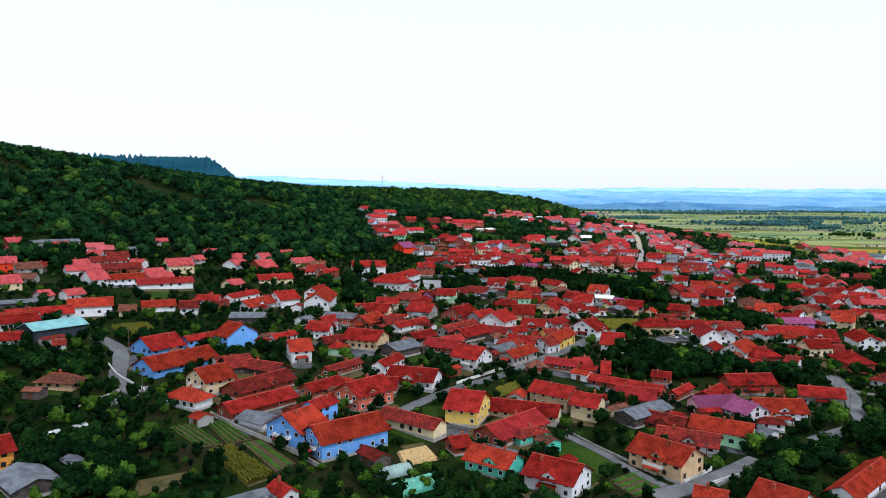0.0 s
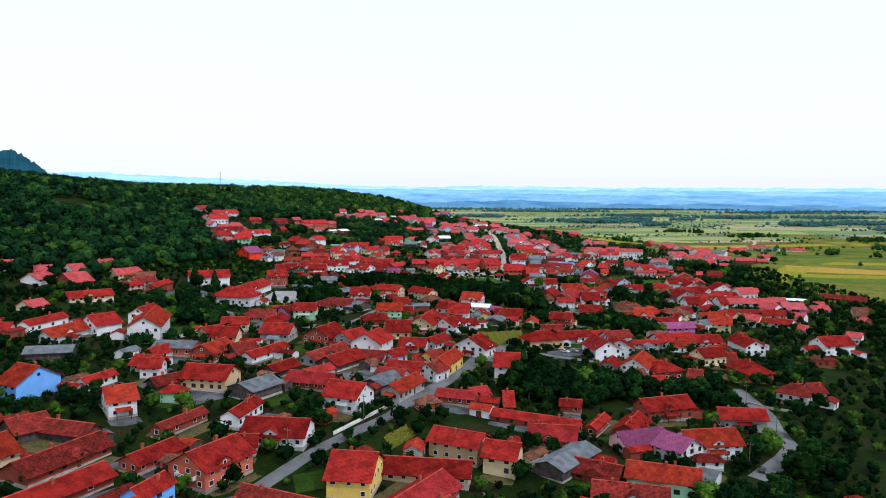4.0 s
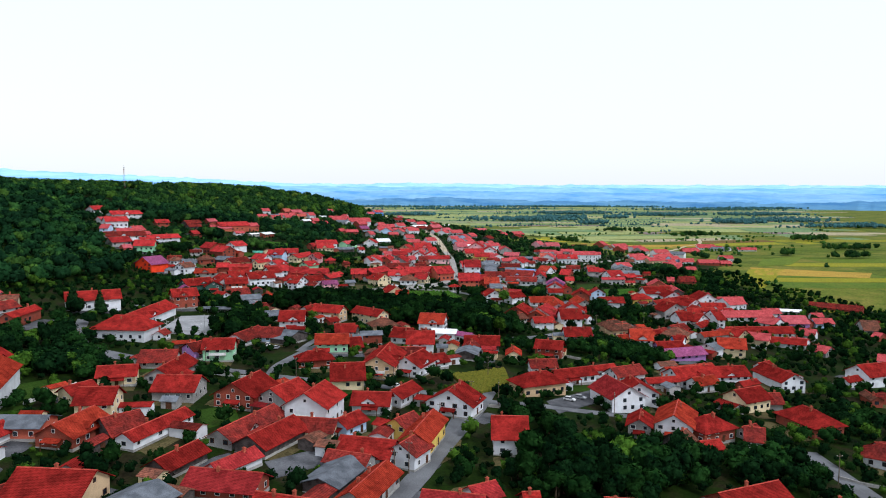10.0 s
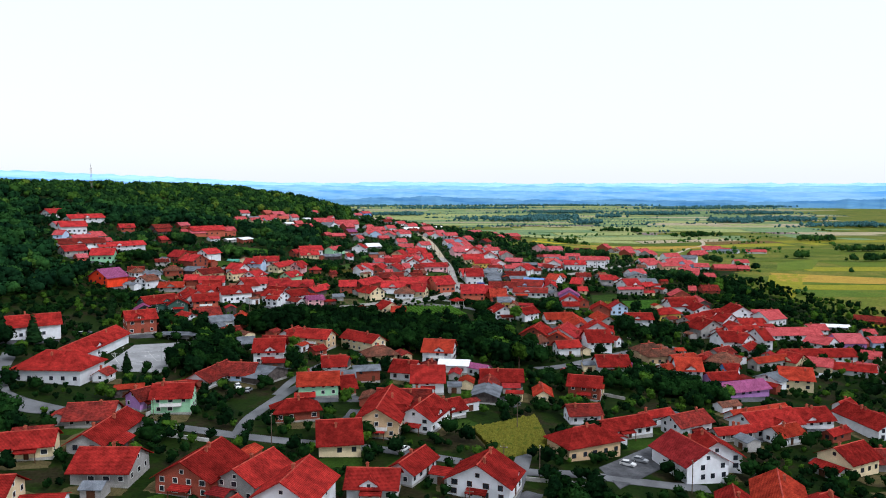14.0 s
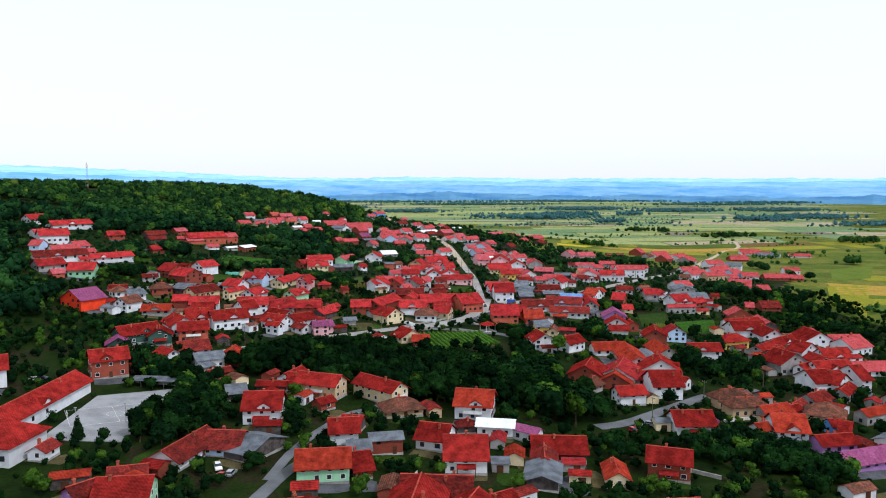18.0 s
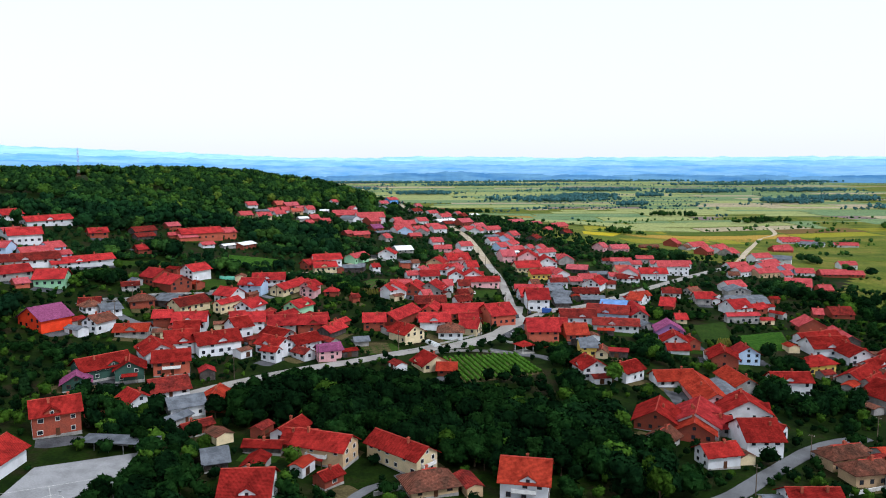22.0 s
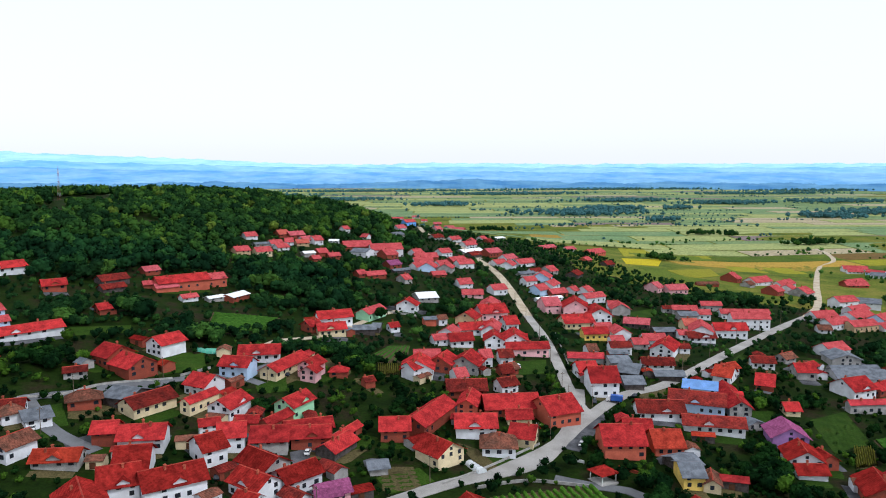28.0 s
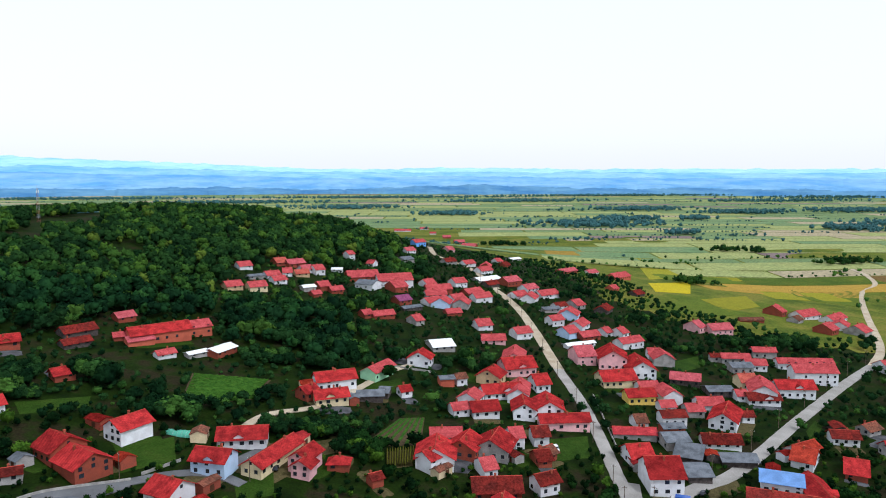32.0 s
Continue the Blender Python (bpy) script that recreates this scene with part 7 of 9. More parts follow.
garden_plot("lawn", [(-111.9, 743.3), (-88.9, 753.3), (-86.8, 744.2), (-106.4, 733.8)])
garden_plot("dry", [(12.9, 625.5), (23.5, 625.3), (24.5, 609.8), (12.6, 610.2)])
garden_plot("paved", [(-14.5, 635.5), (-8.1, 639.1), (-8.0, 625.9), (-13.1, 623.7)])
garden_plot("paved", [(-82.1, 639.5), (-74.4, 647.2), (-71.9, 638.0), (-78.2, 633.1)])
garden_plot("lawn", [(199.8, 740.0), (212.7, 751.9), (212.3, 746.0), (193.5, 726.5)])
garden_plot("lawn", [(187.6, 656.2), (203.6, 659.3), (191.4, 637.0), (175.4, 634.5)])
garden_plot("lawn", [(166.2, 671.1), (176.7, 671.1), (169.2, 659.8), (159.5, 658.2)])
garden_plot("dry", [(40.3, 642.9), (46.4, 637.5), (50.3, 624.6), (44.7, 620.1)])
garden_plot("lawn", [(82.9, 730.6), (100.7, 734.4), (94.5, 714.9), (81.0, 711.9)])
garden_plot("corn", [(183.6, 634.3), (191.7, 634.0), (181.4, 620.1), (171.8, 617.9)])
garden_plot("lawn", [(185.8, 661.4), (208.6, 670.4), (195.9, 641.3), (173.0, 629.7)])
garden_plot("veg", [(197.7, 641.4), (229.0, 649.8), (211.4, 616.8), (188.1, 615.9)])
garden_plot("lawn", [(-50.1, 361.5), (-40.3, 368.0), (-37.5, 353.0), (-46.5, 344.8)])
garden_plot("paved", [(-29.4, 321.9), (-15.8, 330.8), (-14.6, 319.9), (-26.2, 312.1)])
garden_plot("corn", [(34.4, 404.1), (59.5, 416.2), (54.5, 389.8), (36.0, 380.3)])
garden_plot("paved", [(62.3, 375.9), (89.1, 393.9), (85.0, 378.4), (62.0, 362.6)])
garden_plot("lawn", [(-109.0, 386.0), (-100.8, 393.9), (-93.1, 373.1), (-102.0, 369.7)])
garden_plot("lawn", [(11.2, 618.5), (25.3, 624.6), (28.8, 615.4), (14.7, 608.4)])
garden_plot("veg", [(-57.5, 784.1), (-24.6, 782.5), (-30.0, 764.0), (-57.1, 756.9)])
garden_plot("lawn", [(-72.8, 718.8), (-57.9, 724.8), (-52.7, 712.8), (-65.9, 705.8)])
garden_plot("lawn", [(185.8, 834.1), (207.0, 845.8), (197.6, 825.1), (179.4, 814.9)])
garden_plot("paved", [(74.1, 638.8), (91.4, 658.1), (108.9, 673.8), (81.5, 634.1)])
garden_plot("dry", [(-6.9, 724.3), (3.2, 728.3), (4.0, 716.8), (-5.7, 713.2)])
garden_plot("lawn", [(145.9, 720.6), (163.9, 734.5), (154.2, 714.4), (139.3, 705.1)])
garden_plot("dry", [(128.9, 696.5), (143.9, 702.3), (140.0, 688.5), (124.8, 683.5)])
garden_plot("paved", [(-79.5, 293.7), (-66.9, 304.3), (-62.8, 289.6), (-73.6, 279.0)])
garden_plot("paved", [(-52.0, 217.9), (-44.5, 223.0), (-40.7, 214.1), (-47.2, 209.5)])
garden_plot("dry", [(-36.8, 199.5), (-30.4, 203.6), (-27.5, 196.3), (-33.2, 194.0)])
garden_plot("lawn", [(-35.6, 232.8), (-27.8, 236.4), (-26.8, 225.9), (-33.5, 222.8)])
garden_plot("lawn", [(15.2, 783.4), (32.5, 793.5), (32.3, 777.8), (16.9, 767.5)])
garden_plot("vine", [(42.8, 605.2), (76.2, 610.7), (80.5, 585.5), (46.8, 573.7)])
garden_plot("court", [(-82.0, 470.0), (-77.0, 509.4), (-49.7, 520.0), (-60.7, 468.0)])

# ---------------------------------------------------------------- trees and woods
def leaf_mat(name, dark, light, scale=0.35):
    """Foliage: the colour changes from clump to clump and from tree to tree."""
    m = mat(name, light, 0.75, 0.3, scale, 2.2, 0.3, per_object=0.28, second=dark, spec=0.0)
    n, l = m.node_tree.nodes, m.node_tree.links
    geo = next(x for x in n if x.type == "NEW_GEOMETRY")
    bsdf = next(x for x in n if x.type == "BSDF_PRINCIPLED")
    own, sc = n.new("ShaderNodeMapRange"), n.new("ShaderNodeVectorMath")
    own.inputs["To Min"].default_value, own.inputs["To Max"].default_value = 0.8, 1.2
    l.new(geo.outputs["Random Per Island"], own.inputs[0])
    sc.operation = "SCALE"
    l.new(bsdf.inputs["Base Color"].links[0].from_socket, sc.inputs[0])
    l.new(own.outputs[0], sc.inputs["Scale"])
    l.new(sc.outputs[0], bsdf.inputs["Base Color"])
    return m


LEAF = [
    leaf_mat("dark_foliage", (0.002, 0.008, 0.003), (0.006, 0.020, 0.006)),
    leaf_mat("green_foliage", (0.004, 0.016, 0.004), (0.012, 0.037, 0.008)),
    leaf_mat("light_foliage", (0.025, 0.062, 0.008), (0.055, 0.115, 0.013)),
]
# leaves of the farther trees, lightened to stand in for haze
HAZED_WOODLAND = [
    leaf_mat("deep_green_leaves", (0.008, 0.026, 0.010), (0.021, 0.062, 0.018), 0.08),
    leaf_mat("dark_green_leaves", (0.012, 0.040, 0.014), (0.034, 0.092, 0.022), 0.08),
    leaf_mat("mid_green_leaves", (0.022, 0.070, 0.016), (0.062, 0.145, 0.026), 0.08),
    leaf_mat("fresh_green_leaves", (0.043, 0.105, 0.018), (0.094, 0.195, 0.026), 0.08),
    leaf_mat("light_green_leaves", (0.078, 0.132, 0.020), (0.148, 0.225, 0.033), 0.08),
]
# darker set of wood leaves, without that haze in the colour
DARK_WOOD = [
    leaf_mat("dark_wood_black_green_leaves", (0.0025, 0.010, 0.005), (0.007, 0.024, 0.009), 0.08),
    leaf_mat("dark_wood_dark_leaves", (0.004, 0.016, 0.007), (0.011, 0.038, 0.012), 0.08),
    leaf_mat("dark_wood_green_leaves", (0.008, 0.030, 0.009), (0.022, 0.062, 0.014), 0.08),
    leaf_mat("dark_wood_light_leaves", (0.020, 0.048, 0.010), (0.042, 0.090, 0.014), 0.08),
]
M_NEEDLE = leaf_mat("conifer_needles", (0.006, 0.020, 0.007), (0.014, 0.040, 0.012))
M_BARK = mat("bark", (0.085, 0.06, 0.04), 0.95, 0.3, 1.2, 9, 0.4)
ICO = None


def ico_data(level=1):
    bm = bmesh.new()
    bmesh.ops.create_icosphere(bm, subdivisions=level + 1, radius=1.0)
    bm.verts.ensure_lookup_table()
    v = np.array([p.co[:] for p in bm.verts])
    f = np.array([[p.index for p in q.verts] for q in bm.faces])
    bm.free()
    return v, f


ICO1, ICO0 = ico_data(1), ico_data(0)


def clump_cloud(rng, blobs, quads, size, ball=None, lump=0.28):
    """Crown as arrays: lumpy masses of leaves and many small leaf sprays about them. blobs: (x, y, z, r, flat)."""
    bv, bf = ball or ICO1
    V, F, n = [], [], 0
    for x, y, z, r, flat in blobs:
        k = 1 + rng.uniform(-lump, lump, (len(bv), 1))
        v = bv * k * r * 0.88 * [1, 1, flat] + [x, y, z]
        V.append(v)
        F.append(bf + n)
        n += len(v)
    total = sum(b[3] ** 2 for b in blobs)
    for x, y, z, r, flat in blobs:
        q = max(3, int(quads * r * r / total))
        d = rng.normal(size=(q, 3))
        d /= np.linalg.norm(d, axis=1, keepdims=True)
        d[:, 2] = np.where(d[:, 2] < -0.5, -d[:, 2], d[:, 2])
        c = d * r * rng.uniform(0.85, 1.16, (q, 1)) * [1, 1, flat] + [x, y, z]
        t1 = np.cross(d, rng.normal(size=(q, 3)))
        t1 /= np.linalg.norm(t1, axis=1, keepdims=True) + 1e-6
        t2 = np.cross(d, t1) + d * rng.uniform(-0.9, 0.9, (q, 1))
        s = size * rng.uniform(0.5, 1.3, (q, 1))
        tri = np.stack([c - t1 * s - t2 * s * 0.6, c + t1 * s - t2 * s * 0.5, c + t2 * s + d * s * 0.3], axis=1).reshape(-1, 3)
        V.append(tri)
        F.append(np.arange(q * 3).reshape(-1, 3) + n)
        n += q * 3
    return np.concatenate(V), np.concatenate(F)


def mesh_from_arrays(name, V, F, material):
    me = bpy.data.meshes.new(name)
    me.vertices.add(len(V))
    me.vertices.foreach_set("co", V.astype(np.float32).ravel())
    me.loops.add(F.size)
    me.loops.foreach_set("vertex_index", F.astype(np.int32).ravel())
    me.polygons.add(len(F))
    me.polygons.foreach_set("loop_start", np.arange(0, F.size, 3, dtype=np.int32))
    me.polygons.foreach_set("loop_total", np.full(len(F), 3, dtype=np.int32))
    me.materials.append(material)
    me.update(calc_edges=True)
    return me


def broadleaf_blobs(rng, wide, count):
    """Masses of a crown, in parts of the tree's height: from 0.3 to 1.0."""
    out = [(0, 0, 0.62, 0.26 * wide, 1.1)]
    for i in range(count):
        a, z = rng.uniform(0, 6.283), rng.uniform(0.42, 0.86)
        r = wide * (0.30 - 0.22 * abs(z - 0.55) / 0.35)
        out.append((math.cos(a) * r * rng.uniform(0.6, 1.1), math.sin(a) * r * rng.uniform(0.6, 1.1), z, wide * rng.uniform(0.10, 0.19), rng.uniform(0.75, 1.0)))
    return out


def trunk_mesh(rng, limbs=5, top=0.72):
    """Tapered trunk with limbs that reach into the crown; one unit tall."""
    bm = bmesh.new()

    def limb(p, q, r0, r1, sides=6):
        way = (q - p).normalized()
        s = way.orthogonal().normalized()
        t = way.cross(s)
        ends = [[bm.verts.new(c + (s * math.cos(k * 6.283 / sides) + t * math.sin(k * 6.283 / sides)) * r) for k in range(sides)] for c, r in ((p, r0), (q, r1))]
        for k in range(sides):
            bm.faces.new((ends[0][k], ends[0][(k + 1) % sides], ends[1][(k + 1) % sides], ends[1][k]))
        bm.faces.new(ends[1])
    bend = Vector((rng.uniform(-0.03, 0.03), rng.uniform(-0.03, 0.03), 0.36))
    limb(Vector((0, 0, -0.04)), bend, 0.034, 0.024)
    limb(bend, Vector((bend.x * 1.5, bend.y * 1.5, top)), 0.024, 0.008)
    for i in range(limbs):
        a = i * 6.283 / limbs + rng.uniform(-0.4, 0.4)
        z = rng.uniform(0.28, 0.42)
        limb(Vector((bend.x * z / 0.36, bend.y * z / 0.36, z)), Vector((math.cos(a) * 0.2, math.sin(a) * 0.2, z + rng.uniform(0.16, 0.3))), 0.014, 0.005, 5)
    me = bpy.data.meshes.new("trunk")
    bm.to_mesh(me)
    bm.free()
    me.materials.append(M_BARK)
    return me


def tree_kinds():
    kinds = []
    for i in range(9):
        rng = np.random.default_rng(40 + i)
        wide = (1.0, 1.15, 0.85)[i % 3]
        V, F = clump_cloud(rng, broadleaf_blobs(rng, wide, 10), 460, 0.058)
        kinds.append((trunk_mesh(random.Random(i)), mesh_from_arrays("crown", V, F, LEAF[(0, 1, 1, 0, 1, 2, 0, 0, 1)[i]]), "leafy green broadleaf tree in a village garden" if i != 5 else "light yellow-green broadleaf tree in a village garden"))
    for i in range(2):
        rng = np.random.default_rng(80 + i)
        blobs = [(rng.uniform(-.02, .02), rng.uniform(-.02, .02), 0.14 + 0.8 * k / 8, 0.20 * (1 - k / 9.5) + 0.015, 0.55) for k in range(9)]
        V, F = clump_cloud(rng, blobs, 520, 0.045)
        kinds.append((trunk_mesh(random.Random(i + 50), 0, 0.9), mesh_from_arrays("crown", V, F, M_NEEDLE), "tall dark green conifer tree"))
    return kinds


TREES = tree_kinds()
SPOTS = np.array([s[:6] for s in HOUSE_SPOTS])
WAYS = np.array(ROAD_SPOTS)
TREE_SPOTS = []


def inside(x, y, poly):
    hit = False
    for (x0, y0), (x1, y1) in zip(poly, poly[1:] + poly[:1]):
        if (y0 > y) != (y1 > y) and x < (x1 - x0) * (y - y0) / (y1 - y0) + x0:
            hit = not hit
    return hit


def clear_of(x, y, house_gap, road_gap):
    dx, dy = x - SPOTS[:, 0], y - SPOTS[:, 1]
    u, v = dx * SPOTS[:, 2] + dy * SPOTS[:, 3], -dx * SPOTS[:, 3] + dy * SPOTS[:, 2]
    if ((abs(u) < SPOTS[:, 4] + house_gap) & (abs(v) < SPOTS[:, 5] + house_gap)).any():
        return False
    return not ((np.hypot(x - WAYS[:, 0], y - WAYS[:, 1]) < WAYS[:, 2] + road_gap)).any()


def tree(x, y, tall, kind=None, rng=random):
    k = rng.choice((0, 0, 1, 2, 3, 3, 4, 6, 7, 8, 8, 5 if rng.random() < 0.5 else 1)) if kind is None else kind
    trunk, crown, label = TREES[k]
    ob = new("tree", trunk)
    w = tall * rng.uniform(0.85, 1.2)
    ob.matrix_world = Matrix.LocRotScale((x, y, ground_z(x, y)), Euler((0, 0, rng.uniform(0, 6.28))), (w, w, tall))
    hang("crown", crown, None, ob)
    return tagged(ob, label, "tree", "village trees")


TREE_PLACES = []


def low_before_houses(x, y, tall):
    """Trees just in front of a house are kept low so that the camera sees the house."""
    if y < 560:
        return tall
    dy = SPOTS[:, 1] - y
    ahead = dy[(abs(SPOTS[:, 0] - x) < 9) & (dy > 0) & (dy < 45)]
    return tall if not len(ahead) else min(tall, max(2.2, 0.17 * (float(ahead.min()) - 4.0) + 1.2))


def grove(x0, y0, x1, y1, n, tall):
    rng = random.Random(int(x0 * 7 + y0 * 3 + n))
    for i in range(n):
        for _ in range(5):
            t = (i + rng.random()) / n
            reach = 4 + tall * 0.4
            x, y = x0 + (x1 - x0) * t + rng.uniform(-reach, reach), y0 + (y1 - y0) * t + rng.uniform(-reach, reach)
            if clear_of(x, y, 1.2, 0.6) and not any(inside(x, y, p) for p in PLOT_SHAPES) and all(math.hypot(x - p, y - q) > 2.2 for p, q in TREE_SPOTS[-60:]):
                TREE_PLACES.append((x, y, low_before_houses(x, y, tall * rng.uniform(0.65, 1.15))))
                TREE_SPOTS.append((x, y))
                break


grove(44, 356, 58, 340, 12, 7)
grove(39, 320, 76, 310, 34, 9)
grove(30, 307, 62, 300, 24, 8)
grove(83, 322, 114, 309, 26, 8)
grove(118, 334, 137, 341, 8, 7)
grove(167, 365, 166, 346, 9, 8)
grove(23, 321, 23, 311, 4, 5)
grove(-39, 487, -52, 463, 14, 8)
grove(-134, 425, -119, 450, 18, 8)
grove(-114, 414, -89, 398, 24, 8)
grove(-109, 435, -90, 427, 8, 6)
grove(-107, 375, -98, 362, 6, 6)
grove(-127, 514, -105, 445, 6, 9)
grove(-33, 550, 4, 574, 26, 9)
grove(4, 574, 43, 556, 26, 9)
grove(-7, 534, 26, 546, 30, 9)
grove(26, 546, 62, 535, 30, 9)
grove(4, 522, 43, 516, 30, 9)
grove(34, 510, 53, 499, 20, 9)
grove(59, 522, 80, 523, 16, 11)
grove(62, 503, 81, 495, 16, 9)
grove(84, 568, 99, 565, 9, 8)
grove(-46, 572, -40, 577, 5, 7)
grove(156, 543, 185, 544, 16, 7)
grove(119, 463, 133, 452, 16, 7)
grove(120, 449, 136, 434, 24, 8)
grove(100, 460, 112, 452, 12, 6)
grove(75, 459, 85, 453, 8, 6)
grove(76, 479, 84, 484, 4, 11)
grove(289, 688, 309, 662, 18, 8)
grove(282, 647, 286, 600, 26, 8)
grove(132, 545, 143, 562, 3, 6)
grove(-54, 479, -43, 503, 24, 7)
grove(-56, 470, -46, 478, 12, 6)
grove(-74, 455, -58, 446, 8, 3.5)
grove(-193, 248, -157, 238, 24, 7)
grove(-127, 170, -97, 156, 40, 6)
grove(-126, 184, -98, 174, 30, 5)
grove(-175, 284, -162, 273, 6, 7)
grove(-295, 400, -261, 399, 16, 9)
grove(-214, 348, -203, 339, 5, 7)
grove(70, 216, 85, 225, 22, 7)
grove(56, 207, 68, 204, 12, 6)
grove(104, 255, 112, 249, 12, 8)
grove(-8, 172, 0, 174, 8, 7)
grove(30, 244, 29, 256, 4, 6)
grove(-82, 162, -74, 161, 10, 4)
grove(-116, 455, -84, 398, 20, 8)
grove(-112, 279, -107, 284, 6, 6)
grove(68, 659, 83, 634, 6, 6)
grove(233, 870, 292, 864, 34, 10)
grove(161, 670, 183, 683, 12, 8)
grove(118, 627, 128, 632, 8, 7)
grove(124, 613, 131, 598, 24, 8)
grove(95, 605, 95, 598, 5, 8)
grove(190, 665, 204, 677, 6, 8)
grove(15, 635, 19, 640, 5, 7)
grove(8, 609, 19, 606, 6, 4)
grove(-99, 780, -88, 760, 9, 11)
grove(-128, 814, -128, 828, 6, 10)
grove(-118, 741, -109, 752, 16, 9)
grove(-112, 703, -95, 699, 16, 7)
grove(-127, 776, -110, 767, 12, 6)
grove(-26, 839, 14, 823, 44, 9)
grove(-53, 854, -7, 897, 44, 9)
grove(-6, 739, 13, 714, 24, 6)
grove(10, 718, 28, 748, 10, 6)
grove(69, 827, 69, 807, 4, 9)
grove(113, 917, 120, 929, 4, 8)
grove(196, 1023, 204, 994, 8, 8)
grove(189, 873, 204, 843, 14, 6)
grove(197, 912, 242, 945, 14, 6)
grove(240, 1557, 303, 1559, 22, 9)
grove(252, 728, 276, 727, 8, 6)
grove(275, 780, 273, 769, 4, 6)
grove(354, 901, 346, 878, 5, 6)
grove(28, 678, 36, 673, 6, 5)
grove(-46, 745, -17, 769, 18, 5)
grove(-30, 668, -23, 659, 6, 6)
grove(-65, 784, -64, 801, 4, 8)
grove(-57, 705, -54, 715, 4, 6)
grove(420, 894, 408, 857, 8, 8)
grove(301, 741, 320, 703, 40, 9)
grove(294, 760, 306, 744, 16, 8)
grove(419, 828, 390, 779, 8, 8)
grove(244, 895, 262, 872, 22, 9)
grove(155, 657, 141, 603, 30, 10)
grove(96, 620, 95, 591, 12, 9)
grove(124, 638, 124, 621, 8, 9)
grove(154, 559, 155, 548, 8, 9)
grove(187, 599, 187, 585, 12, 8)
grove(-77, 563, -70, 557, 6, 6)
grove(-75, 547, -52, 528, 18, 8)
grove(-108, 599, -86, 597, 14, 6)
grove(-50, 522, -38, 515, 12, 7)
grove(-122, 757, -100, 752, 20, 8)
grove(-70, 751, -52, 739, 14, 9)
grove(-39, 807, 15, 803, 30, 7)
grove(33, 820, 76, 809, 16, 9)
grove(55, 679, 85, 682, 4, 7)
grove(-8, 766, 11, 720, 18, 6)
grove(-30, 740, 3, 724, 24, 6)


# the trees nearest to the flight stand singly, the others are joined
TREE_PLACES.sort(key=lambda p: math.hypot(p[0] * 0.8, max(0, p[1] - 620) + max(0, 250 - p[1]) * 0.6))
SINGLE_TREES = 290
one_rng = random.Random(77)
for px, py, tall in TREE_PLACES[:SINGLE_TREES]:
    tree(px, py, tall, None, one_rng)
for px, py, tall, k in ((74, 478, 11, 5), (77, 536, 11, 4), (83, 520, 10, 5), (88, 505, 9, 1), (116, 579, 9, 5), (102, 570, 10, 5), (78, 490, 9, 5), (19, 286, 7, 5), (67, 815, 9, 1), (27, 789, 8, 1), (71, 826, 7, 5), (101, 237, 9, 1), (44, 345, 8, 4)):
    if clear_of(px, py, 0.3, 0.2):
        tree(px, py, tall, k, one_rng)
for px, py, tall in ((-118, 512, 14), (-124, 506, 15), (-112, 505, 12), (-79, 462, 9), (-72, 470, 7), (165, 470, 11), (-96, 560, 10)):
    if clear_of(px, py, 0.5, 0.3):
        tree(px, py, tall, 9 + int(tall) % 2, one_rng)


def wood_kinds(seed, count, spread_leaf, quads, blobs, ball=None):
    out = []
    for i in range(count):
        rng = np.random.default_rng(seed + i)
        b = [(0, 0, 0.55, 0.36, 1.0)] + [(math.cos(a) * 0.24, math.sin(a) * 0.24, rng.uniform(0.4, 0.8), rng.uniform(0.17, 0.26), 0.9) for a in rng.uniform(0, 6.283, blobs)]
        out.append(clump_cloud(rng, b, quads, spread_leaf, ball or ICO0, 0.22))
    return out


def mass(name, places, kinds, materials, label, category, seed=1):
    """Many crowns as one mesh. places: x, y, height; the ground gives z."""
    rng = np.random.default_rng(seed)
    V, F, M, n = [], [], [], 0
    for x, y, tall in places:
        v, f = kinds[rng.integers(len(kinds))]
        a = rng.uniform(0, 6.283)
        w = tall * rng.uniform(0.8, 1.15)
        c, s = math.cos(a) * w, math.sin(a) * w
        q = np.stack([v[:, 0] * c - v[:, 1] * s + x, v[:, 0] * s + v[:, 1] * c + y, v[:, 2] * tall + ground_z(x, y) - 0.08 * tall], axis=1)
        V.append(q)
        F.append(f + n)
        M.append(np.full(len(f), rng.choice(len(materials), p=[m[1] for m in materials])))
        n += len(q)
    F = np.concatenate(F)
    me = mesh_from_arrays(name, np.concatenate(V), F, materials[0][0])
    for m in materials[1:]:
        me.materials.append(m[0])
    me.polygons.foreach_set("material_index", np.concatenate(M).astype(np.int32))
    me.update()
    return tagged(new(name, me), label, category, kind="stuff")


TREE_BELT = [(-36, 550), (-11, 565), (15, 571), (43, 547), (63, 537), (83, 531), (82, 501), (52, 498), (11, 505), (5, 526), (-28, 528)]
BELT_EDGES = [
    [(-48, 896), (22, 939), (60, 960), (20, 849), (5, 801), (-33, 793), (-49, 830)],
    [(-182, 909), (-150, 813), (-124, 835), (-98, 850), (-58, 865), (-30, 900), (-20, 930), (-62, 960), (-113, 960)],
    [(-215, 690), (-162, 700), (-118, 640), (-128, 596), (-150, 552), (-180, 500), (-220, 500)],
]
WOOD_EDGE = [(-170, 480), (-185, 560), (-150, 640), (-160, 700), (-150, 800), (-110, 900), (-60, 900), (-20, 930), (40, 960), (80, 1010), (86, 1120), (70, 1215), (10, 1310), (-80, 1360), (-400, 1320), (-800, 1200), (-850, 400), (-700, 100), (-420, 60), (-300, 330), (-260, 430)]


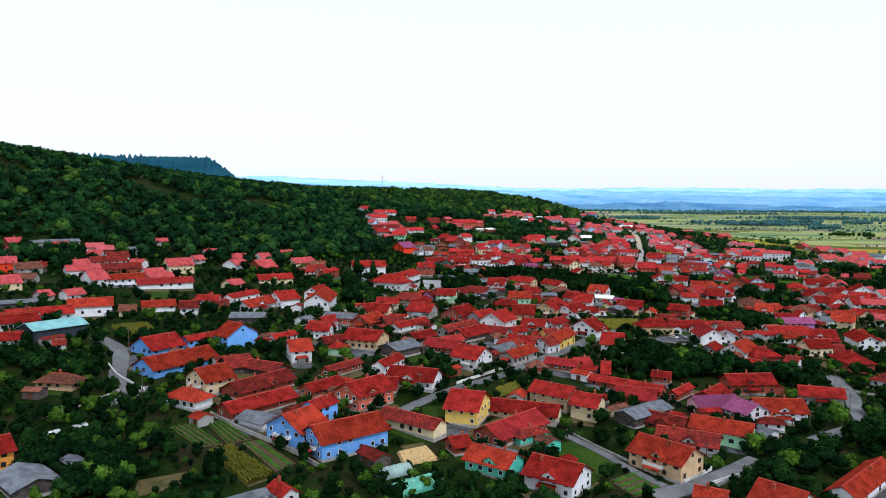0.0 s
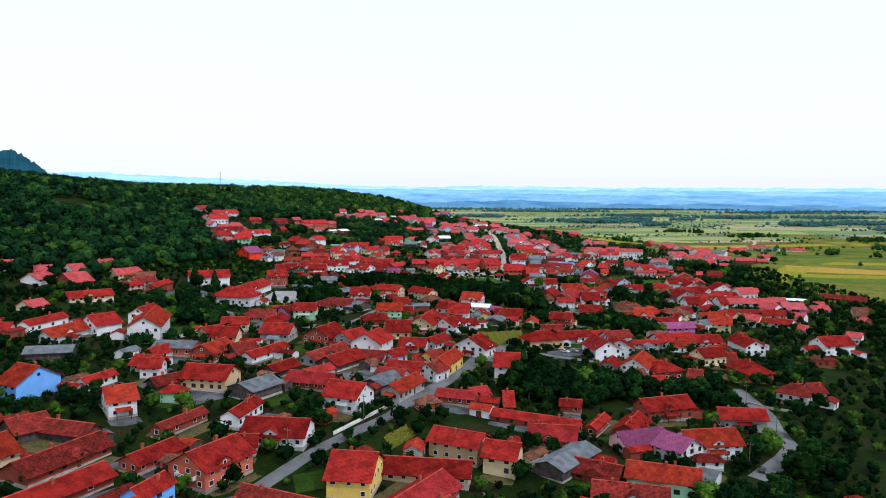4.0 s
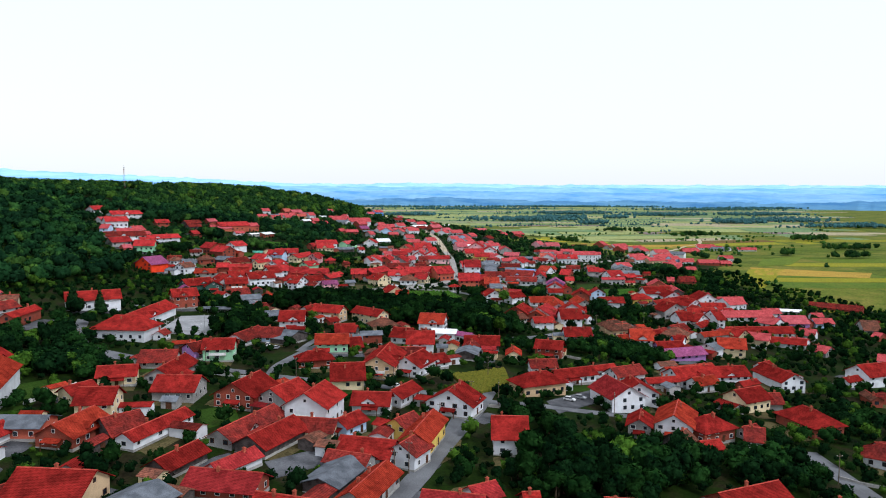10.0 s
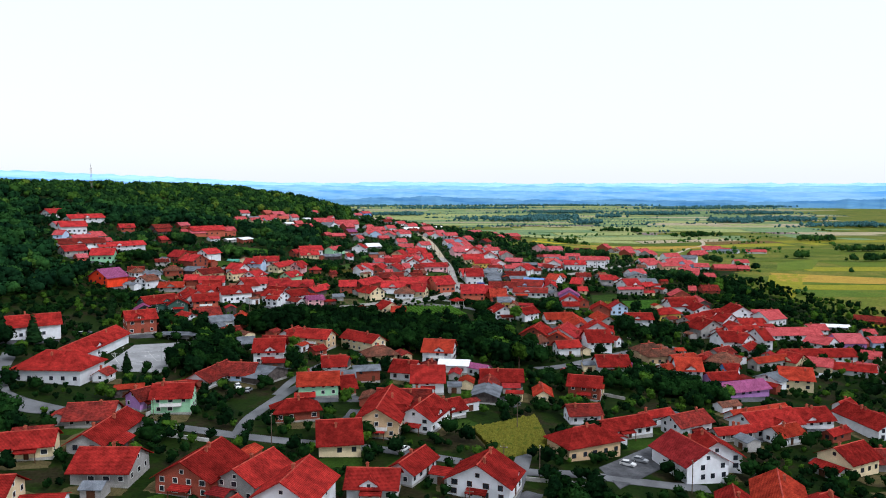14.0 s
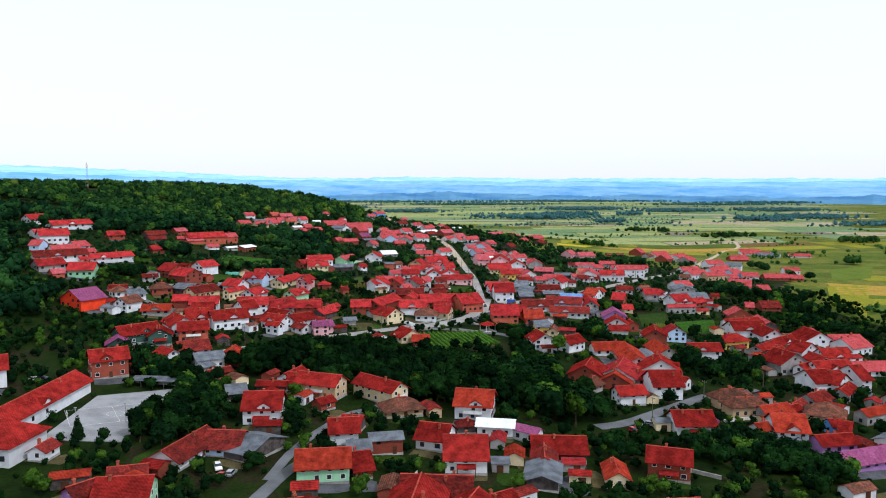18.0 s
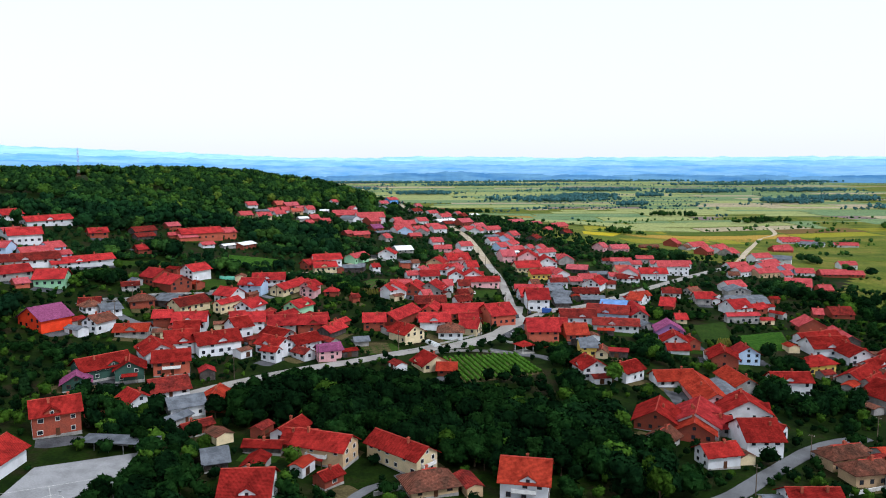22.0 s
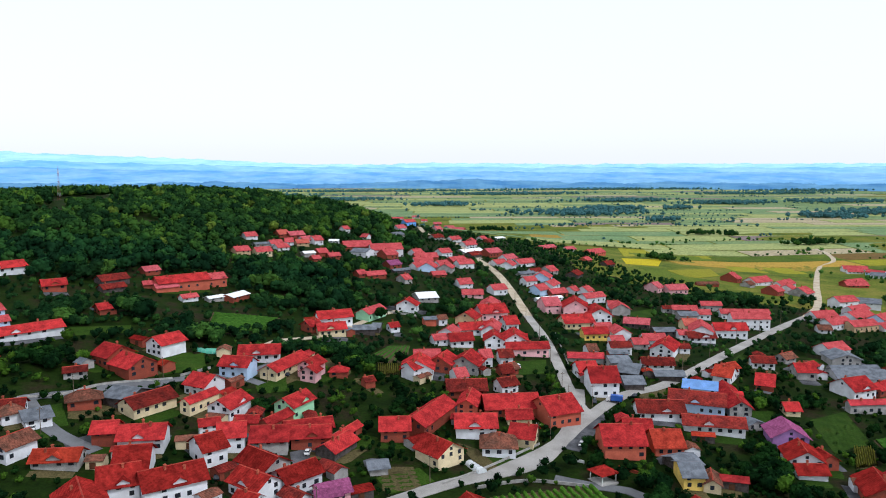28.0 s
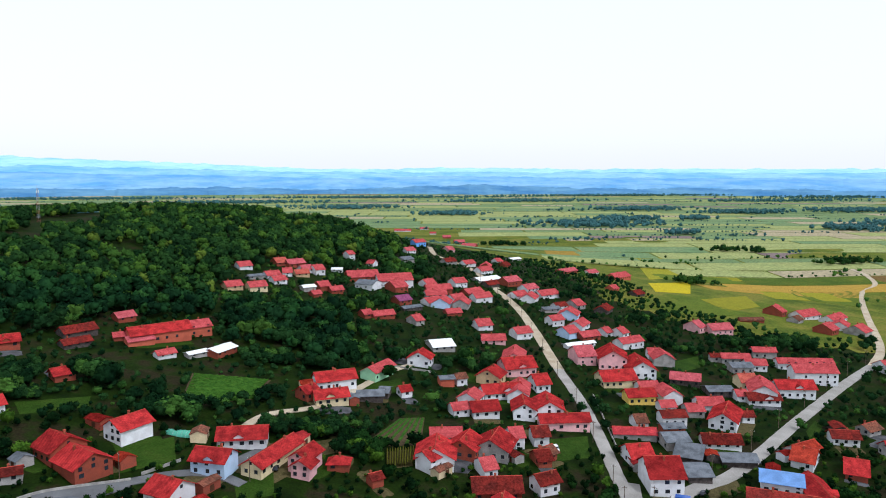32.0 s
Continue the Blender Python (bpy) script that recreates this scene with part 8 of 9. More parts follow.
def wooded_ridge():
    rng = random.Random(5)
    near, far = [], []
    y = 60.0
    while y < 1365:
        x = -850.0
        while x < 100:
            px, py = x + rng.uniform(-3.5, 3.5), y + rng.uniform(-3.5, 3.5)
            x += 8.2
            if not (inside(px, py, WOOD_EDGE) or any(inside(px, py, e) for e in BELT_EDGES)) or not clear_of(px, py, 3, 2):
                continue
            if math.hypot(px + 139, (py - 1000) * 0.6) < 15 or (abs(px) > 0.75 * py + 40):
                continue
            open_ground = noise.noise((px * 0.012, py * 0.012, 2.0))
            if open_ground > 0.34:
                continue
            (near if py < 900 else far).append((px, py, low_before_houses(px, py, rng.uniform(6.5, 12.5))))
        y += 8.2
    kinds = wood_kinds(300, 8, 0.08, 70, 5)
    shades = [(HAZED_WOODLAND[0], 0.27), (HAZED_WOODLAND[1], 0.33), (HAZED_WOODLAND[2], 0.25), (HAZED_WOODLAND[3], 0.12), (HAZED_WOODLAND[4], 0.03)]
    rng = random.Random(31)
    belt = []
    for i in range(1500):
        px, py = rng.uniform(-60, 120), rng.uniform(470, 640)
        if inside(px, py, TREE_BELT) and clear_of(px, py, 0.8, 0.8) and all(math.hypot(px - p[0], py - p[1]) > 4.2 for p in belt):
            belt.append((px, py, rng.uniform(7, 11)))
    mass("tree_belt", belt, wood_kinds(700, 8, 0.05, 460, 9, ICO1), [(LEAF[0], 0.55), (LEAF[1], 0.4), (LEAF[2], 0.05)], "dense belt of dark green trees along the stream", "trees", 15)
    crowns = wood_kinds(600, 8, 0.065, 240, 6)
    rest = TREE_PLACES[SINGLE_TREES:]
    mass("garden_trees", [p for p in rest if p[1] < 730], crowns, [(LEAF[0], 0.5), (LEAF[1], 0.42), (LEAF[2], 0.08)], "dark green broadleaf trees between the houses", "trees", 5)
    mass("garden_trees", [p for p in rest if p[1] >= 730], crowns, [(DARK_WOOD[1], 0.35), (HAZED_WOODLAND[0], 0.35), (HAZED_WOODLAND[1], 0.2), (HAZED_WOODLAND[2], 0.1)], "green broadleaf trees between the farther houses", "trees", 5)
    mass("forest", near, kinds, [(DARK_WOOD[0], 0.34), (DARK_WOOD[1], 0.36), (DARK_WOOD[2], 0.24), (DARK_WOOD[3], 0.06)], "dense dark green broadleaf forest covering the ridge slope", "forest", 3)
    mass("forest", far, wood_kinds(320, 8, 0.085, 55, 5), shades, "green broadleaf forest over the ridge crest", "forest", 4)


wooded_ridge()


def hedges_and_far_trees():
    rng = random.Random(8)
    spots = []
    for (x0, y0), (x1, y1) in HEDGES:
        n = int(math.hypot(x1 - x0, y1 - y0) / (3.2 + y0 / 420))
        gap = rng.random()
        for i in range(n):
            t = (i + rng.random()) / n
            if noise.noise((t * 4, gap * 50, 1)) < -0.15:
                continue
            spots.append((x0 + (x1 - x0) * t + rng.uniform(-2, 2), y0 + (y1 - y0) * t + rng.uniform(-2, 2), rng.uniform(1.6, 5.5) * (1.6 if rng.random() < 0.12 else 1)))
    for i in range(150):
        v = rng.uniform(620, 3300)
        u = rng.uniform(-0.7, 0.7) * v
        if u > east_edge(v) + 10:
            many = rng.choice((1, 1, 4, 8, 14, 22))
            for k in range(many):
                spots.append((u + rng.gauss(0, 1 + many * (0.8 + v / 2500)), v + rng.gauss(0, 2 + many * 0.3), rng.uniform(2.5, 7) + (2 if many < 3 else 0)))
    kinds = wood_kinds(400, 5, 0.1, 40, 3)
    mass("hedgerow", [p for p in spots if p[1] >= 1400], kinds, [(LEAF_HAZED, 1.0)], "hedgerow bushes and trees out on the plain, tinted blue-green for haze", "hedge", 26)
    spots = [p for p in spots if p[1] < 1400]
    mass("hedgerow", spots, kinds, [(HAZED_WOODLAND[1], 0.5), (HAZED_WOODLAND[2], 0.5)], "dark green hedgerow bushes and trees between the fields", "hedge", 6)
    woods = []
    for cx, cy, rx, ry, n in ((560, 1950, 130, 90, 150), (330, 2350, 90, 50, 70), (1030, 1765, 60, 60, 75), (1230, 1850, 100, 75, 120), (1160, 1530, 100, 40, 70), (776, 1166, 32, 16, 26), (700, 985, 32, 8, 22), (1135, 2310, 140, 60, 120), (655, 1300, 42, 14, 28), (575, 1450, 30, 14, 16), (640, 1702, 36, 18, 16), (685, 2100, 62, 45, 60), (860, 2080, 36, 20, 20), (558, 925, 12, 6, 7), (596, 873, 24, 4, 10), (372, 1165, 22, 14, 14), (900, 2500, 160, 70, 110), (-250, 2300, 120, 60, 90), (60, 2700, 160, 70, 100), (1500, 2350, 160, 80, 120), (-700, 2500, 180, 70, 110), (700, 3100, 300, 80, 150), (-300, 3100, 300, 80, 140), (1700, 3000, 300, 80, 140), (-1300, 2900, 250, 80, 120), (250, 3500, 500, 60, 200), (1300, 3600, 500, 60, 200), (-900, 3500, 500, 60, 180), (2200, 3300, 400, 60, 140), (609, 1426, 9, 8, 12)):
        for i in range(n):
            for _ in range(2):
                woods.append((cx + rng.gauss(0, rx * 0.5), cy + rng.gauss(0, ry * 0.5), rng.uniform(7, 15)))
    mass("far_woods", [p for p in woods if p[1] >= 1480], kinds, [(LEAF_HAZED, 1.0)], "woods out on the plain, tinted dark blue-green for haze", "woods", 7)
    mass("copse", [(x, y, tall * 0.75) for x, y, tall in woods if y < 1480], kinds, [(HAZED_WOODLAND[1], 0.6), (HAZED_WOODLAND[2], 0.4)], "dark green copses and tree belts between the fields", "copse", 17)


# haze is painted into these leaves: paler and bluer than the near foliage
LEAF_HAZED = leaf_mat("hazed_foliage", (0.038, 0.105, 0.115), (0.075, 0.18, 0.185))
hedges_and_far_trees()


def blocked(x, y):
    return any(inside(x, y, p) for p in PLOT_SHAPES if abs(p[0][0] - x) + abs(p[0][1] - y) < 90)


def village_shrubs():
    """Bushes, vines and fruit trees that fill the gardens between the houses."""
    rng = random.Random(21)
    low = []
    y = 60.0
    while y < 1250:
        step = 4.4 if y < 760 else 6.0
        x = -300.0
        while x < min(360.0, east_edge(y) + 40):
            px, py = x + rng.uniform(-2.2, 2.2), y + rng.uniform(-2.2, 2.2)
            x += step
            if abs(px) > 0.68 * py + 60:
                continue
            d = np.hypot(px - SPOTS[:, 0], py - SPOTS[:, 1]).min()
            if d > 75 or not clear_of(px, py, 0.3, 0.6):
                continue
            lush = noise.noise((px * 0.045, py * 0.045, 5.0)) + 0.35 * noise.noise((px * 0.15, py * 0.15, 1.0))
            if (lush < -0.2 and rng.random() < 0.8) or blocked(px, py):
                continue
            if lush < 0.3 and any(abs((px - q[0]) * q[2] + (py - q[1]) * q[3]) < q[4] and abs(-(px - q[0]) * q[3] + (py - q[1]) * q[2]) < q[5] for q in YARDS):
                continue
            low.append((px, py, low_before_houses(px, py, rng.uniform(1.6, 4.4) * (1.6 if rng.random() < 0.25 else 1))))
        y += step
    kinds = wood_kinds(500, 8, 0.085, 80, 3)
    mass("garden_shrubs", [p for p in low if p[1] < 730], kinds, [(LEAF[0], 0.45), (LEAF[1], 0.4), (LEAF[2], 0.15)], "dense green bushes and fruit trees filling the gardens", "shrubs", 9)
    mass("garden_shrubs", [p for p in low if p[1] >= 730], kinds, [(DARK_WOOD[1], 0.35), (HAZED_WOODLAND[0], 0.35), (HAZED_WOODLAND[1], 0.2), (HAZED_WOODLAND[2], 0.1)], "green bushes and fruit trees between the houses", "shrubs", 10)


village_shrubs()

# ---------------------------------------------------------------- walls, tunnels, vehicles, poles
M_WHITEWALL = mat("whitewashed_wall", (0.72, 0.72, 0.71), 0.9, 0.15, 0.5, 5, 0.15, second=(0.5, 0.49, 0.47))
M_REDWALL = mat("red_brick_wall", (0.42, 0.09, 0.05), 0.92, 0.25, 0.8, 7, 0.3)
M_METAL = mat("galvanised_steel", (0.42, 0.43, 0.44), 0.45, 0.15, 0.8, 6, 0.05, metal=0.7)
M_RUBBER = mat("tyre_rubber", (0.012, 0.012, 0.013), 0.85, 0.2, 2, 9, 0.1)
M_WOODPOLE = mat("weathered_pole_wood", (0.15, 0.115, 0.085), 0.9, 0.3, 1, 9, 0.2)
M_LINE = mat("worn_white_line_paint", (0.62, 0.62, 0.60), 0.8, 0.25, 1, 5, 0)
M_REDWHITE = [mat("mast_red_paint", (0.30, 0.12, 0.10), 0.5), mat("mast_white_paint", (0.42, 0.43, 0.45), 0.5)]
PAINT = {k: mat(k + "_car_paint", c, 0.25, 0.04, 1, 5, 0, metal=0.1, spec=0.5) for k, c in {"white": (0.75, 0.75, 0.75), "dark": (0.03, 0.035, 0.045), "red": (0.45, 0.02, 0.02), "grey": (0.30, 0.31, 0.33), "blue": (0.04, 0.12, 0.45)}.items()}
M_FILM = {"white": mat("white_tunnel_film", (0.66, 0.70, 0.72), 0.35, 0.15, 0.4, 4, 0.2, spec=0.4), "grey": mat("grey_green_tunnel_film", (0.26, 0.38, 0.36), 0.35, 0.2, 0.4, 4, 0.2, spec=0.4), "teal": mat("teal_tunnel_film", (0.10, 0.42, 0.30), 0.35, 0.2, 0.4, 4, 0.2, spec=0.4)}


def garden_wall(cover, tall, pts):
    material, words = {"white": (M_WHITEWALL, "low whitewashed garden wall"), "conc": (M_CONC, "low grey concrete garden wall"), "red": (M_REDWALL, "low red brick garden wall")}[cover]
    line = curve_points(pts, 2.5)
    verts, faces = [], []
    prof = ((-0.1, -0.5), (-0.1, tall - 0.12), (-0.16, tall - 0.12), (-0.16, tall), (0.16, tall), (0.16, tall - 0.12), (0.1, tall - 0.12), (0.1, -0.5))
    for i, c in enumerate(line):
        way = (line[min(i + 1, len(line) - 1)] - line[max(i - 1, 0)]).normalized()
        side = Vector((-way.y, way.x, 0))
        z = ground_z(c.x, c.y)
        for s, h in prof:
            q = c + side * s
            verts.append((q.x, q.y, z + h))
    k = len(prof)
    for i in range(len(line) - 1):
        for j in range(k):
            faces.append((i * k + j, i * k + (j + 1) % k, (i + 1) * k + (j + 1) % k, (i + 1) * k + j))
    faces += [tuple(range(k))[::-1], tuple(range(len(verts) - k, len(verts)))]
    tagged(new("garden_wall", sheet_mesh("garden_wall", verts, faces, material)), words + " with a coping along a plot", "wall", "garden walls")


def tunnel(cover, width, a, b):
    """A polytunnel: film over steel hoops, closed at both ends."""
    ax, bx = Vector((*a, 0)), Vector((*b, 0))
    long = (bx - ax).length
    mid = (ax + bx) / 2
    base = new("polytunnel")
    base.matrix_world = pose(mid.x, mid.y, ground_z(mid.x, mid.y), 0, 0, math.degrees(math.atan2(bx.y - ax.y, bx.x - ax.x)))
    hoops = max(4, int(long / 1.6))
    bm = bmesh.new()
    rings = []
    for i in range(hoops * 2 + 1):
        r = width / 2 * (1.0 if i % 2 == 0 else 0.965)
        rings.append([bm.verts.new((-long / 2 + long * i / hoops / 2, -math.cos(k * math.pi / 12) * r, math.sin(k * math.pi / 12) * r * 0.92 - 0.1)) for k in range(13)])
    for p, q in zip(rings, rings[1:]):
        for k in range(12):
            bm.faces.new((p[k], q[k], q[k + 1], p[k + 1]))
    bm.faces.new(rings[0])
    bm.faces.new(rings[-1][::-1])
    part("film", bm, M_FILM[cover], base)
    for i in range(0, hoops + 1):
        bm = bmesh.new()
        x = -long / 2 + long * i / hoops
        r = width / 2 + 0.02
        prev = None
        for k in range(13):
            c, s = math.cos(k * math.pi / 12), math.sin(k * math.pi / 12)
            ring = [bm.verts.new((x + u, -c * (r + w), s * (r + w) * 0.92 - 0.1)) for u, w in ((-0.03, 0), (0.03, 0), (0.03, 0.05), (-0.03, 0.05))]
            if prev:
                for e in range(4):
                    bm.faces.new((prev[e], prev[(e + 1) % 4], ring[(e + 1) % 4], ring[e]))
            prev = ring
        part("hoop", bm, M_METAL, base)
    tagged(base, f"{cover} plastic film polytunnel over steel hoops in a garden", "polytunnel", "polytunnels")


def extrude_profile(name, prof, half, material, inset=0.0):
    """A side outline (x, z) given width; the upper points lean inwards."""
    top = max(z for x, z in prof)
    low = min(z for x, z in prof)

    def make(bm):
        sides = [[bm.verts.new((x, s * (half - inset * (z - low) / (top - low)), z)) for x, z in prof] for s in (-1, 1)]
        bm.faces.new(sides[0])
        bm.faces.new(sides[1][::-1])
        n = len(prof)
        for i in range(n):
            bm.faces.new((sides[0][(i + 1) % n], sides[0][i], sides[1][i], sides[1][(i + 1) % n]))
        bmesh.ops.recalc_face_normals(bm, faces=bm.faces)
    return shared((name, id(material), half, len(prof), prof[0]), lambda: mesh_of(name, make, material))


def wheel_meshes(r):
    def disc(rad, half):
        def make(bm):
            ends = [[bm.verts.new((math.cos(k * 6.2832 / 14) * rad, y, math.sin(k * 6.2832 / 14) * rad)) for k in range(14)] for y in (-half, half)]
            for k in range(14):
                bm.faces.new((ends[0][k], ends[0][(k + 1) % 14], ends[1][(k + 1) % 14], ends[1][k]))
            bm.faces.new(ends[0][::-1])
            bm.faces.new(ends[1])
        return make
    return mesh_of("wheel", disc(r, 0.1), M_RUBBER), mesh_of("rim", disc(r * 0.62, 0.11), M_METAL)


def add_wheels(base, r, places):
    w, m = shared(("wheel", r), lambda: wheel_meshes(r))
    for x, y in places:
        wheel = hang("wheel", w, None, base)
        wheel.matrix_local = pose(x, y, r)
        hang("rim", m, None, wheel)


def set_down(name, x, y, turn, lift=0.2):
    base = new(name)
    base.matrix_world = pose(x, y, ground_z(x, y) + lift, 0, 0, turn)
    return base


def car(paint, x, y, turn):
    base = set_down("car", x, y, turn)
    body = [(-2.05, 0.3), (-2.1, 0.75), (-1.95, 0.95), (0.95, 0.92), (1.9, 0.78), (2.1, 0.6), (2.08, 0.3)]
    cabin = [(-1.85, 0.93), (-1.45, 1.38), (0.25, 1.4), (0.98, 0.9)]
    roof = [(-1.48, 1.38), (-1.4, 1.45), (0.15, 1.47), (0.28, 1.4)]
    hang("body", extrude_profile("body", body, 0.86, PAINT[paint], 0.05), None, base)
    hang("cabin_glass", extrude_profile("cabin_glass", cabin, 0.80, M_PANE, 0.16), None, base)
    hang("roof", extrude_profile("roof", roof, 0.66, PAINT[paint], 0.04), None, base)
    add_wheels(base, 0.31, [(u, v) for u in (-1.3, 1.3) for v in (-0.8, 0.8)])
    tagged(base, f"{paint} parked saloon car beside a village house", "car", "parked cars")


def truck(paint, x, y, turn):
    base = set_down("truck", x, y, turn)
    hang("chassis", extrude_profile("chassis", [(-3.3, 0.6), (-3.3, 0.85), (3.2, 0.85), (3.2, 0.6)], 0.9, M_RUBBER), None, base)
    hang("cargo_box", extrude_profile("cargo_box", [(-3.4, 0.9), (-3.4, 3.1), (1.3, 3.1), (1.3, 0.9)], 1.15, PAINT[paint], 0.02), None, base)
    hang("tail_panel", extrude_profile("tail_panel", [(-3.48, 0.95), (-3.48, 1.9), (-3.41, 1.9), (-3.41, 0.95)], 1.1, PAINT["red"]), None, base)
    hang("cab", extrude_profile("cab", [(1.45, 0.6), (1.45, 2.5), (2.6, 2.5), (3.1, 1.7), (3.2, 0.6)], 1.05, PAINT["white"], 0.06), None, base)
    hang("windscreen", extrude_profile("windscreen", [(2.62, 2.45), (2.68, 2.45), (3.13, 1.75), (3.08, 1.7)], 0.92, M_PANE, 0.04), None, base)
    add_wheels(base, 0.45, [(u, v) for u in (-2.2, 2.2) for v in (-0.95, 0.95)])
    tagged(base, "blue box truck with red tail panel parked by the street", "truck", "parked cars")


garden_wall("white", 1, [(-156.0, 250.6), (-144.6, 238.3), (-128.0, 226.0)])
garden_wall("conc", 1.2, [(-143.8, 196.2), (-135.3, 220.8), (-137.7, 225.7)])
garden_wall("conc", 1.2, [(-97.6, 209.8), (-85.0, 200.8), (-65.4, 188.8), (-54.0, 179.9)])
garden_wall("white", 1, [(-26.9, 260.3), (-10.3, 287.0)])
garden_wall("conc", 0.8, [(11.1, 224.4), (17.8, 215.3), (27.5, 205.0), (36.3, 196.1)])
garden_wall("white", 1.2, [(40.5, 194.4), (50.2, 206.1)])
garden_wall("white", 1.2, [(47.8, 195.4), (56.8, 203.3)])
garden_wall("conc", 1, [(-105.4, 668.8), (-92.9, 673.9), (-82.4, 684.8), (-60.2, 693.8)])
garden_wall("white", 0.9, [(75.4, 628.7), (79.3, 626.1)])
garden_wall("red", 1, [(89.4, 622.1), (97.7, 614.7)])
garden_wall("conc", 0.8, [(30.7, 613.3), (46.7, 623.9), (68.7, 640.7)])
garden_wall("conc", 1, [(40.5, 610.5), (57.2, 614.1), (75.3, 609.7)])
garden_wall("white", 1.2, [(-98.6, 366.7), (-89.9, 386.9)])
garden_wall("conc", 1.1, [(-0.6, 409.3), (16.5, 442.0)])
garden_wall("conc", 1.1, [(-57.0, 418.6), (-46.3, 446.6), (-32.8, 467.1)])
garden_wall("conc", 0.9, [(125.1, 313.0), (131.5, 307.0), (142.5, 305.1)])
garden_wall("white", 1.1, [(126.9, 481.1), (147.8, 485.8)])
garden_wall("conc", 1.1, [(88.9, 444.8), (99.7, 436.1)])
garden_wall("conc", 1.1, [(5.3, 489.3), (12.4, 492.5)])
garden_wall("white", 1, [(-50.5, 402.2), (-37.8, 396.7)])
garden_wall("conc", 1, [(39.6, 368.2), (55.6, 364.1)])
garden_wall("conc", 1, [(15.6, 813.5), (49.8, 802.7)])
garden_wall("conc", 1, [(-58.0, 697.4), (-48.1, 707.3)])
garden_wall("conc", 1, [(119.8, 779.2), (108.4, 724.5)])
tunnel("white", 4, (-132.9, 182.4), (-127.4, 192.7))
tunnel("grey", 5, (-38.5, 178.3), (-31.6, 184.2))
tunnel("teal", 6, (-32.9, 170.0), (-23.2, 179.0))
tunnel("teal", 4, (-56.7, 728.4), (-45.7, 724.1))
tunnel("white", 3.4, (41.4, 627.2), (44.2, 620.1))
tunnel("white", 4, (204.9, 470.7), (210.1, 466.2))
car("white", -8.8, 634.7, 81)
car("white", -92.9, 647.3, 100)
car("dark", -17.7, 703.4, 85)
car("dark", -34.2, 618.5, 91)
car("dark", 94.5, 671.4, -103)
car("white", 83.6, 639.9, 58)
car("dark", 103.5, 679.8, -111)
car("white", 83.4, 721.8, -90)
truck("blue", 111.9, 680.0, 151)
car("dark", 94.3, 246.7, 59)
car("red", 91.5, 472.4, -73)
car("white", 95.7, 475.5, -62)
car("grey", 100.2, 478.2, -44)
car("red", -32.0, 442.2, 65)
car("grey", -29.9, 443.8, 72)
car("white", 71.2, 376.9, -45)
car("grey", 76.2, 379.5, -45)
car("blue", 9.9, 332.1, 56)
car("white", -33.4, 448.0, -78)
car("white", -99.6, 523.2, -34)
car("dark", -97.9, 525.6, -34)
car("white", 12.3, 388.2, 50)
car("dark", 124.0, 686.7, 43)
car("white", 83.6, 721.1, -101)


def tube(bm, p, q, r0, r1, sides=7):
    p, q = Vector(p), Vector(q)
    way = (q - p).normalized()
    s = way.orthogonal().normalized()
    t = way.cross(s)
    ends = [[bm.verts.new(c + (s * math.cos(k * 6.2832 / sides) + t * math.sin(k * 6.2832 / sides)) * r) for k in range(sides)] for c, r in ((p, r0), (q, r1))]
    for k in range(sides):
        bm.faces.new((ends[0][k], ends[0][(k + 1) % sides], ends[1][(k + 1) % sides], ends[1][k]))
    bm.faces.new(ends[0][::-1])
    bm.faces.new(ends[1])


def utility_pole(x, y, turn, tall=8.5):
    base = new("utility_pole")
    base.matrix_world = pose(x, y, ground_z(x, y), 0, 0, turn)
    meshes = shared("utility_pole", lambda: (
        mesh_of("pole", lambda bm: tube(bm, (0, 0, -0.6), (0, 0, tall), 0.15, 0.09), M_WOODPOLE),
        mesh_of("crossarm", lambda bm: box(bm, -0.06, 0.06, -0.9, 0.9, tall - 0.7, tall - 0.56), M_WOODPOLE),
        mesh_of("insulator", lambda bm: tube(bm, (0, 0, tall - 0.58), (0, 0, tall - 0.36), 0.06, 0.04), M_FRAME)))
    hang("pole", meshes[0], None, base)
    arm = hang("crossarm", meshes[1], None, base)
    for v in (-0.75, 0.75):
        hang("insulator", meshes[2], None, arm).matrix_local = pose(0, v, 0)
    tagged(base, "tall weathered wooden utility pole with a crossarm by the street", "utility pole", "utility poles")


def line_poles(name, spacing, side):
    for line, width in ROADS.get(name, []):
        run = 12.0
        for i in range(1, len(line)):
            run += (line[i] - line[i - 1]).length
            if run > spacing:
                way = (line[i] - line[i - 1]).normalized()
                q = line[i] + Vector((-way.y, way.x, 0)) * side * (width / 2 + 1.0)
                if clear_of(q.x, q.y, -0.4, 0.4):
                    run = 0
                    utility_pole(q.x, q.y, math.degrees(math.atan2(way.y, way.x)))


for road_name, side in (("main_street", 1), ("cross_street", -1), ("valley_street", 1), ("gravel_street", 1), ("west_lane", -1), ("west_road", 1), ("mid_lane", -1), ("near_lane", 1), ("low_lane", 1), ("east_lane", -1)):
    line_poles(road_name, 34, side)


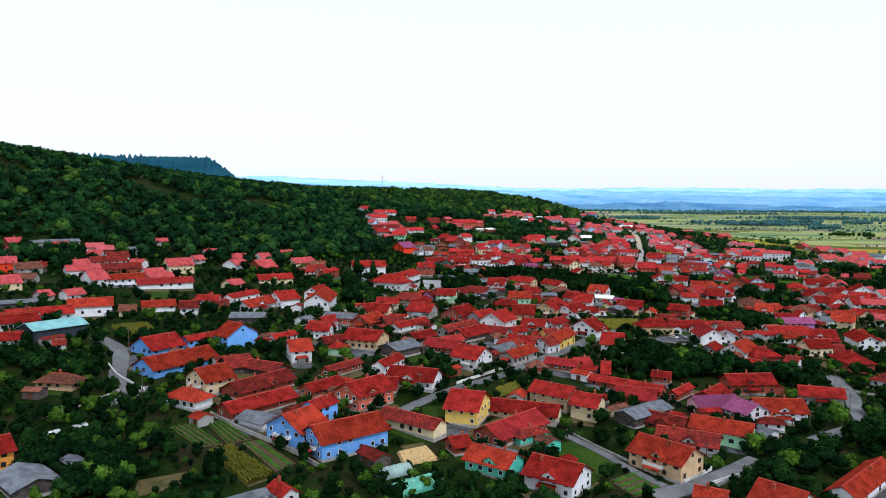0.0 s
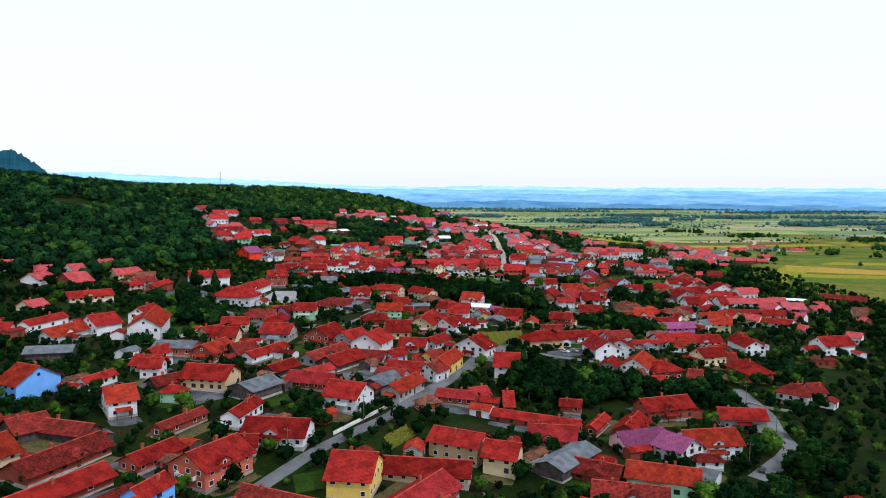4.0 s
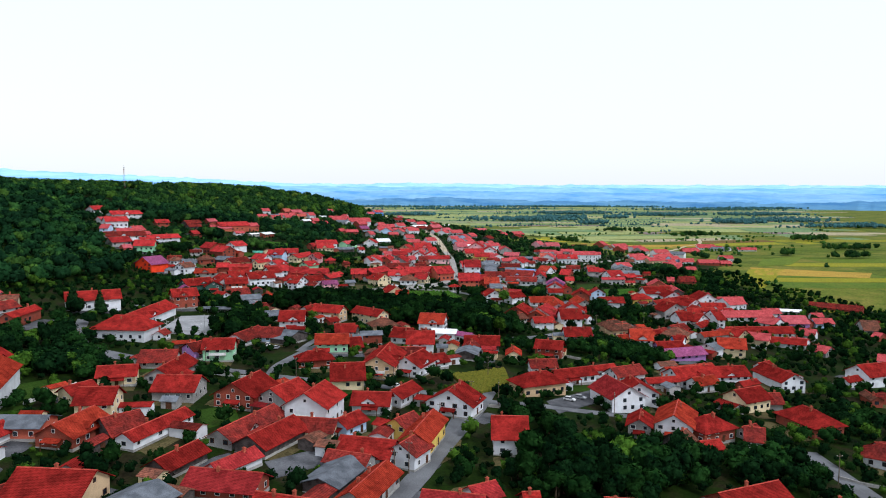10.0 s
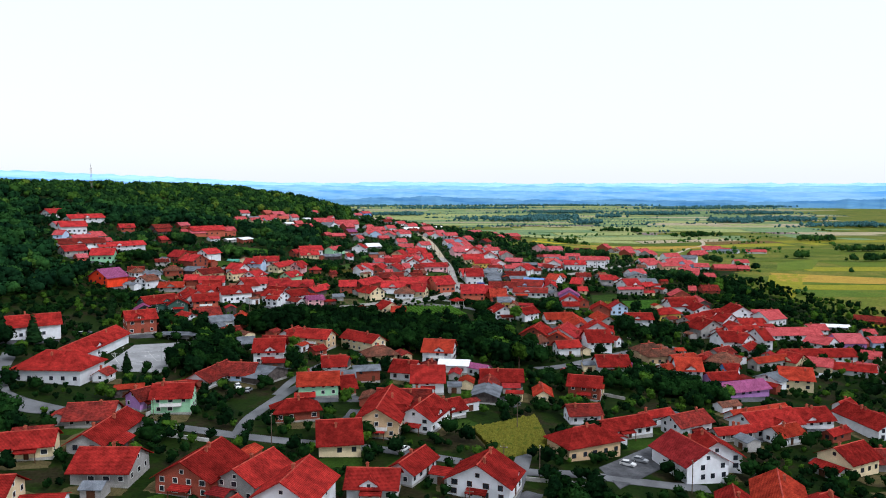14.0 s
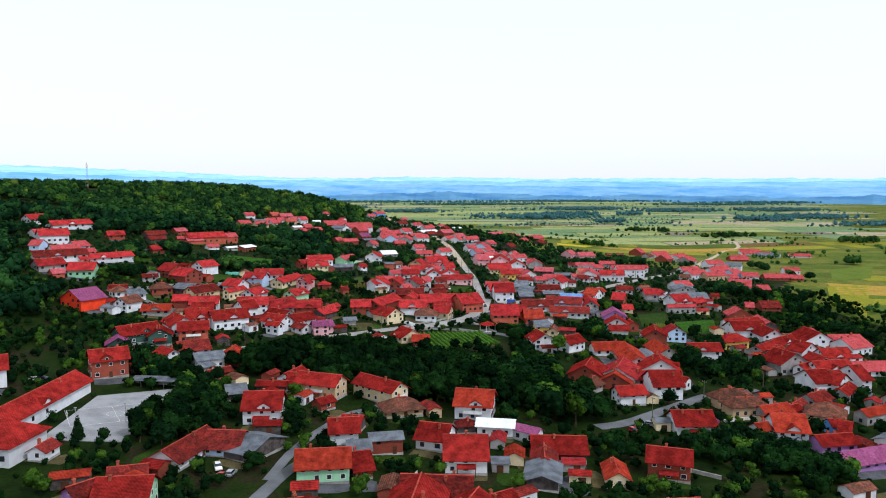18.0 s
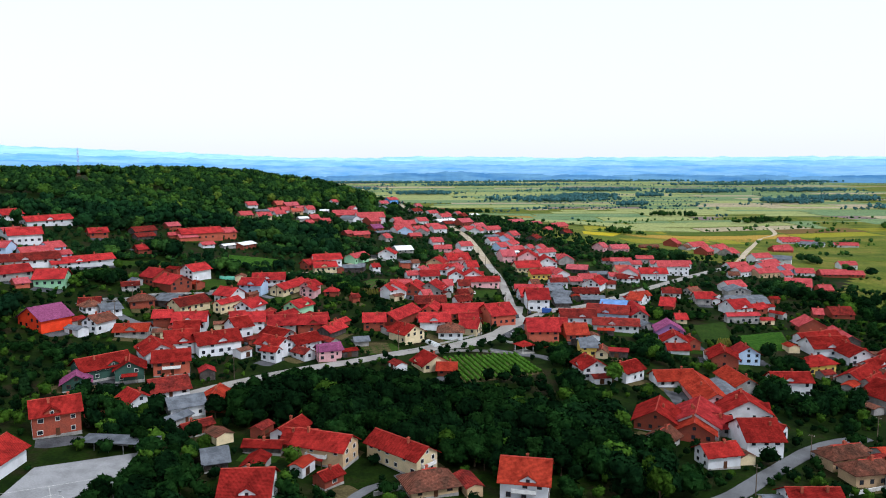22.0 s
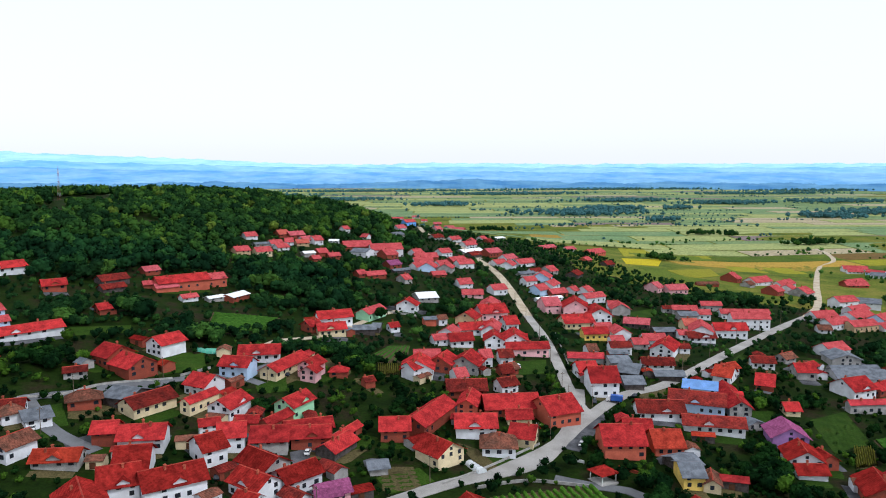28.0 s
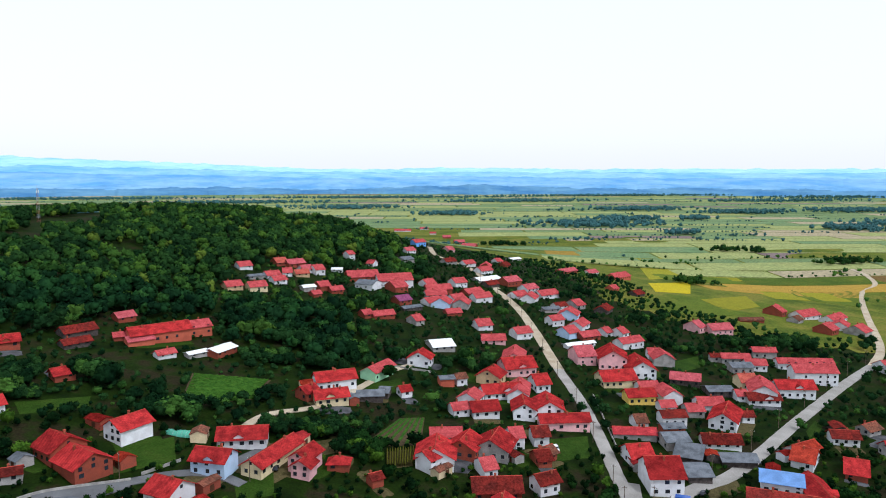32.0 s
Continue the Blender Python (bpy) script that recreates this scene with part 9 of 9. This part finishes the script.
def school_court():
    """Lines, goals and lamp posts of the sports court."""
    c = [Vector((*p, 0)) for p in PLOT_SHAPES[-1]]
    mid = sum(c, Vector()) / 4
    u = (c[2] - c[1]).normalized()
    v = Vector((-u.y, u.x, 0))
    long, wide = 13.0, 7.5

    def strip(p, q, name="court_line"):
        way = (q - p).normalized()
        s = Vector((-way.y, way.x, 0)) * 0.07
        n = max(1, int((q - p).length / 2))
        verts, faces = [], []
        for k in range(n + 1):
            m = p.lerp(q, k / n)
            for e in (-1, 1):
                w = m + s * e
                verts.append((w.x, w.y, ground_z(w.x, w.y) + 0.215))
            if k:
                faces.append((2 * k - 2, 2 * k - 1, 2 * k + 1, 2 * k))
        return hang(name, sheet_mesh(name, verts, faces, M_LINE), None, COURT)
    k = [mid + u * long * a + v * wide * b for a, b in ((-1, -1), (1, -1), (1, 1), (-1, 1))]
    for i in range(4):
        strip(k[i], k[(i + 1) % 4])
    strip((k[0] + k[1]) / 2, (k[2] + k[3]) / 2)
    ring = [mid + u * 2.5 * math.cos(a * 0.5236) + v * 2.5 * math.sin(a * 0.5236) for a in range(13)]
    for p, q in zip(ring, ring[1:]):
        strip(p, q)
    turn = math.degrees(math.atan2(u.y, u.x))
    for e in (-1, 1):
        g = mid + u * (long * e)
        goal = new("goal")
        goal.matrix_world = pose(g.x, g.y, ground_z(g.x, g.y) + 0.2, 0, 0, turn)
        for y in (-1.5, 1.5):
            bm = bmesh.new()
            tube(bm, (0, y, -0.1), (0, y, 2.04), 0.05, 0.05)
            part("post", bm, M_FRAME, goal)
        bm = bmesh.new()
        tube(bm, (0, -1.55, 2.0), (0, 1.55, 2.0), 0.05, 0.05)
        part("crossbar", bm, M_FRAME, goal)
        tagged(goal, "white steel handball goal on the school court", "goal", "court goals")
    for a, b in ((-0.9, -1.25), (0.1, -1.25), (0.9, -1.25)):
        g = mid + u * long * a + v * wide * b
        lamp = new("court_lamp")
        lamp.matrix_world = pose(g.x, g.y, ground_z(g.x, g.y), 0, 0, turn)
        bm = bmesh.new()
        tube(bm, (0, 0, -0.5), (0, 0, 6.0), 0.09, 0.05)
        part("pole", bm, M_METAL, lamp)
        bm = bmesh.new()
        box(bm, -0.35, 0.35, -0.1, 0.5, 6.0, 6.12)
        part("lamp_head", bm, M_METAL, lamp)
        tagged(lamp, "slim grey steel lamp post beside the sports court", "lamp post", "court lamps")


COURT = bpy.data.objects["court"]
school_court()


def pavilion(x, y, turn):
    base = set_down("pavilion", x, y, turn, 0.0)
    bm = bmesh.new()
    box(bm, -3.3, 3.3, -3.3, 3.3, -0.5, 0.35)
    part("floor_slab", bm, M_CONC, base)
    for u in (-2.7, 2.7):
        for v in (-2.7, 2.7):
            bm = bmesh.new()
            tube(bm, (u, v, 0.3), (u, v, 3.1), 0.2, 0.17, 10)
            part("column", bm, M_WHITEWALL, base)
    bm = bmesh.new()
    box(bm, -2.95, 2.95, -2.95, 2.95, 3.1, 3.4)
    part("beam_ring", bm, M_WHITEWALL, base)
    bm = bmesh.new()
    low = [bm.verts.new(p) for p in ((-3.7, -3.7, 3.35), (3.7, -3.7, 3.35), (3.7, 3.7, 3.35), (-3.7, 3.7, 3.35))]
    tip = bm.verts.new((0, 0, 5.1))
    for i in range(4):
        bm.faces.new((low[i], low[(i + 1) % 4], tip))
    bm.faces.new(low[::-1])
    part("roof", bm, ROOF["r"], base)
    tagged(base, "open white-columned pavilion with red tiled pyramid roof", "pavilion")


pavilion(80.7, 613.7, 20)


def shelter(x, y, turn, long):
    """The long open shelter beside the court: sheet roof on steel posts."""
    base = set_down("shelter", x, y, turn, 0.0)
    bm = bmesh.new()
    a = long / 2
    slab(bm, (-a, -2.6, 2.7), (a, -2.6, 2.7), (a, 2.6, 3.2), (-a, 2.6, 3.2), 0.1)
    part("roof", bm, ROOF["grey"], base)
    n = max(3, int(long / 4))
    for i in range(n + 1):
        for v, h in ((-2.3, 2.65), (2.3, 3.1)):
            bm = bmesh.new()
            tube(bm, (-a + 0.3 + (long - 0.6) * i / n, v, -0.4), (-a + 0.3 + (long - 0.6) * i / n, v, h), 0.07, 0.07)
            part("post", bm, M_METAL, base)
    bm = bmesh.new()
    box(bm, -a, a, 2.4, 2.55, -0.4, 2.6)
    part("back_wall", bm, M_CONC, base)
    tagged(base, "long open shelter with a grey sheet roof on steel posts", "shelter")


shelter(-59.2, 520.4, -16, 20.6)


def lattice_mast(x, y, tall):
    base = set_down("radio_mast", x, y, 20, 0.0)
    wide = lambda z: 1.5 - 0.95 * z / tall
    legs = [(math.cos(a), math.sin(a)) for a in (0.5, 2.594, 4.689)]
    step = tall / 8
    for s in range(8):
        z0, z1 = s * step, (s + 1) * step
        for i, (c, d) in enumerate(legs):
            bm = bmesh.new()
            w0, w1 = wide(z0), wide(z1)
            tube(bm, (c * w0, d * w0, z0 - (0.5 if s == 0 else 0)), (c * w1, d * w1, z1), 0.10, 0.09, 5)
            part("leg", bm, M_REDWHITE[s % 2], base)
            e, f = legs[(i + 1) % 3]
            bm = bmesh.new()
            tube(bm, (c * w0, d * w0, z0), (e * w1, f * w1, z1), 0.05, 0.05, 4)
            part("brace", bm, M_REDWHITE[s % 2], base)
    bm = bmesh.new()
    tube(bm, (0, 0, tall - 1), (0, 0, tall + 2.5), 0.12, 0.06, 6)
    part("antenna", bm, M_METAL, base)
    for k in range(3):
        bm = bmesh.new()
        a = k * 2.1
        box(bm, math.cos(a) * 0.9 - 0.2, math.cos(a) * 0.9 + 0.2, math.sin(a) * 0.9 - 0.2, math.sin(a) * 0.9 + 0.2, tall - 4, tall - 1.8)
        part("panel_antenna", bm, M_FRAME, base)
    tagged(base, "slim lattice radio mast on the wooded ridge", "mast")


lattice_mast(-232, 1108, 28)
